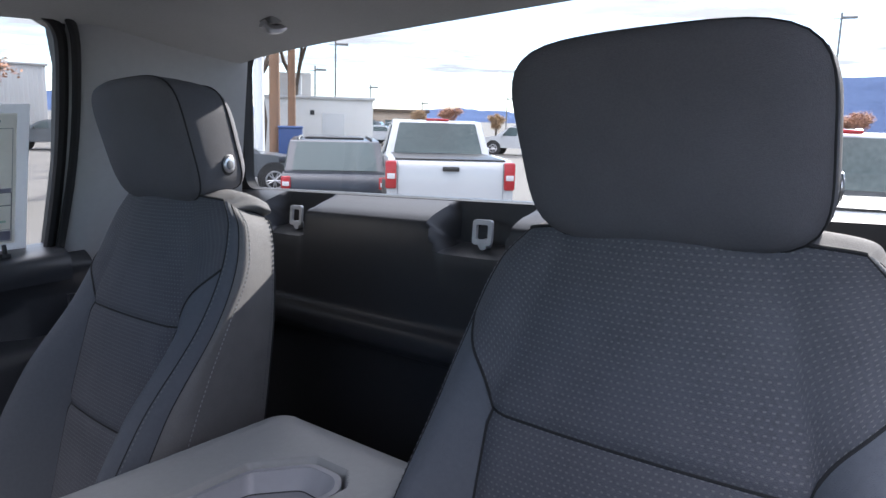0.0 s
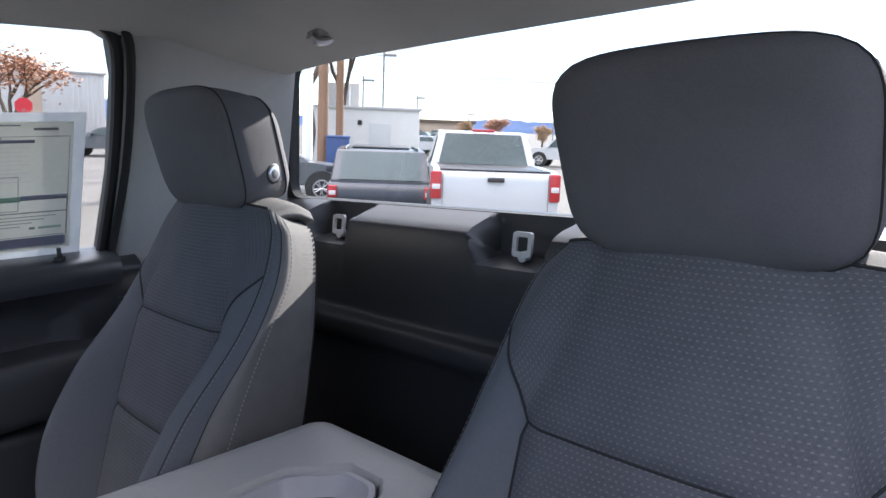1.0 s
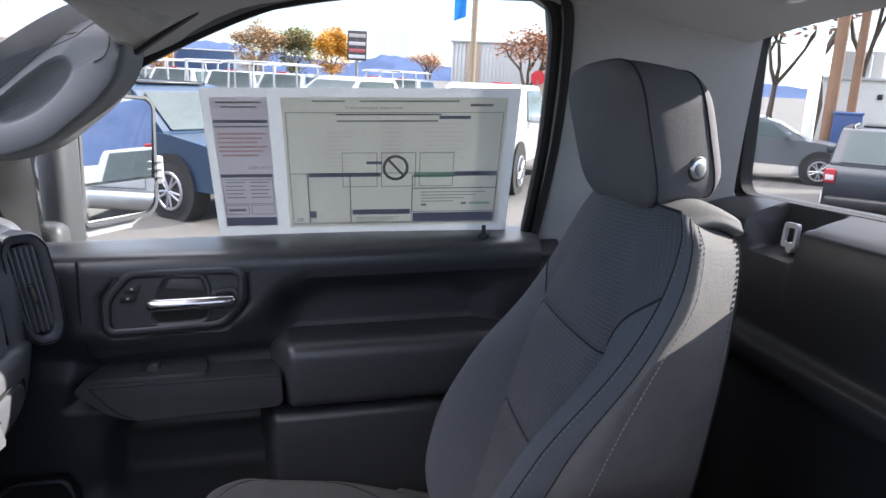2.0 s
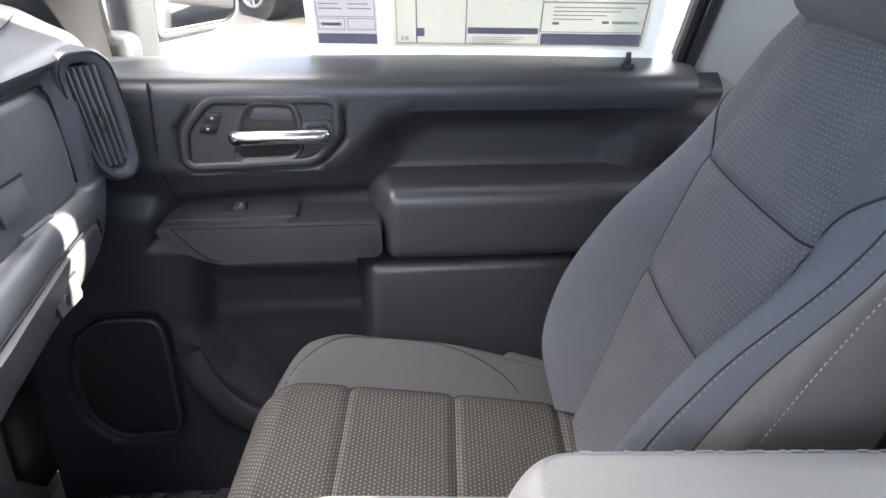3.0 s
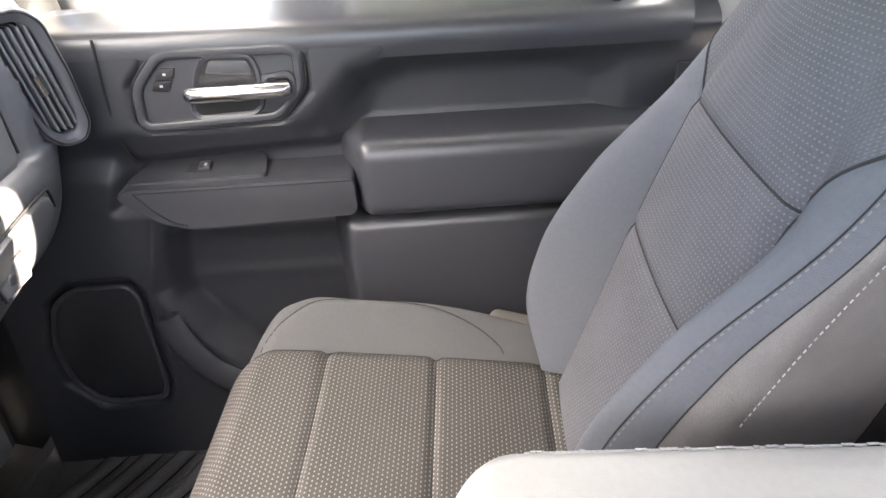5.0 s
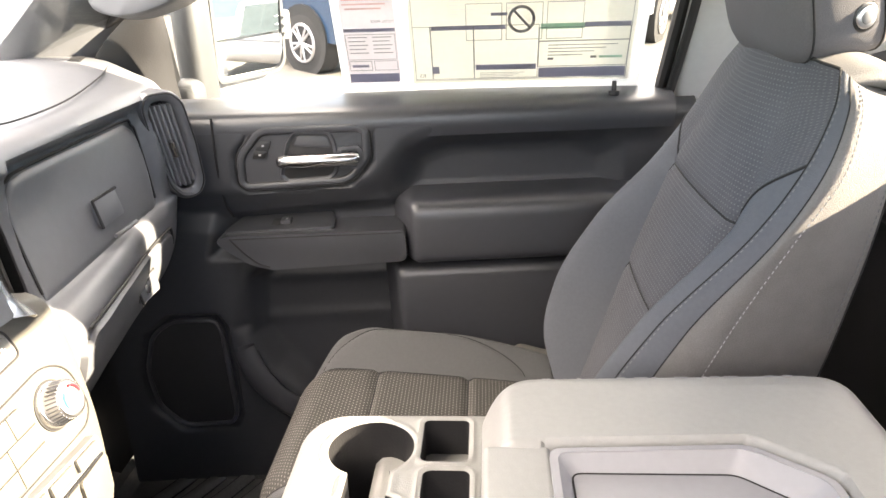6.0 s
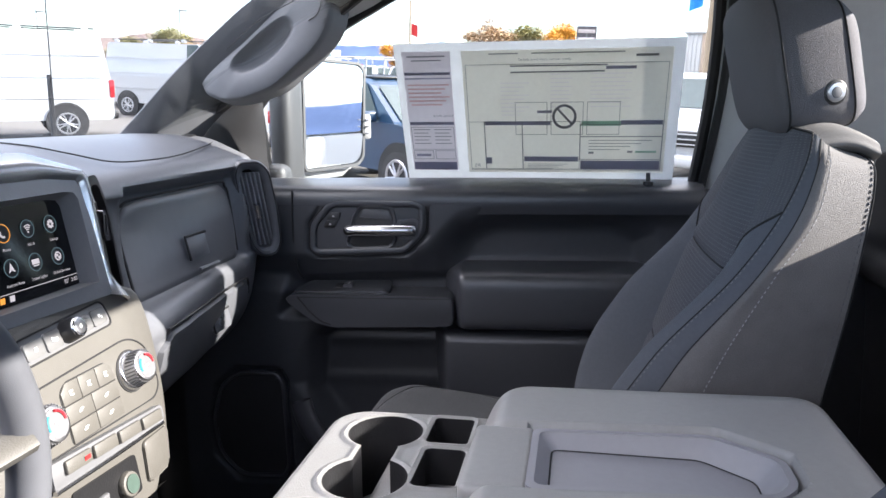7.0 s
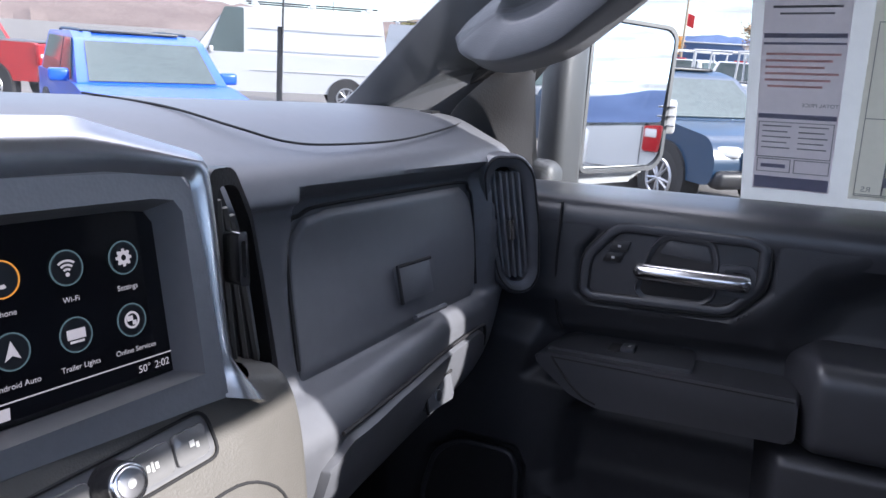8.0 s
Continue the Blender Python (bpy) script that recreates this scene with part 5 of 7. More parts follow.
    at = lambda a, b, w: Vector((DOOR_VENT_X(b) + 0.85 * a + 0.62 * w, 0.030 - 0.70 * a + 0.78 * w - 0.05 * max(0.0, b - 1.57), b))
    rim = rounded(tall, 0.012)
    lip = rounded([(a * 0.74, lerp(1.497, b, 0.88)) for a, b in tall], 0.010)
    hole = rounded([(a * 0.62, lerp(1.497, b, 0.82)) for a, b in tall], 0.010)
    v = part("door_vent", sheet(lambda u, t: (lambda i, k: at(*((rim[i][0], rim[i][1], -0.06), (rim[i][0], rim[i][1], 0.004), (lerp(rim[i][0], lip[i][0], 0.25), lerp(rim[i][1], lip[i][1], 0.25), 0.010), (lip[i][0], lip[i][1], 0.008), (hole[i][0], hole[i][1], 0.002), (hole[i][0], hole[i][1], -0.026))[k]))(round(u * len(rim)) % len(rim), round(t * 5)), len(rim), 5, close_u=True), DASH_GREY, dash, "grey framed tall air vent")
    part("vent_well", slab(hole, lambda a, b, w: at(a, b, w - 0.029), 0.004), RUBBER, v)
    groove = [at(lerp(p[0], q[0], 0.45), lerp(p[1], q[1], 0.45), 0.0098) for p, q in zip(rim, lip)]
    part("vent_groove", tube(groove, 0.0013, 6, closed=True), RUBBER, v)
    for i in range(5):
        a = -0.0160 + 0.0078 * i
        part("vane", slab([(a - 0.0014, 1.425), (a + 0.0014, 1.425), (a + 0.0014, 1.568), (a - 0.0014, 1.568)], lambda p, q, w: at(p, q, w - 0.018), 0.018, 0.0006), FRAME_GREY, v)
    part("vent_tab", tube([at(0.002, 1.482, 0.004), at(0.002, 1.508, 0.004)], 0.006, 10), CHROME, v, "silver vent tab")
    part("side_defroster", rbox((-0.655, -0.115, 1.634), (0.06, 0.018, 0.004), 0.001, turn=(0, 0, 20)), BLACK, dash, "black defroster slot")

    # centre stack
    st = thing("centre_stack", (0.02, 0.1, 1.25), "grey centre stack with a touch screen and climate controls", "centre stack")
    # face that leans back: places by (x, z)
    def face(x, z, w=0.0):
        y = bend([(1.24, 0.140), (1.33, 0.132), (1.40, 0.118), (1.46, 0.100), (1.485, 0.088), (1.60, 0.066), (1.64, 0.05)], z)
        side = max(0.0, abs(x - 0.02) - 0.09)
        return Vector((x, y - 3.2 * side * side + w, z + 0.25 * w))
    right_edge = [(1.235, -0.085), (1.255, -0.100), (1.28, -0.128), (1.31, -0.138), (1.36, -0.150), (1.43, -0.166), (1.455, -0.158), (1.475, -0.106)]

    def body2(u, v):
        z = lerp(1.472, 1.235, v)
        edge = bend(sorted(right_edge), z)
        x = lerp(edge, 0.19, u)
        q = face(x, z)
        k = max(0.0, 1 - (x - edge) / 0.02)
        return q - Vector((0, 0.018 * k * k, 0))
    part("panel", sheet(body2, 60, 40), STACK_GREY, st, "grey control panel")
    part("side_wall", sheet(lambda u, v: (lambda z: Vector((bend(sorted(right_edge), z) + 0.004 * u, lerp(face(bend(sorted(right_edge), z), z).y - 0.018, 0.0, u), z)))(lerp(1.472, 1.235, v)), 6, 30), STACK_GREY, st)
    part("core", rbox((0.03, -0.02, 1.43), (0.26, 0.13, 0.36), 0.02), DASH_GREY, st)
    part("lower_nose", sheet(lambda u, v: Vector((lerp(-0.09, 0.17, u), lerp(0.14, 0.02, v) , 1.236 - 0.05 * math.sin(v * math.pi / 2))), 10, 10), STACK_GREY, st)
    # hood and frame round the screen
    outer = [(-0.070, 1.470), (-0.070, 1.588), (-0.062, 1.600), (-0.045, 1.603), (0.10, 1.606), (0.18, 1.604), (0.19, 1.470)]
    inner = [(-0.059, 1.486), (-0.059, 1.580), (-0.054, 1.587), (-0.04, 1.589), (0.09, 1.589), (0.097, 1.586), (0.097, 1.486)]
    frame_at = lambda x, z, w: face(x, z, w)
    bez = part("screen_frame", ring(outer, inner, lambda x, z, w: face(x, z, w - 0.02), 0.028), FRAME_GREY, st, "dark grey frame round the screen")
    def well(u, v):
        k = len(inner)
        a = inner[round(u * k) % k]
        b = (lerp(0.019, a[0], 0.93), lerp(1.538, a[1], 0.93))
        return face(lerp(a[0], b[0], v), lerp(a[1], b[1], v), lerp(0.008, -0.012, v))
    part("screen_well", sheet(well, len(inner), 3, close_u=True), KEY_GREY, bez)
    glass = part("screen", slab(rounded([(-0.056, 1.490), (0.094, 1.490), (0.094, 1.588), (-0.056, 1.588)], 0.003), lambda x, z, w: face(x, z, w - 0.016), 0.004), SCREEN, bez, "dark glossy touch screen with round icons")
    # the brow of brushed silver over the screen and down its side
    def band(u, v):
        """From the far end along the top of the frame, round its corner and down its side."""
        t = u * 1.55
        if t < 1:
            a, b = (lerp(0.19, -0.066, t), 1.605 - 0.006 * max(0.0, t - 0.8) / 0.2), (lerp(0.19, -0.086, t), lerp(1.634, 1.612, max(0.0, t - 0.72) / 0.28))
        else:
            q = (t - 1) / 0.55
            a, b = (-0.068, lerp(1.599, 1.470, q)), (lerp(-0.088, -0.084, min(1, q * 1.3)) - 0.022 * max(0.0, q - 0.8) / 0.2, lerp(1.612, 1.456, q))
        k = math.sin(v * math.pi)
        return face(lerp(a[0], b[0], v), lerp(a[1], b[1], v), 0.008 + 0.004 * k - 0.016 * max(0.0, v - 0.6) ** 1.2)
    part("silver_band", thick(sheet(band, 70, 10), 0.004), BAND, bez, "satin silver band round the screen")
    # icons
    col = [material("icon_" + nm, c, 0.5, vary=0.02) for nm, c in (("orange", (0.55, 0.22, 0.03)), ("teal", (0.055, 0.085, 0.09)), ("white", (0.34, 0.31, 0.31)))]
    for m in col:                                           # the lit display
        m.node_tree.nodes["Principled BSDF"].inputs["Emission Color"].default_value = m.node_tree.nodes["Color Ramp"].color_ramp.elements[1].color
        m.node_tree.nodes["Principled BSDF"].inputs["Emission Strength"].default_value = 0.10
    on = lambda x, z, w: face(x, z, w - 0.0115)
    disc_mat = material("icon_disc", (0.020, 0.022, 0.026), 0.3, vary=0.05)

    def arc(x, z, r0, r1, a0, a1, n=12):
        """A bent bar: part of a ring in the plane of the screen."""
        a = [lerp(a0, a1, j / n) for j in range(n + 1)]
        return [(x - r1 * math.cos(q), z + r1 * math.sin(q)) for q in a] + [(x - r0 * math.cos(q), z + r0 * math.sin(q)) for q in a[::-1]]

    def square(x, z, w, h):
        return [(x - w, z - h), (x + w, z - h), (x + w, z + h), (x - w, z + h)]

    def symbol(kind, x, z):
        if kind == "waves":
            return [arc(x, z - 0.0035, r0, r0 + 0.0011, 0.9, 2.24) for r0 in (0.0022, 0.0044, 0.0066)] + [arc(x, z - 0.0035, 0.0, 0.0011, 0, 6.28)]
        if kind == "gear":
            return [arc(x, z, 0.0017, 0.0038, 0, 6.28, 20)] + [square(x + 0.0041 * math.cos(q), z + 0.0041 * math.sin(q), 0.0008, 0.0008) for q in (math.pi * j / 4 for j in range(8))]
        if kind == "arrow":
            return [[(x, z + 0.0052), (x - 0.0040, z - 0.0042), (x, z - 0.0020), (x + 0.0040, z - 0.0042)]]
        if kind == "card":
            return [square(x, z + 0.0004, 0.0052, 0.0026), square(x, z - 0.0036, 0.0040, 0.0006)]
        if kind == "globe":
            return [arc(x, z, 0.0036, 0.0048, 0, 6.28, 20), square(x + 0.0012, z + 0.0010, 0.0018, 0.0014), square(x - 0.0014, z - 0.0016, 0.0012, 0.0012)]
        return [arc(x, z, 0.0026, 0.0046, 2.4, 5.2)]
    kinds = (("card", "handset", "waves", "gear"), ("arrow", "arrow", "card", "globe"))
    for r in range(2):
        for i in range(4):
            x, z = 0.071 - 0.034 * i, 1.560 - 0.035 * r
            circle = lambda rad: [(x + rad * math.cos(2 * math.pi * j / 24), z + rad * math.sin(2 * math.pi * j / 24)) for j in range(24)]
            icon = part("icon", slab(circle(0.0090), on, 0.0003), disc_mat, glass, smooth=False)
            part("icon_ring", ring(circle(0.0094), circle(0.0086), on, 0.0005), col[0] if (r, i) == (0, 1) else col[1], glass, smooth=False)
            for shape in symbol(kinds[r][i], x, z):
                part("symbol", slab(shape, lambda p, q, w: on(p, q, w + 0.0004), 0.0003), col[2], glass, smooth=False)
    for txt, x, z in (("Phone", 0.037, 1.5435), ("Wi-Fi", 0.003, 1.5435), ("Settings", -0.031, 1.5435), ("Android Auto", 0.037, 1.5085), ("Trailer Lights", 0.003, 1.5085), ("Online Services", -0.031, 1.5085), ("2:02", -0.046, 1.4965), ("50\u00b0", -0.034, 1.4965)):
        words = bpy.data.curves.new("caption", "FONT")
        words.body, words.size, words.align_x, words.align_y = txt, 0.0042 if len(txt) > 4 else 0.006, "CENTER", "CENTER"
        ob = new("caption", words)
        ob.data.materials.append(col[2])
        ob.parent = glass
        p = face(x, z, -0.0108) - BASE[glass]
        up = (face(x, z + 0.01, 0) - face(x, z, 0)).normalized()
        right = Vector((-1, 0, 0))
        ob.matrix_local = Matrix.Translation(p) @ Matrix((( right.x, up.x, 0, 0), (0, up.y, 1, 0), (0, up.z, 0, 0), (0, 0, 0, 1)))
    part("status_line", rbox(face(0.0, 1.5015, -0.0112), (0.14, 0.0004, 0.0006), 0), col[2], glass)
    for i, c in enumerate((col[2], col[2], col[0], col[2])):
        part("shortcut", rbox(face(0.085 - 0.013 * i, 1.4965, -0.0112), (0.006, 0.0006, 0.006), 0), c, glass)
    # centre vent beside the screen
    vent_line = [(-0.086, 1.604), (-0.112, 1.604), (-0.134, 1.572), (-0.152, 1.515), (-0.172, 1.446), (-0.162, 1.434), (-0.100, 1.466), (-0.086, 1.50)]
    cv = lambda x, z, w: Vector((x, 0.034 + w + 0.25 * (x + 0.19), z))
    v = part("centre_vent", ring(rounded(vent_line, 0.008), rounded(outline_in(vent_line, 0.80), 0.008), cv, 0.012), BLACK, st, "tall black air vent")
    part("vent_well", slab(rounded(outline_in(vent_line, 0.83), 0.008), lambda x, z, w: cv(x, z, w - 0.01), 0.004), RUBBER, v)
    for i in range(4):
        part("vane", tube([cv(-0.098 - 0.008 * i, 1.588 - 0.006 * i, 0.002), cv(-0.110 - 0.015 * i, 1.474 - 0.008 * i, 0.002)], 0.0026, 6), STACK_GREY, v)
    tab = rounded([(-0.1235, 1.524), (-0.1115, 1.526), (-0.1085, 1.562), (-0.1195, 1.562)], 0.004)
    part("vent_tab", ring(tab, outline_in(tab, 0.5), lambda x, z, w: cv(x, z, 0.004 + w), 0.014), CHROME, v, "chrome vent tab")
    part("tab_insert", slab(outline_in(tab, 0.55), lambda x, z, w: cv(x, z, 0.004 + w), 0.010), BLACK, v)
    # audio row: one flush strip of keys round a volume knob
    def key(name, corners, lift, mat, parent, label=""):
        return part(name, slab(rounded(corners, 0.003), lambda x, z, w: face(x, z, w + lift), 0.0022, 0.0008), mat, parent, label)

    def symbol(x, z, parts, parent, lift=0.0026):
        """A printed sign of a few strokes, each (dx, dz, width, height)."""
        part("key_symbol", joined(*(slab([(x + a - w / 2, z + b - h / 2), (x + a + w / 2, z + b - h / 2), (x + a + w / 2, z + b + h / 2), (x + a - w / 2, z + b + h / 2)], lambda px, pz, q: face(px, pz, q + lift), 0.0003) for a, b, w, h in parts)), KEY_PRINT, parent)
    level = lambda x: 1.4500 - 0.055 * (x - 0.012)
    r = part("audio_panel", slab(rounded([(0.079, 1.4350), (-0.0575, 1.4415), (-0.0535, 1.4660), (0.082, 1.4585)], 0.007), lambda x, z, w: face(x, z, w - 0.002), 0.0025, 0.0008), KEY_GREY, st, "flush strip of audio keys")
    part("audio_outline", tube([face(x, z, 0.0006) for x, z in rounded([(0.0805, 1.4335), (-0.0590, 1.4403), (-0.0548, 1.4675), (0.0835, 1.4600)], 0.008)], 0.0011, 6, closed=True), SEAM_SHADE, r)
    for x0, x1, h in ((0.076, 0.050, 0.0082), (0.047, 0.024, 0.0092), (0.000, -0.026, 0.0085), (-0.028, -0.051, 0.0085)):
        key("audio_key", [(x0, level(x0) - h), (x1, level(x1) - h), (x1, level(x1) + h), (x0, level(x0) + h)], 0.0006, AUDIO_KEY, r)
    for x, strokes in ((0.062, ((0, 0, 0.0040, 0.0040),)), (0.034, ((-0.001, 0, 0.0065, 0.0034), (0.003, 0.0012, 0.002, 0.004))), (-0.012, ((0, 0, 0.0016, 0.005), (-0.0028, 0, 0.0022, 0.0034), (0.0028, 0, 0.0022, 0.0034))), (-0.041, ((0.0015, 0.0008, 0.0034, 0.0034), (-0.002, -0.0008, 0.002, 0.003)))):
        symbol(x, level(x), strokes, r, 0.0030)
    vol = part("volume_knob", cyl(face(0.012, 1.451, 0.0), face(0.0125, 1.4535, 0.017), 0.0130, 0.0112, 32, 0.002), BLACK, st, "black volume knob with a silver face")
    part("knob_ring", cyl(face(0.0125, 1.4535, 0.0160), face(0.0125, 1.4538, 0.0185), 0.0112, 0.0096, 32, 0.0006), CHROME, vol)
    part("knob_cap", cyl(face(0.0125, 1.4538, 0.0178), face(0.0125, 1.4539, 0.0190), 0.0088, 0.0075, 24, 0.0004), SATIN, vol)
    part("knob_dot", cyl(face(0.0125, 1.4539, 0.0190), face(0.0125, 1.4539, 0.0194), 0.0024, n=14), KEY_PRINT, vol)
    # climate cluster: three wide keys over two rows, parted by thin joints
    cl = part("climate_plate", slab(rounded([(0.052, 1.3985), (0.040, 1.4070), (-0.024, 1.4070), (-0.034, 1.396), (-0.034, 1.3455), (0.052, 1.3440)], 0.006), lambda x, z, w: face(x, z, w - 0.002), 0.0025, 0.0008), SEAM_SHADE, st, "climate keys parted by dark joints")
    rows = ((1.3845, 1.4058, (0.051, 0.0225, -0.005, -0.033)), (1.3650, 1.3835, (0.051, 0.0100, -0.033)), (1.3455, 1.3640, (0.051, 0.0100, -0.033)))
    for z0, z1, xs in rows:
        for x0, x1 in zip(xs, xs[1:]):
            a, b = x0 - 0.0004, x1 + 0.0004
            cut = 0.008 if z1 > 1.40 else 0.0
            quad = [(a, z0), (b, z0), (b, z1 - (cut if x1 < -0.03 else 0)), (a, z1 - (cut if x0 > 0.05 else 0))]
            if cut and x0 > 0.05:
                quad.append((a - 0.009, z1))
                quad[3], quad[4] = quad[4], quad[3]
            elif cut and x1 < -0.03:
                quad.insert(3, (b + 0.009, z1))
            k = part("climate_key", slab(quad, lambda x, z, w: face(x, z, w), 0.0020, 0.0007), STACK_GREY, cl)
            x, z = (x0 + x1) / 2, (z0 + z1) / 2 - (0.001 if cut else 0)
            if cut:
                strokes = ((0.0012, 0.0006, 0.0026, 0.0050), (-0.0016, 0.0020, 0.0018, 0.0022), (-0.0016, -0.0018, 0.0030, 0.0012))
            else:
                strokes = ((0, 0, 0.0030, 0.0030), (-0.0028, 0.0012, 0.0022, 0.0014), (0.0024, -0.0008, 0.0016, 0.0020))
            symbol(x, z, strokes, k, 0.0022)
    part("climate_outline", tube([face(x, z, 0.0003) for x, z in rounded([(0.110, 1.410), (-0.075, 1.4195), (-0.108, 1.398), (-0.117, 1.350), (-0.098, 1.340), (0.125, 1.345)], 0.018)], 0.0011, 6, closed=True), SEAM_SHADE, cl)
    for x, z in ((-0.0625, 1.3835), (0.090, 1.378)):
        kn = part("temperature_knob", cyl(face(x, z, 0.0), face(x, z + 0.003, 0.022), 0.0200, 0.0178, 36, 0.002), SATIN, st, "round silver temperature knob in a chrome collar")
        part("collar", cyl(face(x, z, -0.001), face(x, z + 0.001, 0.0055), 0.0232, 0.0216, 36, 0.001), CHROME, kn)
        part("collar_gap", cyl(face(x, z, -0.002), face(x, z, 0.0010), 0.0246, n=36), SEAM_SHADE, kn)
        for i in range(30):
            a = 2 * math.pi * i / 30
            p, q = (face(x - rr * math.cos(a), z + up + rr * math.sin(a), w) for rr, up, w in ((0.0199, 0.001, 0.008), (0.0184, 0.0028, 0.0195)))
            part("grip_rib", tube([p, q], 0.0008, 5), KEY_GREY, kn)
        part("knob_face", cyl(face(x, z + 0.003, 0.0215), face(x, z + 0.0031, 0.0226), 0.0148, n=32), KEY_GREY, kn, "dark grey face")
        for cname, c, a0, a1 in (("red_mark", (0.55, 0.02, 0.03), 0.0, 1.5), ("blue_mark", (0.03, 0.30, 0.42), 2.3, 3.5)):
            arc = [face(x - 0.0118 * math.cos(a), z + 0.0031 + 0.0118 * math.sin(a), 0.0229) for a in np.linspace(a0, a1, 8)]
            part(cname, tube(arc, 0.0014, 6), material(cname, c, 0.4, vary=0.02), kn)
        part("knob_symbol", rbox(face(x, z + 0.003, 0.0232), (0.005, 0.0006, 0.002), 0), KEY_PRINT, kn)
    # switch bank and sockets
    part("switch_bank", slab(rounded([(0.10, 1.345), (-0.088, 1.332), (-0.090, 1.312), (0.10, 1.318)], 0.004), lambda x, z, w: face(x, z, w - 0.001), 0.012, 0.003), KEY_GREY, st, "bank of flat switches")
    for i in range(4):
        part("bank_switch", rbox(face(0.065 - 0.042 * i, 1.333 - 0.003 * i, 0.0125), (0.038, 0.005, 0.014), 0.002, turn=(11, -3, 0)), STACK_GREY, st)
    part("bank_trim", tube(smooth_line([face(x, z, 0.010) for x, z in ((0.10, 1.3165), (0.0, 1.3125), (-0.085, 1.3105))], 6), 0.0026, 8), CHROME, st, "chrome strip under the switches")
    part("red_key_mark", rbox(face(0.055, 1.332, 0.0155), (0.008, 0.0008, 0.004), 0), material("hazard_red", (0.5, 0.02, 0.02), 0.5), st)
    part("socket_bay", slab(rounded([(0.07, 1.302), (-0.035, 1.296), (-0.04, 1.25), (0.07, 1.25)], 0.006), lambda x, z, w: face(x, z, w - 0.001), 0.003), BLACK, st, "dark socket bay")
    so = part("power_socket", cyl(face(-0.012, 1.270, 0.0), face(-0.012, 1.270, 0.010), 0.015, 0.014, 24, 0.002), STACK_GREY, st, "round power socket with a green cap")
    part("socket_cap", cyl(face(-0.012, 1.270, 0.0095), face(-0.012, 1.270, 0.0115), 0.0105, n=24), material("socket_green", (0.055, 0.085, 0.070), 0.4), so)
    part("usb_port", rbox(face(0.030, 1.27, 0.003), (0.018, 0.006, 0.018), 0.002), KEY_GREY, st, "small usb port")
    part("side_pad", slab(rounded([(-0.052, 1.302), (-0.108, 1.300), (-0.10, 1.252), (-0.052, 1.250)], 0.008), lambda x, z, w: face(x, z, w - 0.001), 0.005, 0.003), STACK_GREY, st)


def outline_in(line, k):
    cx, cy = sum(p[0] for p in line) / len(line), sum(p[1] for p in line) / len(line)
    return [(lerp(cx, a, k), lerp(cy, b, k + (1 - k) * 0.35)) for a, b in line]


def build_wheel():
    sw = thing("steering_wheel", (0.42, 0.25, 1.42), "dark grey leather steering wheel with a light hub", "steering wheel")
    m = pose(0.412, 0.226, 1.418, -3, 0, 0)
    rim = [m @ Vector((0.19 * math.cos(a), 0.0, 0.185 * math.sin(a))) for a in (2 * math.pi * i / 64 for i in range(64))]
    part("rim", tube(rim, 0.0155, 16, closed=True), DASH_GREY, sw, "dark leather rim")
    hub = rbox((0, 0, 0), (0.19, 0.05, 0.16), 0.025, 3)
    bmesh.ops.transform(hub, verts=hub.verts, matrix=m @ pose(0, -0.015, -0.005))
    part("hub", hub, KEY_GREY, sw, "grey airbag hub")
    for a in (0.12, math.pi - 0.12, -math.pi / 2):
        p, q = m @ Vector((0.07 * math.cos(a), -0.01, 0.06 * math.sin(a))), m @ Vector((0.185 * math.cos(a), 0, 0.18 * math.sin(a)))
        part("spoke", tube(smooth_line([p, p.lerp(q, 0.5) + Vector((0, -0.006, 0)), q], 5), 0.02, 10, flat=0.5), STACK_GREY, sw)
    part("column", cyl((0.42, 0.20, 1.40), (0.42, 0.02, 1.30), 0.045, 0.06, 20, 0.01), DASH_GREY, sw)


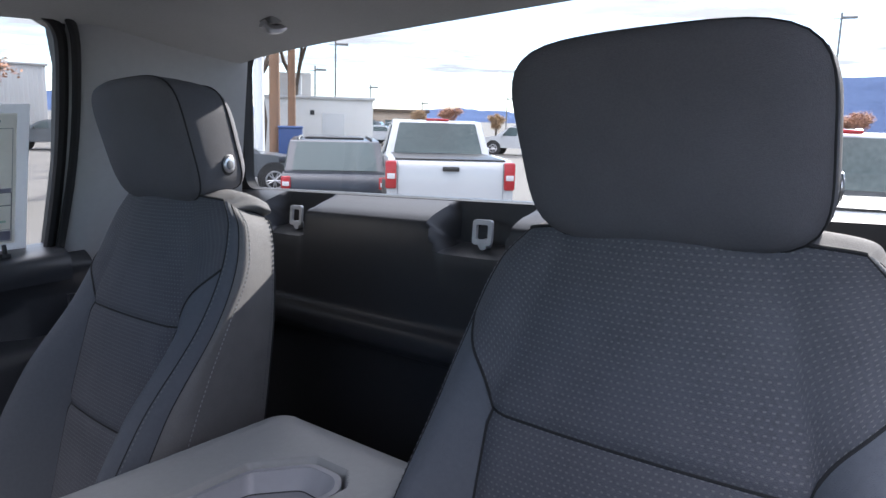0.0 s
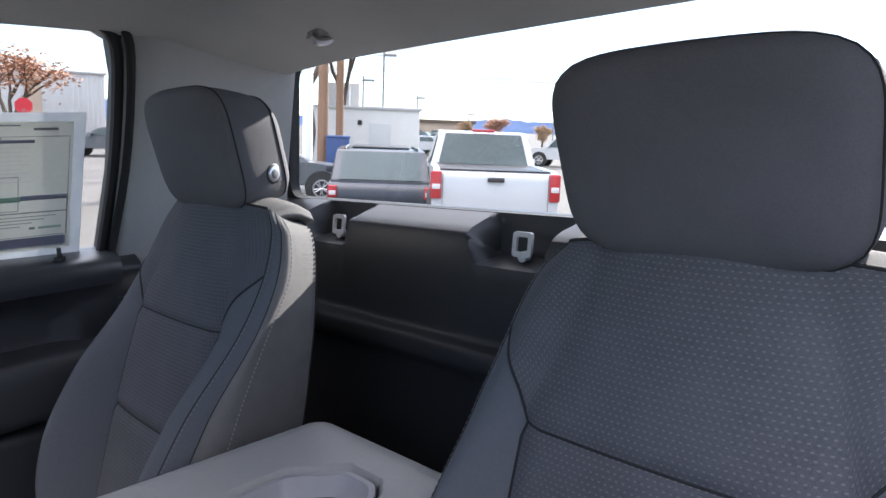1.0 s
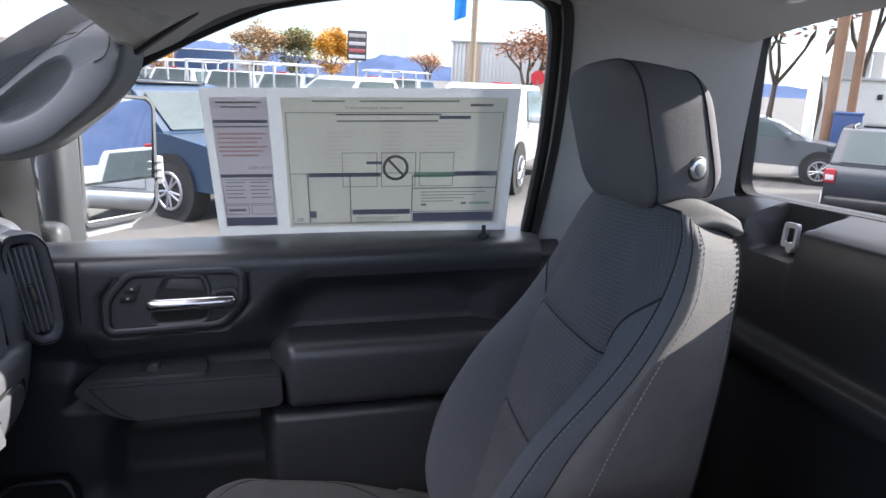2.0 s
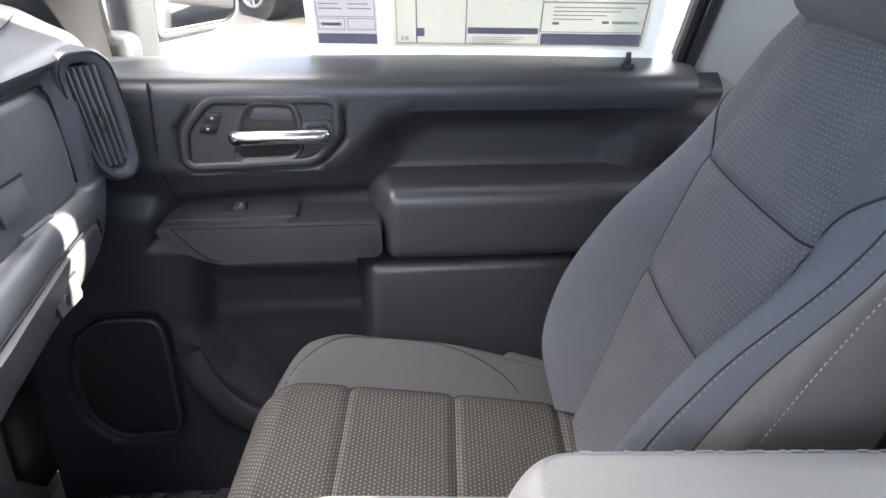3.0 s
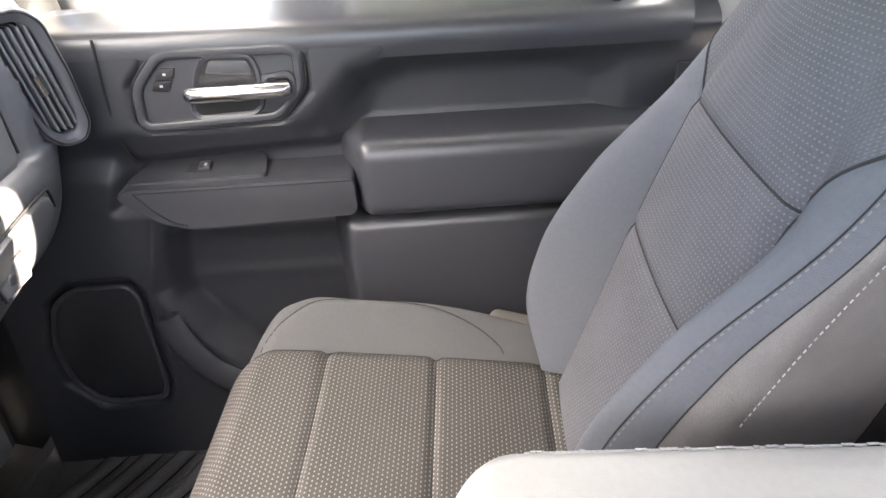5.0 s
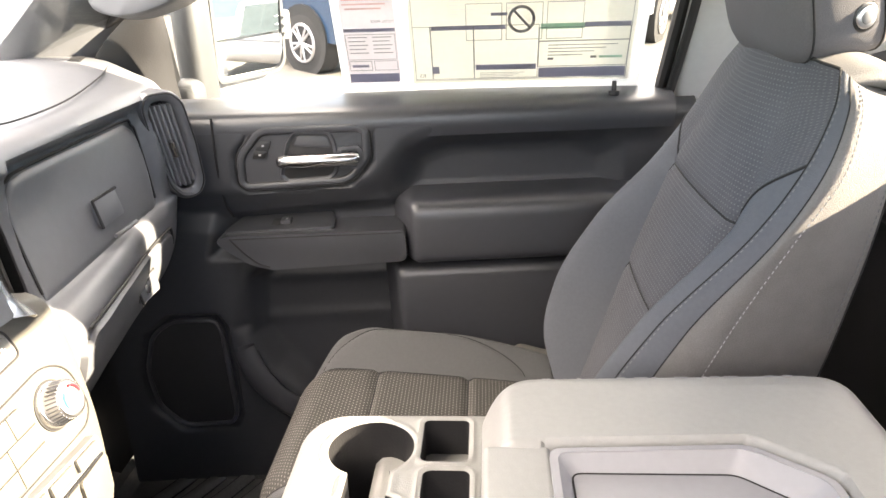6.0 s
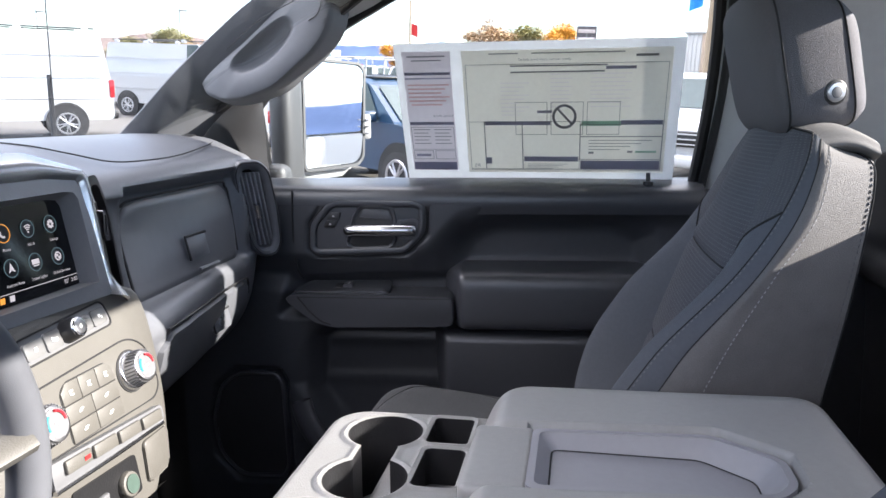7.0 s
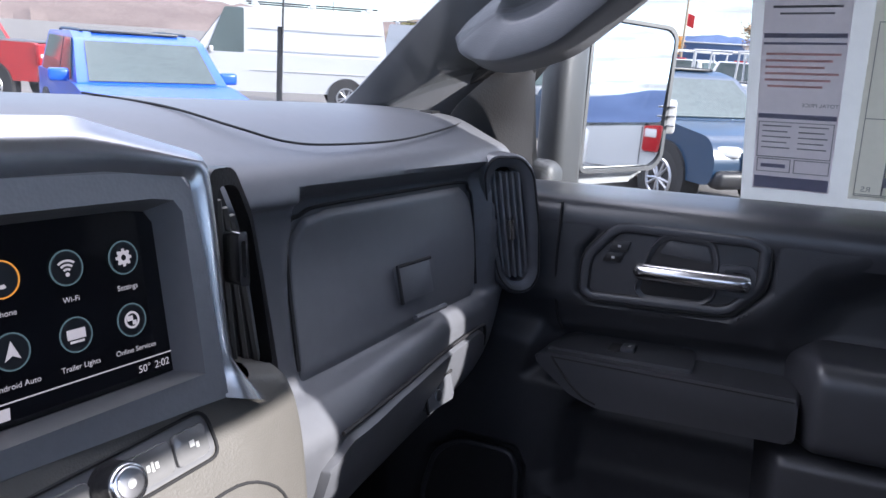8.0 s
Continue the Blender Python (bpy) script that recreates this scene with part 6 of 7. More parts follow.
# ---- labels on the window ----
def build_labels():
    at = lambda y, z, w: on_glass(y, z, w + 0.0005 + 0.001)
    clear = thin_paper("label_sleeve", (0.66, 0.68, 0.69), 0.5)
    grey, dark, red, teal = (thin_paper("label_" + nm, c, 0.65) for nm, c in (("grey", (0.42, 0.42, 0.52)), ("print", (0.34, 0.34, 0.36)), ("red", (0.80, 0.56, 0.56)), ("green", (0.50, 0.68, 0.58))))
    pale = thin_paper("label_pale", (0.86, 0.83, 0.85), 0.7)
    st = thing("window_label", (-0.87, 0.53, 1.54), "printed price label in a clear sleeve on the window", "window label")
    # local: y along the window, h from the bottom of the sleeve
    Y0, Y1, Z0, Z1 = 0.268, 0.806, 1.538, 1.803
    g = lambda y, h, w: at(y, Z0 + h, w)
    sleeve = part("sleeve", slab([(Y0, 0), (Y1, 0.0), (Y1, Z1 - Z0), (Y0, Z1 - Z0)], g, 0.0006), clear, st, "clear plastic sleeve", smooth=False)
    left = part("left_sheet", slab([(0.282, 0.018), (0.376, 0.018), (0.376, 0.250), (0.282, 0.250)], lambda y, h, w: g(y, h, w + 0.001), 0.0005), pale, st, "narrow printed sheet", smooth=False)
    right = part("right_sheet", slab([(0.398, 0.015), (0.786, 0.015), (0.786, 0.250), (0.398, 0.250)], lambda y, h, w: g(y, h, w + 0.001), 0.0005), PAPER, st, "wide cream printed sheet", smooth=False)

    def bar(y0, y1, h0, h1, mat, sheet_ob):
        part("print_bar", slab([(y0, h0), (y1, h0), (y1, h1), (y0, h1)], lambda y, h, w: g(y, h, w + 0.0021), 0.0003), mat, sheet_ob, smooth=False)

    def frame_line(y0, y1, h0, h1, sheet_ob, mat=None, t=0.0009):
        for a in ((y0, y1, h0, h0 + t), (y0, y1, h1 - t, h1), (y0, y0 + t, h0, h1), (y1 - t, y1, h0, h1)):
            bar(*a, mat or dark, sheet_ob)
    def wording(txt, y, h, size, sheet_ob, mirrored=False):
        words = bpy.data.curves.new("wording", "FONT")
        words.body, words.size, words.align_x, words.align_y = txt, size, "CENTER", "CENTER"
        ob = new("wording", words)
        ob.data.materials.append(dark)
        ob.parent = sheet_ob
        up = (g(y, h + 0.01, 0) - g(y, h, 0)).normalized()
        right_way = Vector((0, -1 if mirrored else 1, 0))
        out = Vector((0, 1, 0)).cross(up)
        ob.matrix_local = Matrix.Translation(g(y, h, 0.003) - BASE[sheet_ob]) @ Matrix((right_way, up, out)).transposed().to_4x4()
    wording("To help avoid injury, remove slowly.", 0.555, 0.2325, 0.0068, right)
    # narrow sheet
    bar(0.292, 0.366, 0.240, 0.2425, dark, left)
    bar(0.30, 0.358, 0.233, 0.235, dark, left)
    bar(0.284, 0.374, 0.2075, 0.2125, grey, left)
    bar(0.284, 0.374, 0.200, 0.2025, grey, left)
    for i in range(6):
        bar(0.288 + 0.004 * (i == 5), 0.370 - 0.008 * (i % 3), 0.188 - 0.0075 * i, 0.1905 - 0.0075 * i, red, left)
    wording("TOTAL PRICE", 0.354, 0.1295, 0.0068, left, True)
    bar(0.284, 0.374, 0.112, 0.118, grey, left)
    for y in (0.290, 0.333):
        for i in range(5):
            bar(y, y + 0.034 - 0.004 * (i % 2), 0.102 - 0.007 * i, 0.1035 - 0.007 * i, dark, left)
    frame_line(0.285, 0.373, 0.062, 0.108, left)
    frame_line(0.286, 0.327, 0.042, 0.060, left)
    frame_line(0.331, 0.373, 0.042, 0.060, left)
    bar(0.291, 0.321, 0.048, 0.053, grey, left)
    bar(0.284, 0.374, 0.020, 0.036, grey, left)
    # wide sheet
    frame_line(0.404, 0.780, 0.020, 0.225, right)
    bar(0.45, 0.505, 0.2425, 0.2445, dark, right)
    bar(0.53, 0.62, 0.2425, 0.2445, dark, right)
    bar(0.62, 0.70, 0.2425, 0.2445, dark, right)
    bar(0.72, 0.76, 0.235, 0.239, dark, right)
    for i, (y0, y1) in enumerate(((0.49, 0.49), (0.49, 0.67), (0.49, 0.665))):
        bar(y0, y1, 0.231 - 0.011 * i, 0.2335 - 0.011 * i, dark, right)
    bar(0.667, 0.722, 0.2135, 0.219, grey, right)
    for i in range(9):
        bar(0.47, 0.525 - 0.01 * (i % 3), 0.190 - 0.0075 * i, 0.1915 - 0.0075 * i, pale, right)
        bar(0.565, 0.60 + 0.006 * (i % 2), 0.205 - 0.0075 * i, 0.2065 - 0.0075 * i, pale, right)
        bar(0.64, 0.715 - 0.012 * (i % 2), 0.205 - 0.0075 * i, 0.2065 - 0.0075 * i, pale, right)
    for y0 in (0.497, 0.566, 0.635):
        frame_line(y0, y0 + 0.062, 0.092, 0.155, right)
    bar(0.437, 0.505, 0.111, 0.1185, grey, right)
    bar(0.505, 0.565, 0.111, 0.1185, grey, right)
    bar(0.54, 0.568, 0.134, 0.139, grey, right)
    bar(0.625, 0.70, 0.109, 0.1185, teal, right)
    bar(0.70, 0.778, 0.112, 0.1195, grey, right)
    bar(0.513, 0.62, 0.038, 0.048, grey, right)
    bar(0.625, 0.778, 0.022, 0.040, grey, right)
    for a in ((0.404, 0.435, 0.022, 0.118), (0.435, 0.51, 0.022, 0.118), (0.51, 0.623, 0.022, 0.118), (0.623, 0.779, 0.042, 0.088), (0.623, 0.779, 0.088, 0.112)):
        frame_line(*a, right)
    for i in range(4):
        bar(0.64, 0.76 - 0.02 * i, 0.080 - 0.006 * i, 0.0812 - 0.006 * i, dark, right)
        bar(0.52, 0.60 - 0.01 * i, 0.032 - 0.003 * i, 0.0327 - 0.003 * i, dark, right)
    bar(0.64, 0.65, 0.054, 0.058, dark, right)
    bar(0.715, 0.725, 0.056, 0.06, dark, right)
    bar(0.73, 0.77, 0.056, 0.06, teal, right)
    wording("RS", 0.417, 0.029, 0.011, right, True)
    bar(0.434, 0.447, 0.033, 0.046, grey, right)
    # round no-entry mark
    circle = lambda rad: [(0.592 + rad * math.cos(2 * math.pi * j / 32), 0.127 + rad * math.sin(2 * math.pi * j / 32)) for j in range(32)]
    part("round_mark", ring(circle(0.0235), circle(0.0185), lambda y, h, w: g(y, h, w + 0.0023), 0.0003), dark, right, "dark crossed circle", smooth=False)
    part("mark_slash", slab([(0.577, 0.141), (0.580, 0.144), (0.608, 0.114), (0.605, 0.111)], lambda y, h, w: g(y, h, w + 0.0023), 0.0003), dark, right, smooth=False)


# ---- outside mirror ----
def build_mirror():
    mi = thing("door_mirror", (-0.95, 0.03, 1.5), "tall white and grey tow mirror on the door", "mirror")
    grey = material("mirror_grey", (0.065, 0.068, 0.072), 0.45, vary=0.05)
    # the head's face looks to the rear: local u outward, v up
    o, ux, uz = Vector((-1.0, -0.022, 1.537)), Vector((-0.83, 0.56, 0.0)).normalized(), Vector((-0.05, 0.0, 1)).normalized()
    back = uz.cross(ux).normalized()
    if back.y > 0:
        back = -back
    at = lambda u, v, w: o + ux * u + uz * v + back * (0.10 - w)
    line = rounded([(0, 0), (0.165, 0.008), (0.184, 0.028), (0.190, 0.245), (0.174, 0.262), (0.012, 0.268), (0.0, 0.255)], 0.018)
    inner = rounded([(0.006, 0.007), (0.161, 0.015), (0.177, 0.032), (0.183, 0.241), (0.169, 0.256), (0.016, 0.262), (0.006, 0.251)], 0.014)
    shell = rounded([(0.002, -0.022), (0.150, -0.014), (0.168, 0.02), (0.178, 0.232), (0.160, 0.250), (0.014, 0.255), (0.002, 0.242)], 0.022)
    part("housing", slab(shell, lambda u, v, w: at(u, v, w), 0.085, 0.012, 3), WHITE_PAINT, mi, "white painted housing")
    part("face_frame", ring(line, inner, lambda u, v, w: at(u, v, w + 0.070), 0.040), grey, mi, "grey frame round the mirror glass")
    part("main_glass", slab(rounded([(0.008, 0.088), (0.177, 0.094), (0.182, 0.239), (0.167, 0.254), (0.018, 0.260), (0.008, 0.250)], 0.01), lambda u, v, w: at(u, v, w + 0.100 + 0.04 * (u - 0.09) + 0.022 * (v - 0.17)), 0.003), MIRROR, mi, "main mirror glass", smooth=False)
    part("spotter_glass", slab(rounded([(0.008, 0.009), (0.160, 0.017), (0.175, 0.033), (0.177, 0.089), (0.008, 0.083)], 0.008), lambda u, v, w: at(u, v, w + 0.101 + 0.04 * (u - 0.09) + 0.10 * (v - 0.05)), 0.003), MIRROR, mi, "small wide-angle glass", smooth=False)
    lamp = part("marker_lamp", rbox(at(0.184, 0.105, 0.095), (0.016, 0.05, 0.062), 0.006, turn=(0, 0, 20)), material("lamp_clear", (0.6, 0.6, 0.6), 0.15, vary=0.02), mi, "clear ribbed marker lamp")
    for i in range(3):
        part("lamp_rib", rbox(at(0.186, 0.088 + 0.017 * i, 0.118), (0.016, 0.012, 0.003), 0.001, turn=(0, 0, 20)), SATIN, lamp)
    part("arm", sheet(lambda u, v: Vector((lerp(-0.935, -1.02, u), lerp(-0.045, -0.06, math.sin(u * math.pi)), lerp(1.52, 1.81, v))), 8, 4), grey, mi)
    part("stalk", rbox((-0.948, -0.035, 1.68), (0.075, 0.055, 0.36), 0.02, 3, turn=(0, 0, -15)), grey, mi, "grey upright stalk")
    part("foot", rbox((-0.915, -0.045, 1.53), (0.09, 0.06, 0.07), 0.02, 3), grey, mi)


# ---- the lot outside ----
def out_at(az, d, z=0.0, face_az=None):
    """A pose on the lot: az degrees round from straight behind towards the passenger side, d metres off, turned so that its nose points along face_az."""
    a = radians(az)
    return pose(-d * math.sin(a), d * math.cos(a), z, 0, 0, face_az if face_az is not None else az)


CONCRETE = material("lot_concrete", (0.118, 0.109, 0.097), 0.9, vary=0.16, scale=0.35, bump=0.6, bump_scale=60)
TYRE = material("tyre_rubber", (0.02, 0.02, 0.02), 0.85, vary=0.2)
RIM = material("alloy_rim", (0.45, 0.45, 0.46), 0.35, 0.8, vary=0.05)
# opaque panes: the grey-green base stands in for light seen through them
CAR_GLASS = material("car_glass", (0.070, 0.092, 0.092), 0.06, vary=0.3, scale=0.8, spec=0.2)
RED_LENS = material("red_lens", (0.35, 0.015, 0.02), 0.2, vary=0.1)
CLEAR_LENS = material("clear_lens", (0.55, 0.55, 0.55), 0.15, vary=0.05)
AMBER = material("amber_lens", (0.6, 0.22, 0.02), 0.25, vary=0.1)
PAINTS = {nm: material(nm + "_paint", c, 0.3, vary=0.04, scale=1, coat=0.3) for nm, c in (
    ("blue", (0.008, 0.085, 0.52)), ("navy", (0.016, 0.040, 0.078)), ("grey", (0.10, 0.11, 0.12)), ("black", (0.022, 0.025, 0.035)), ("red", (0.40, 0.02, 0.025)), ("silver", (0.42, 0.43, 0.44)))}
PAINTS["white"] = WHITE_PAINT


def build_ground():
    bm = bmesh.new()
    bmesh.ops.create_grid(bm, x_segments=60, y_segments=60, size=1600)
    solid("ground", (0, 0, 0), bm, CONCRETE, "worn pale concrete car lot", "ground", kind="structure", place=Matrix())


# side outlines: (along, up), nose at +; the roof part is the greenhouse
BODIES = {
    "suv": dict(length=4.7, width=1.9, belt=1.08, roof=1.72, low=[(2.3, 0.42), (2.35, 0.70), (2.22, 0.98), (1.35, 1.10), (-2.28, 1.12), (-2.35, 0.85), (-2.28, 0.42)],
                top=[(1.32, 1.07), (0.55, 1.62), (0.2, 1.70), (-1.7, 1.68), (-2.2, 1.10)], axles=(1.42, -1.38), r=0.37),
    "pickup": dict(length=5.8, width=2.0, belt=1.22, roof=1.92, low=[(2.85, 0.5), (2.92, 0.9), (2.8, 1.18), (1.7, 1.27), (-0.75, 1.27), (-0.8, 1.34), (-2.88, 1.34), (-2.9, 0.55)],
                   top=[(1.55, 1.24), (0.75, 1.84), (0.4, 1.92), (-0.45, 1.90), (-0.75, 1.25)], axles=(1.85, -1.75), r=0.41),
    "van": dict(length=5.6, width=2.0, belt=1.3, roof=2.5, low=[(2.75, 0.42), (2.8, 0.9), (2.55, 1.22), (1.9, 1.35), (-2.78, 1.35), (-2.8, 0.45)],
                top=[(1.95, 1.30), (1.25, 2.25), (0.9, 2.42), (-2.6, 2.46), (-2.78, 1.30)], axles=(1.8, -1.75), r=0.37),
    "sedan": dict(length=4.6, width=1.8, belt=0.98, roof=1.45, low=[(2.22, 0.38), (2.3, 0.62), (2.1, 0.85), (1.1, 0.98), (-1.9, 1.02), (-2.25, 0.92), (-2.3, 0.45)],
                  top=[(1.1, 0.96), (0.35, 1.38), (0.0, 1.45), (-0.9, 1.42), (-1.7, 1.0)], axles=(1.38, -1.32), r=0.33),
}


def build_vehicle(name, style, paint, place, label, category, group="vehicles on the lot", rack=False, dark_cap=False):
    b = BODIES[style]
    w, belt, roof = b["width"], b["belt"], b["roof"]
    v = thing(name, (0, 0, 0), label, category, group, place=place)
    body_mat = PAINTS[paint]

    def squeeze(u, h, s):
        """u along, h up, s across from 0 to 1; narrows above the belt and at the nose."""
        k = 1.0 - (0.13 if style != "pickup" else 0.18) * max(0.0, h - belt) / (roof - belt) - 0.05 * max(0.0, abs(u) - b["length"] * 0.36)
        return Vector(((s - 0.5) * w * k, u, h))
    part("body", slab(rounded(b["low"], 0.16, 4), lambda u, h, s: squeeze(u, h, s), 1.0), body_mat, v, paint + " painted body")
    part("cabin", slab(rounded(b["top"], 0.10, 4), lambda u, h, s: squeeze(u, h, 0.02 + 0.96 * s), 1.0), body_mat, v)
    # windows
    tops = b["top"]
    (fx0, fz0), (fx1, fz1) = tops[0], tops[1]
    (rx1, rz1), (rx0, rz0) = tops[-2], tops[-1]

    def across(p0, p1, out, nm, lab=""):
        def f(u, t):
            q = (lerp(p0[0], p1[0], lerp(0.10, 0.93, t)), lerp(p0[1], p1[1], lerp(0.10, 0.93, t)))
            p = squeeze(q[0], q[1], lerp(0.09, 0.91, u))
            return p + Vector((0, out * 0.02, 0.012))
        part(nm, thick(sheet(f, 6, 4), 0.006), CAR_GLASS, v, lab)
    across((fx0, fz0), (fx1, fz1), 1, "windscreen", "dark reflecting glass")
    if style != "van":
        across((rx0, rz0), (rx1, rz1), -1, "rear_window", "dark reflecting glass")
    for s, off in ((0.02, -0.012), (0.98, 0.012)):
        cuts = [(tops[0][0] - 0.35, tops[-1][0] + 0.35)] if style in ("pickup",) else [(tops[0][0] - 0.4, 0.0), (-0.08, tops[-1][0] + 0.45)]
        if style == "van":
            cuts = [(1.62, 0.75)]
        for a0, a1 in cuts:
            if a0 - a1 < 0.3:
                continue
            z1 = roof - 0.10
            line = rounded([(a0, belt + 0.05), (a0 - 0.42 * (a0 > 0.3), z1), (a1 + 0.30 * (a1 < -0.9), z1), (a1, belt + 0.05)], 0.05)
            part("side_window", slab(line, lambda u, h, t: squeeze(u, h, s) + Vector((off + (t if off > 0 else -t), 0, 0)), 0.01), CAR_GLASS, v)
    # wheels
    for ax in b["axles"]:
        for sg in (-1, 1):
            x = sg * (w / 2 - 0.12)
            part("wheel_arch", cyl((sg * (w / 2 - 0.26), ax, b["r"] + 0.03), (sg * (w / 2 + 0.008), ax, b["r"] + 0.03), b["r"] + 0.09, n=24), TYRE, v)
            wh = part("wheel", cyl((x - 0.115, ax, b["r"]), (x + 0.135 if sg > 0 else x + 0.115, ax, b["r"]), b["r"], n=28, bevel=0.03), TYRE, v, "black tyre on an alloy rim")
            e = x + sg * 0.14
            part("rim", cyl((e - sg * 0.03, ax, b["r"]), (e, ax, b["r"]), b["r"] * 0.66, b["r"] * 0.62, 24), BLACK, wh)
            part("rim_lip", tube([(e, ax + 0.64 * b["r"] * math.cos(q), b["r"] + 0.64 * b["r"] * math.sin(q)) for q in (2 * math.pi * j / 28 for j in range(28))], 0.022, 6, closed=True), RIM, wh)
            part("hub_cap", cyl((e - sg * 0.01, ax, b["r"]), (e + sg * 0.015, ax, b["r"]), b["r"] * 0.16, n=14), RIM, wh)
            for k in range(10):
                a = math.pi * k / 5 + (0.12 if k % 2 else -0.12)
                q = Vector((e + sg * 0.006, ax + 0.6 * b["r"] * math.cos(a), b["r"] + 0.6 * b["r"] * math.sin(a)))
                part("spoke", tube([(e + sg * 0.006, ax, b["r"]), q], [0.022, 0.016], 6), RIM, wh)
    # lamps, bumpers, mirrors
    n, t = b["length"] / 2, b["low"]
    for sg in (-1, 1):
        part("headlight", rbox((sg * w * 0.37, n - 0.12, belt - 0.26), (0.34, 0.20, 0.13), 0.04, 3, turn=(0, 0, -sg * 22)), CLEAR_LENS, v, "clear headlight")
        part("indicator", rbox((sg * w * 0.41, n - 0.16, belt - 0.38), (0.16, 0.12, 0.10), 0.03, 2, turn=(0, 0, -sg * 22)), AMBER, v, "amber indicator lamp")
        tall = 0.42 if style in ("pickup", "van") else 0.22
        part("tail_light", rbox((sg * (w / 2 - 0.10), -n + 0.03, belt - 0.12), (0.17, 0.12, tall), 0.03, 2), RED_LENS, v, "red tail light")
        part("reverse_lens", rbox((sg * (w / 2 - 0.10), -n - 0.034, belt - 0.14), (0.12, 0.01, 0.08), 0.004), CLEAR_LENS, v)
        part("wing_mirror", rbox((sg * (w / 2 + 0.10), fx0 - 0.45, belt + 0.10), (0.24, 0.10, 0.16), 0.04, 3), body_mat, v)
    part("grille", rbox((0, n + 0.0, belt - 0.36), (w * 0.52, 0.10, 0.26), 0.04, 2), BLACK, v, "black grille")
    for k in range(3):
        part("grille_bar", rbox((0, n + 0.055, belt - 0.44 + 0.08 * k), (w * 0.48, 0.02, 0.022), 0.006), SATIN, v)
    part("front_bumper", rbox((0, n - 0.04, 0.50), (w * 0.94, 0.22, 0.22), 0.07, 3), BLACK if style == "suv" else body_mat, v)
    part("rear_bumper", rbox((0, -n + 0.0, 0.56), (w * 0.94, 0.20, 0.20), 0.06, 3), SATIN if style == "pickup" else BLACK, v)
    if style == "pickup":
        # no hollow is cut: a black plate gives the bed's shade
        part("bed_shade", rbox((0, -1.85, 1.335), (w * 0.84, 1.95, 0.02), 0.005), BLACK, v, "flat black plate for the shaded load bed")
        part("high_brake_light", rbox((0, -0.49, roof + 0.005), (0.42, 0.06, 0.05), 0.02), RED_LENS, v, "red high brake light")
        part("tailgate_joint", tube([(-w * 0.40, -n - 0.01, 1.30), (-w * 0.40, -n - 0.01, 0.68), (w * 0.40, -n - 0.01, 0.68), (w * 0.40, -n - 0.01, 1.30)], 0.006, 6), SEAM_SHADE, v)
        part("tailgate_handle", rbox((0, -n - 0.01, 1.20), (0.26, 0.04, 0.07), 0.02), BLACK, v, "black tailgate handle")
    if style == "van":
        for z in (0.95, 1.45, 1.95):
            for sg in (-1, 1):
                part("panel_groove", tube([squeeze(u, z, 0.5 + sg * 0.495) + Vector((sg * 0.006, 0, 0)) for u in (0.6, -0.6, -1.6, -2.6)], 0.012, 5), PAINTS["silver"], v)
        for sg in (-1, 1):
            part("roof_bar", tube([(sg * 0.70, 0.7, roof + 0.06), (sg * 0.70, -2.5, roof + 0.06)], 0.022, 6), BLACK, v, "black roof rack bar")
            for y in (0.5, -0.9, -2.3):
                part("bar_foot", rbox((sg * 0.70, y, roof + 0.02), (0.10, 0.16, 0.10), 0.02), body_mat, v)
    if style == "suv":
        part("roof_panel", rbox((0, -0.35, roof - 0.012), (1.1, 1.3, 0.03), 0.01), BLACK, v, "black glass roof panel")
        for sg in (-1, 1):
            part("roof_rail", tube(smooth_line([(sg * 0.66, 0.2, roof - 0.03), (sg * 0.66, 0.05, roof - 0.005), (sg * 0.66, -1.4, roof - 0.005), (sg * 0.66, -1.6, roof - 0.04)], 4), 0.022, 6), BLACK, v)
    if rack:
        for y in (0.3, -0.9, -2.1):
            part("rack_bar", tube([(-0.85, y, roof + 0.28), (0.85, y, roof + 0.28)], 0.035, 6), body_mat, v, "white ladder rack bar")
            for sg in (-1, 1):
                part("rack_leg", tube([(sg * 0.82, y, roof + 0.28), (sg * 0.86, y, roof - (0.1 if y > -0.6 else 0.6))], 0.03, 6), body_mat, v)
        for sg in (-1, 1):
            part("rack_rail", tube([(sg * 0.84, 0.6, roof + 0.24), (sg * 0.84, -2.4, roof + 0.24)], 0.03, 6), body_mat, v)
    return v


def build_pole(name, place, h, r, mat, label, category, arm=0.0, lamp=False):
    p = thing(name, (0, 0, 0), label, category, place=place)
    part("shaft", cyl((0, 0, 0), (0, 0, h), r, r * 0.8, 14), mat, p)
    part("foot", cyl((0, 0, 0), (0, 0, 0.25), r * 1.6, r * 1.5, 14, 0.02), mat, p)
    if arm:
        part("arm", tube([(-arm, 0, h - 0.3), (arm, 0, h - 0.3)], r * 0.5, 6), mat, p)
    if lamp:
        part("lamp_head", rbox((arm or 0.3, 0, h - 0.25), (0.7, 0.3, 0.14), 0.04), mat, p)
    return p


BARK = material("bark", (0.10, 0.075, 0.055), 0.9, vary=0.3, scale=3, bump=0.6, bump_scale=40)


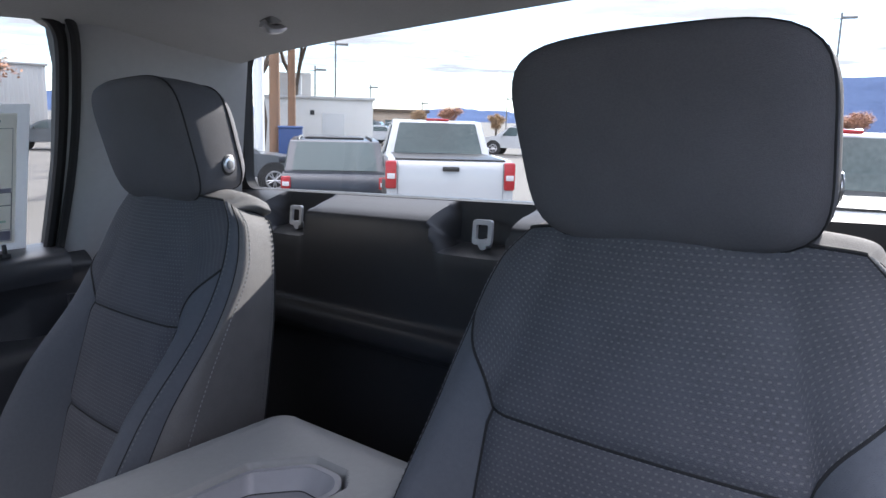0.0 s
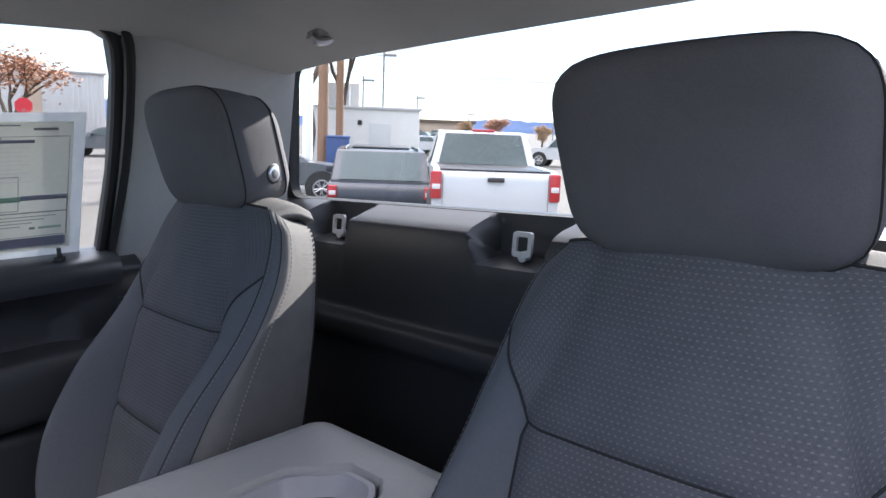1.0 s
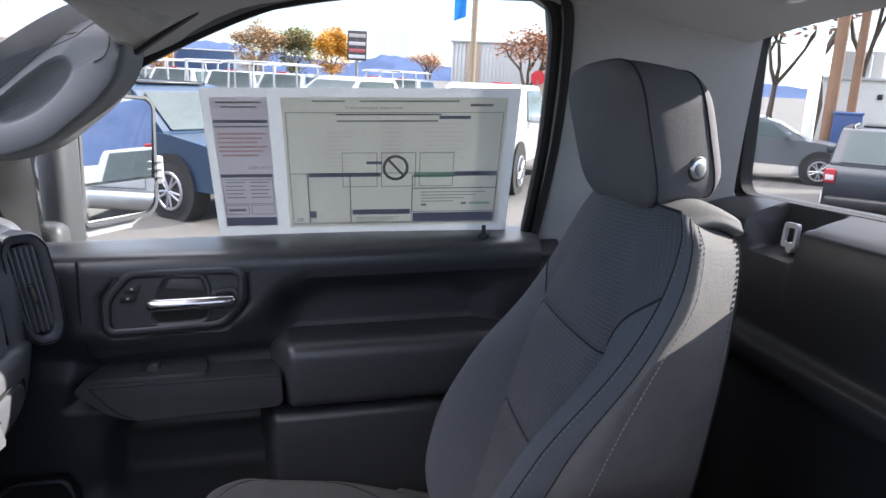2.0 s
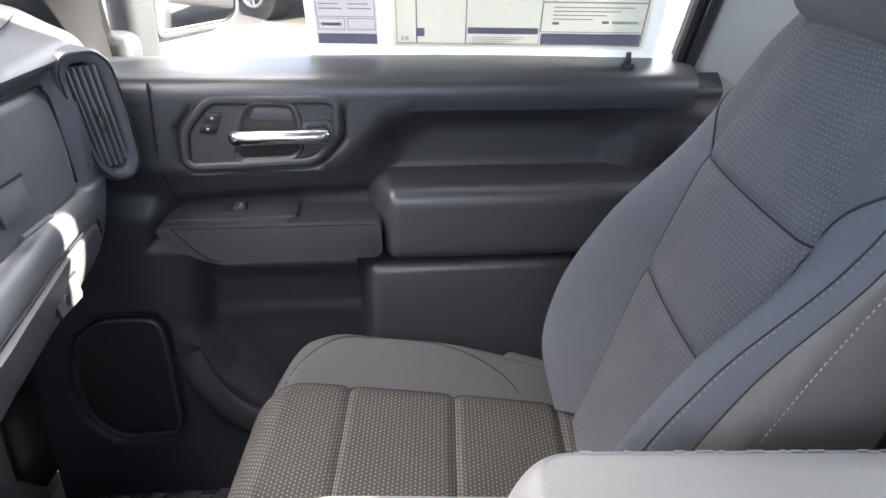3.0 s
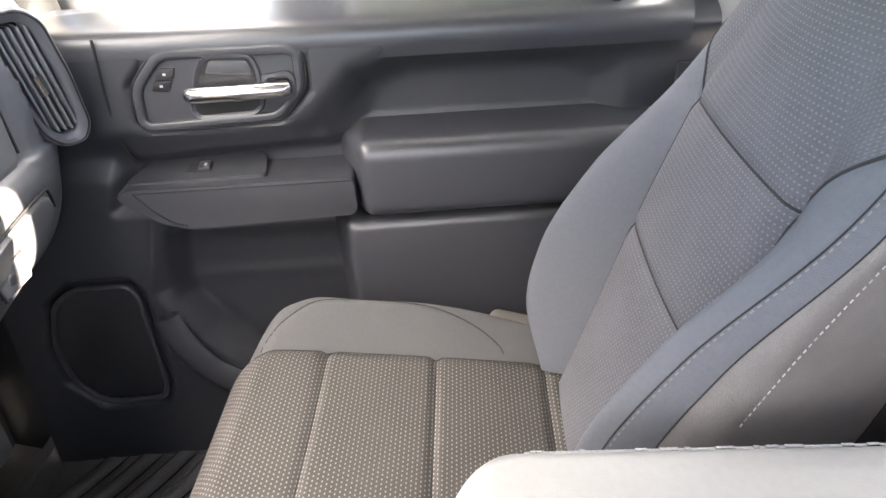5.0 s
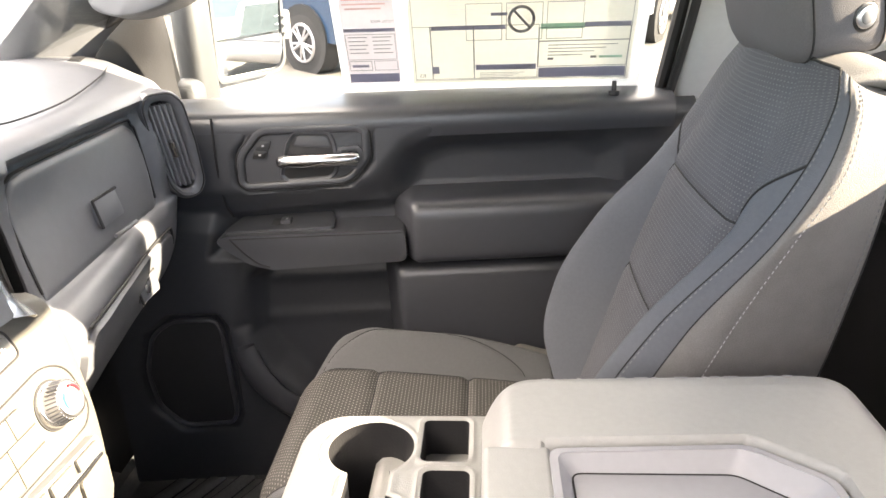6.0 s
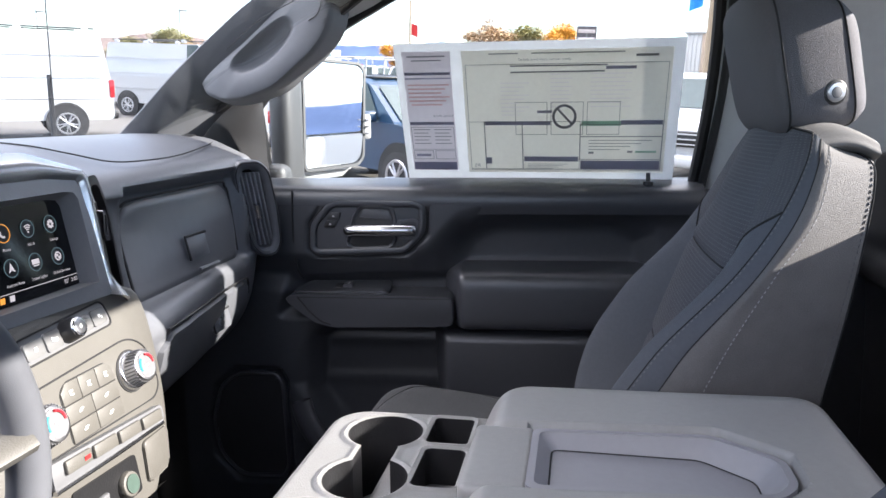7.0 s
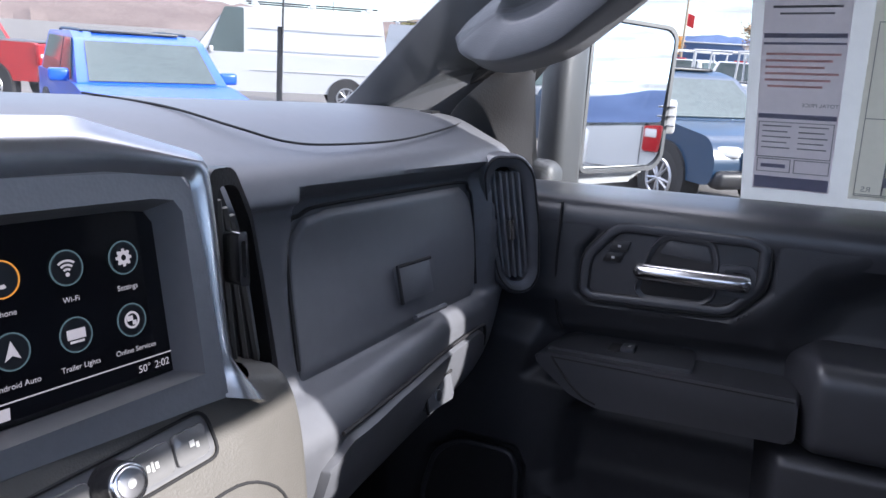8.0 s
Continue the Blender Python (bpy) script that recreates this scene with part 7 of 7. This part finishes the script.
def build_tree(name, place, h, spread, leaf, label, dense=1.0, seed=1, trunk_r=0.16):
    """A trunk with forking limbs and small leaves hung about their ends."""
    rnd = random.Random(seed)
    tr = thing(name, (0, 0, 0), label, "tree", "trees round the lot", place=place)
    tips, limbs = [], []

    def grow(p, d, length, r, depth):
        q = p + d * length * 0.5 + Vector((rnd.uniform(-1, 1), rnd.uniform(-1, 1), 0)) * length * 0.06
        e = p + d * length
        limbs.append(([p, q, e], [r, r * 0.85, r * 0.65]))
        if depth == 0:
            tips.append(e)
            return
        if depth <= 2:
            tips.append(e)
        for k in range(3 if depth > 1 else 3):
            a = rnd.uniform(0, 2 * math.pi)
            lean = rnd.uniform(0.35, 0.8)
            nd = (d + Vector((math.cos(a), math.sin(a), 0.15)) * lean * spread).normalized()
            grow(e, nd, length * rnd.uniform(0.6, 0.82), r * 0.6, depth - 1)
    grow(Vector((0, 0, 0)), Vector((0, 0, 1)), h * 0.32, trunk_r, 4)
    bms = [tube(pts, rs, 6) for pts, rs in limbs]
    part("trunk", joined(*bms), BARK, tr, "bare brown trunk and limbs")
    bm = bmesh.new()
    count = int(26 * dense)
    size = h * 0.022
    for tip in tips:
        for k in range(count):
            c = tip + Vector((rnd.gauss(0, 1), rnd.gauss(0, 1), rnd.gauss(0, 0.8))) * h * 0.055
            a, e2 = rnd.uniform(0, 6.28), rnd.uniform(-1, 1)
            ux = Vector((math.cos(a), math.sin(a), e2 * 0.6)).normalized() * size * rnd.uniform(0.6, 1.3)
            uy = ux.cross(Vector((rnd.uniform(-1, 1), rnd.uniform(-1, 1), 1))).normalized() * size * 0.6
            bm.faces.new([bm.verts.new(c + q) for q in (-ux, uy * 0.8, ux, -uy * 0.8)])
    if dense >= 1.0:                                        # a full crown: clumps through an uneven egg shape
        for k in range(70):
            d = Vector((rnd.gauss(0, 1), rnd.gauss(0, 1), rnd.gauss(0, 1))).normalized() * rnd.uniform(0.3, 1.0) ** 0.5
            taper = 1.0 - 0.45 * max(0.0, d.z)
            hub = Vector((d.x * spread * taper * h * 0.26, d.y * spread * taper * h * 0.26, h * (0.60 + 0.36 * d.z)))
            for j in range(45):
                c = hub + Vector((rnd.gauss(0, 1), rnd.gauss(0, 1), rnd.gauss(0, 0.8))) * h * 0.045
                a = rnd.uniform(0, 6.28)
                ux = Vector((math.cos(a), math.sin(a), rnd.uniform(-0.6, 0.6))).normalized() * size * rnd.uniform(0.6, 1.3)
                uy = ux.cross(Vector((rnd.uniform(-1, 1), rnd.uniform(-1, 1), 1))).normalized() * size * 0.6
                bm.faces.new([bm.verts.new(c + q) for q in (-ux, uy * 0.8, ux, -uy * 0.8)])
    part("leaves", bm, leaf, tr, kind="stuff", smooth=False)
    return tr


def leaf_mat(name, colour):
    m = material(name, colour, 0.7, vary=0.35, scale=1.5)
    return m


def build_mountains():
    """Far ridges standing on the horizon."""
    def ridge(name, d, heights, mat, label):
        pts = []
        for i in range(len(heights) - 1):
            (a0, h0), (a1, h1) = heights[i], heights[i + 1]
            for k in range(12):
                t = k / 12
                s = t * t * (3 - 2 * t)
                a = lerp(a0, a1, t)
                pts.append((a, lerp(h0, h1, s) + 0.22 * noise.noise(Vector((a * 0.45, d * 0.01, 0))) + 0.10 * noise.noise(Vector((a * 1.6, d * 0.01, 3)))))
        n = len(pts) - 1
        def f(u, v):
            a, h = pts[round(u * n)]
            r = d + 500 * v + 60 * noise.noise(Vector((a * 0.8, v * 3, 5)))
            z = d * math.tan(radians(max(0.02, h))) * (v ** 0.8) * (1 + 0.12 * noise.noise(Vector((a * 1.2, v * 4, 9)))) + 1.0 * (v > 0) - 2
            return Vector((-r * math.sin(radians(a)), r * math.cos(radians(a)), z))
        solid(name, (0, 0, 0), sheet(f, n, 10), mat, label, "mountains", kind="structure", place=Matrix())
    # the far ridge's haze is mixed into its blue base colour
    blue = material("haze_tinted_hill", (0.075, 0.105, 0.185), 1.0, vary=0.25, scale=0.004, spec=0.0)
    brown = material("dry_hill", (0.16, 0.13, 0.12), 1.0, vary=0.3, scale=0.006, spec=0.0)
    ridge("backdrop_ridge", 1900, [(-60, 3.0), (-20, 4.0), (5, 5.5), (16, 4.6), (26, 2.6), (36, 0.9), (42, 1.25), (47, 0.9), (54, 0.7), (62, 1.2), (72, 1.6), (80, 1.0), (84, 1.5), (87, 2.1), (91, 1.2), (96, 1.9), (100, 2.5), (106, 2.0), (112, 1.6)], blue, "far mountain ridge tinted blue for haze")
    ridge("backdrop_hill", 1500, [(108, 1.2), (114, 2.0), (121, 2.5), (126, 2.0), (132, 2.5), (140, 3.0), (152, 3.4), (170, 3.0)], brown, "dry brown hillside")


def build_buildings():
    white = material("stucco", (0.62, 0.61, 0.58), 0.85, vary=0.06, scale=0.5, bump=0.4, bump_scale=30)
    metal = material("ribbed_metal", (0.50, 0.50, 0.49), 0.5, 0.2, vary=0.08, scale=0.4)
    tan = material("tan_wall", (0.38, 0.30, 0.23), 0.85, vary=0.1, scale=0.4)
    # white hut behind
    hut = thing("white_building", (0, 0, 0), "low white stucco building beside the lot", "building", place=out_at(52.0, 33, 0, 52))
    part("wall", rbox((0.3, 2.2, 1.35), (4.6, 5.0, 2.7), 0.03), white, hut)
    part("roof", rbox((0.3, 2.2, 2.74), (4.8, 5.2, 0.12), 0.02), metal, hut)
    part("door", rbox((0.9, -0.31, 1.05), (0.95, 0.06, 2.05), 0.01), metal, hut, "pale steel door")
    part("vent_pipe", cyl((-0.6, 1.0, 2.75), (-0.6, 1.0, 3.7), 0.12, n=12), metal, hut)
    part("upper_block", rbox((-1.0, 3.4, 3.3), (1.8, 2.2, 1.2), 0.03), white, hut)
    part("wall_lamp", rbox((0.0, -0.33, 2.1), (0.18, 0.08, 0.2), 0.02), BLACK, hut)
    # ribbed metal shed
    shed = thing("metal_building", (0, 0, 0), "pale ribbed metal warehouse beyond the cars", "building", place=out_at(76.2, 48, 0, 76))
    part("wall", rbox((0, 5, 2.2), (10.0, 8, 4.4), 0.02), metal, shed)
    for i in range(40):
        part("rib", rbox((-4.9 + 0.25 * i, 0.97, 2.2), (0.06, 0.08, 4.3), 0.01), metal, shed)
    part("roof", rbox((0, 5, 4.45), (10.3, 8.3, 0.12), 0.02), metal, shed)
    for x in (-3.6, 1.2):
        part("panel_strip", rbox((x, 0.93, 2.2), (0.9, 0.06, 4.3), 0.01), tan, shed, "tan wall strip")
    # navy block and pale wing
    blk = thing("blue_building", (0, 0, 0), "dark blue commercial building with a pale wing", "building", place=out_at(100.4, 110, 0, 100))
    part("wall", rbox((-0.6, 3, 2.1), (9.0, 6, 4.6), 0.05), material("blue_wall", (0.03, 0.06, 0.13), 0.7, vary=0.1), blk)
    part("wing", rbox((5.6, 3, 2.2), (3.4, 6, 4.8), 0.05), material("pale_wall", (0.35, 0.40, 0.44), 0.7, vary=0.1), blk)
    part("roof", rbox((-0.6, 3, 4.45), (9.2, 6.2, 0.15), 0.02), white, blk)
    # long tan block behind
    tanb = thing("tan_building", (0, 0, 0), "long low tan building in the distance", "building", place=out_at(47.6, 90, 0, 47))
    part("wall", rbox((0, 4, 1.4), (11, 8, 2.8), 0.05), tan, tanb)
    part("roof", rbox((0, 4, 2.9), (11.6, 8.6, 0.35), 0.05), BARK, tanb)
    for i in range(4):
        part("window", rbox((-4 + 2.6 * i, -0.02, 1.3), (1.4, 0.06, 1.0), 0.01), CAR_GLASS, tanb)


def build_street_things():
    pole_white = material("pole_white", (0.75, 0.75, 0.74), 0.5, vary=0.05)
    wood = material("pole_wood", (0.22, 0.13, 0.08), 0.85, vary=0.25, scale=2)
    tanwood = material("pole_tan", (0.30, 0.24, 0.17), 0.85, vary=0.2, scale=2)
    steel = material("lamp_steel", (0.22, 0.22, 0.22), 0.5, 0.5, vary=0.08)
    build_pole("white_post", out_at(55.3, 21.0), 9.0, 0.15, pole_white, "thick white steel post", "post")
    build_pole("utility_pole", out_at(54.6, 28.2), 10, 0.21, wood, "brown wooden utility pole", "utility pole", 1.2)
    build_pole("utility_pole", out_at(53.4, 29.5), 10, 0.16, wood, "brown wooden utility pole", "utility pole", 1.2)
    build_pole("flag_pole", out_at(80.3, 40), 9.0, 0.18, tanwood, "tan wooden pole with a blue flag", "pole")
    flag = thing("blue_flag", (0, 0, 0), "bright blue cloth flag on a pole", "flag", place=out_at(80.75, 39.8, 5.2))
    part("cloth", thick(sheet(lambda u, v: Vector((-0.15 - 0.62 * u, 0.06 * math.sin(6 * u + 2 * v), 1.2 * v - 0.25 * u)), 10, 8), 0.01), material("flag_blue", (0.02, 0.22, 0.62), 0.8, vary=0.1), flag)
    for az, d, h in ((50.6, 45, 6.4), (52.2, 50, 5.2), (48.3, 70, 5.0), (38.0, 80, 4.6), (15.2, 45, 8.0), (44.5, 95, 4.2), (128, 75, 6.0), (119, 80, 7.0), (60, 50, 9.0)):
        build_pole("lamp_post", out_at(az, d), h, 0.07, steel, "thin grey steel lamp post", "lamp post", 0.4, True)
    red = build_pole("striped_pole", out_at(102.4, 60), 7.0, 0.10, tanwood, "slim pole with a red banner", "pole")
    part("banner", thick(sheet(lambda u, v: Vector((0.1 + 0.5 * u, 0.05 * math.sin(5 * u), 4.4 + 0.9 * v - 0.2 * u)), 6, 5), 0.01), material("banner_red", (0.5, 0.03, 0.03), 0.8), red, "small red banner")
    # sign on a post
    sg = thing("road_sign", (0, 0, 0), "tall dark sign with pale plates on a post", "sign", place=out_at(89.4, 80))
    part("post", cyl((0, 0, 0), (0, 0, 6.4), 0.16, n=12), steel, sg)
    part("board", rbox((0, 0, 5.0), (2.0, 0.3, 3.0), 0.05), material("sign_dark", (0.06, 0.055, 0.06), 0.6), sg)
    for z, c in ((6.0, (0.45, 0.40, 0.38)), (5.2, (0.55, 0.5, 0.5)), (4.5, (0.4, 0.1, 0.1)), (3.9, (0.6, 0.6, 0.6))):
        part("plate", rbox((0, -0.17, z), (1.7, 0.04, 0.36), 0.01), material("sign_plate", c, 0.6), sg)
    sg = thing("office_sign", (0, 0, 0), "white office sign board on two posts", "sign", place=out_at(109.2, 42))
    for x in (-0.9, 0.9):
        part("post", cyl((x, 0, 0), (x, 0, 2.0), 0.07, n=10), steel, sg)
    part("board", rbox((0, 0, 2.2), (2.6, 0.15, 1.0), 0.03), pole_white, sg)
    for z, wd in ((2.4, 1.6), (2.1, 2.0)):
        part("letter_bar", rbox((0, -0.09, z), (wd, 0.02, 0.16), 0.005), material("sign_green", (0.05, 0.16, 0.14), 0.6), sg)
    # blue box, bollard
    bx = thing("blue_bin", (0, 0, 0), "dark blue metal collection bin by a wall", "bin", place=out_at(53.4, 27.6))
    part("box", rbox((0, 0, 0.75), (0.85, 0.8, 1.5), 0.06, 3), material("bin_blue", (0.03, 0.06, 0.17), 0.5, vary=0.1), bx)
    part("lid", rbox((0, 0, 1.52), (0.9, 0.85, 0.08), 0.02), material("bin_lid", (0.05, 0.09, 0.22), 0.5), bx)
    bo = thing("bollard", (0, 0, 0), "short yellow steel bollard", "bollard", place=out_at(51.9, 29.6))
    part("post", cyl((0, 0, 0), (0, 0, 0.85), 0.09, n=14, bevel=0.02), material("bollard_yellow", (0.55, 0.36, 0.03), 0.5, vary=0.1), bo)
    st = thing("stop_sign", (0, 0, 0), "small red road sign on a thin post", "sign", place=out_at(75.0, 30))
    part("post", cyl((0, 0, 0), (0, 0, 2.1), 0.03, n=8), steel, st)
    part("plate", slab([(0.3 * math.cos(math.pi / 8 + k * math.pi / 4), 2.2 + 0.3 * math.sin(math.pi / 8 + k * math.pi / 4)) for k in range(8)], lambda u, v, w: Vector((u, w, v)), 0.02), material("sign_red", (0.5, 0.02, 0.03), 0.5), st)


def build_lot():
    build_ground()
    build_mountains()
    build_buildings()
    build_street_things()
    # beside the passenger door
    build_vehicle("parked_suv", "suv", "navy", out_at(101.9, 11.2, 0, -39), "dark blue sport utility vehicle parked nose outward", "car")
    build_vehicle("parked_truck", "pickup", "white", out_at(77.0, 15.0, 0, 245), "white pickup truck with a chrome grille", "pickup truck")
    build_vehicle("parked_truck", "pickup", "white", out_at(88.0, 19.0, 0, 225), "white crew pickup truck on the lot", "pickup truck")
    for az, d, f in ((93.5, 25, 60), (97.5, 27, 75), (101.5, 29, 70), (105.5, 30, 80), (85, 32, 60)):
        build_vehicle("rack_truck", "pickup", "white", out_at(az, d, 0, f), "white work truck with a ladder rack", "work truck", "work trucks in a row", rack=True)
    # ahead, past the windshield
    build_vehicle("cargo_van", "van", "white", out_at(131.8, 19.8, 0, 222), "white cargo van with roof racks", "van")
    build_vehicle("bright_suv", "suv", "blue", out_at(141.6, 11.0, 0, -26), "bright blue sport utility vehicle facing the truck", "car")
    build_vehicle("red_truck", "pickup", "red", out_at(152.5, 20, 0, 200), "red pickup truck behind a fence", "pickup truck")
    build_vehicle("white_car", "sedan", "white", out_at(122.8, 33, 0, -30), "small white car on the lot", "car")
    build_vehicle("passenger_van", "van", "white", out_at(118.4, 27, 0, -10), "white passenger van with large windows", "van")
    build_vehicle("white_suv", "suv", "white", out_at(112.0, 17, 0, 60), "white sport utility vehicle beside the mirror", "car")
    # behind
    build_vehicle("white_pickup", "pickup", "white", out_at(41.0, 13.9, 0, 49), "white pickup truck seen from its tailgate", "pickup truck")
    build_vehicle("dark_suv", "suv", "black", out_at(49.0, 15.2, -0.18, 52), "dark blue-black utility vehicle seen from behind", "car")
    build_vehicle("silver_pickup", "pickup", "silver", out_at(11.5, 9.5, 0, 25), "silver pickup truck parked close behind", "pickup truck")
    build_vehicle("grey_sedan", "sedan", "grey", out_at(58.2, 19.5, 0, -32), "grey sedan parked across the lot", "car")
    build_vehicle("grey_truck", "pickup", "grey", pose(-4.6, 15.5, 0, 0, 0, 12), "grey pickup truck seen from its tailgate", "pickup truck")
    for az, d, st, c in ((47.8, 55, "sedan", "white"), (49.0, 60, "suv", "grey"), (46.3, 58, "suv", "white"), (36.5, 45, "suv", "white"), (62, 40, "sedan", "white"), (66, 42, "suv", "red"), (70, 40, "sedan", "grey"), (108, 40, "sedan", "white"), (115, 45, "suv", "white")):
        build_vehicle("far_car", st, c, out_at(az, d, 0, az + 80), "car parked far across the lot", "car", "far parked cars")
    orange, rust, green, dry = leaf_mat("leaf_orange", (0.62, 0.33, 0.04)), leaf_mat("leaf_rust", (0.42, 0.22, 0.13)), leaf_mat("leaf_green", (0.22, 0.20, 0.07)), leaf_mat("leaf_dry", (0.40, 0.27, 0.15))
    for az, d, h, sp, lf, dn, sd, lab in ((55.8, 31, 10.5, 1.0, rust, 0.9, 2, "half-bare tree with rusty leaves"), (53.2, 33, 10.0, 1.0, rust, 0.9, 3, "half-bare tree with rusty leaves"), (58.5, 34, 7.5, 1.0, rust, 0.8, 13, "half-bare tree with rusty leaves"),
                                         (76.0, 34, 5.0, 1.0, rust, 0.5, 4, "half-bare tree with rusty leaves"), (84.0, 70, 4.6, 0.9, rust, 0.6, 5, "small rusty autumn tree with thin leaves"),
                                         (91.3, 90, 7.4, 1.15, orange, 2.0, 6, "orange autumn tree with thin leaves"), (94.0, 95, 7.6, 1.1, green, 1.8, 7, "olive green autumn tree with thin leaves"), (96.8, 92, 7.8, 1.15, dry, 1.4, 8, "tan autumn tree with thin leaves"),
                                         (103.5, 95, 5.0, 0.8, orange, 1.6, 9, "orange autumn tree with thin leaves"), (119.5, 60, 4.4, 1.0, green, 2.2, 10, "green bushy tree with thin leaves"), (122.5, 62, 3.6, 1.0, green, 2.0, 11, "green bushy tree with thin leaves"),
                                         (117.3, 58, 3.6, 1.0, dry, 0.8, 12, "dry bare tree with thin leaves"), (42.3, 85, 3.6, 0.8, rust, 1.5, 14, "small rusty autumn tree with thin leaves"), (44.5, 88, 3.0, 0.9, dry, 1.5, 15, "small dry tree with thin leaves"), (38.8, 90, 3.0, 0.9, dry, 1.5, 16, "small dry tree with thin leaves"), (14.0, 70, 3.6, 1.0, rust, 1.2, 17, "small rusty autumn tree with thin leaves"), (17.0, 75, 3.2, 1.0, dry, 1.2, 18, "small dry tree with thin leaves")):
        build_tree("tree", out_at(az, d), h, sp, lf, lab, dn, sd)


build_lot()


def build_antenna():
    an = thing("antenna", (-0.80, -0.52, 1.30), "black whip antenna on the front fender", "antenna")
    part("whip", cyl((-0.80, -0.52, 1.30), (-0.797, -0.50, 2.12), 0.0022, 0.0014, 8), BLACK, an)
    part("spring_base", cyl((-0.80, -0.52, 1.30), (-0.799, -0.515, 1.762), 0.0068, 0.005, 10), BLACK, an)


build_antenna()


def build_truck_body():
    """The rest of the truck under and round the cab, so that it stands on its wheels."""
    body = thing("truck_body", (0, 0.4, -0.1), "white pickup truck body carrying the cab", "truck body", kind="structure")
    part("floor_pan", rbox((0, 0.42, 0.60), (1.76, 1.70, 0.20), 0.05, 3), WHITE_PAINT, body)
    part("hood", rbox((0, -1.10, 1.14), (1.50, 1.35, 0.22), 0.09, 4), WHITE_PAINT, body, "white hood")
    for sg in (-1, 1):
        part("fender", rbox((sg * 0.84, -1.05, 0.98), (0.22, 1.45, 0.62), 0.09, 4), WHITE_PAINT, body, "white front fender")
        part("bed_side", rbox((sg * 0.90, 2.50, 0.82), (0.14, 2.30, 0.56), 0.05, 3), WHITE_PAINT, body, "white load bed side")
        for y in (-1.05, 2.55):
            wheel = part("wheel", cyl((sg * 0.72, y, 0.27), (sg * 0.97, y, 0.27), 0.41, n=36, bevel=0.04), RUBBER, body, "black tyre")
            part("rim", cyl((sg * 0.955, y, 0.27), (sg * 0.985, y, 0.27), 0.25, 0.22, 28, 0.01), SATIN, wheel)
    part("bumper", rbox((0, -1.80, 0.62), (1.80, 0.16, 0.28), 0.05, 3), SATIN, body)
    part("grille", rbox((0, -1.76, 0.98), (1.46, 0.10, 0.40), 0.04, 3), BLACK, body)
    part("bed_floor", rbox((0, 2.50, 0.62), (1.70, 2.28, 0.10), 0.02), BLACK, body)
    part("tailgate", rbox((0, 3.62, 0.82), (1.66, 0.08, 0.54), 0.03, 3), WHITE_PAINT, body)


build_floor()
build_front_wall()
build_mat()
build_ceiling()
build_pillars()
build_rear_wall()
build_rear_window()
build_side(1, "wall_passenger")
build_side(-1, "wall_driver")
inner_window_seal()
build_door_glass()
build_windshield()
build_a_pillar()
build_door()
build_seat("bucket_seat", -0.435, "dark grey cloth passenger seat with dotted inserts")
build_seat("bucket_seat", 0.405, "dark grey cloth driver seat with dotted inserts", TRUCK @ pose(0.367, 0.068, -0.015) @ Matrix.Diagonal((1.045, 1, 1, 1)) @ pose(-0.405, 0, 0))
build_console()
build_dash()
build_wheel()
build_coat_hook()
build_tethers()
build_labels()
build_mirror()
build_truck_body()
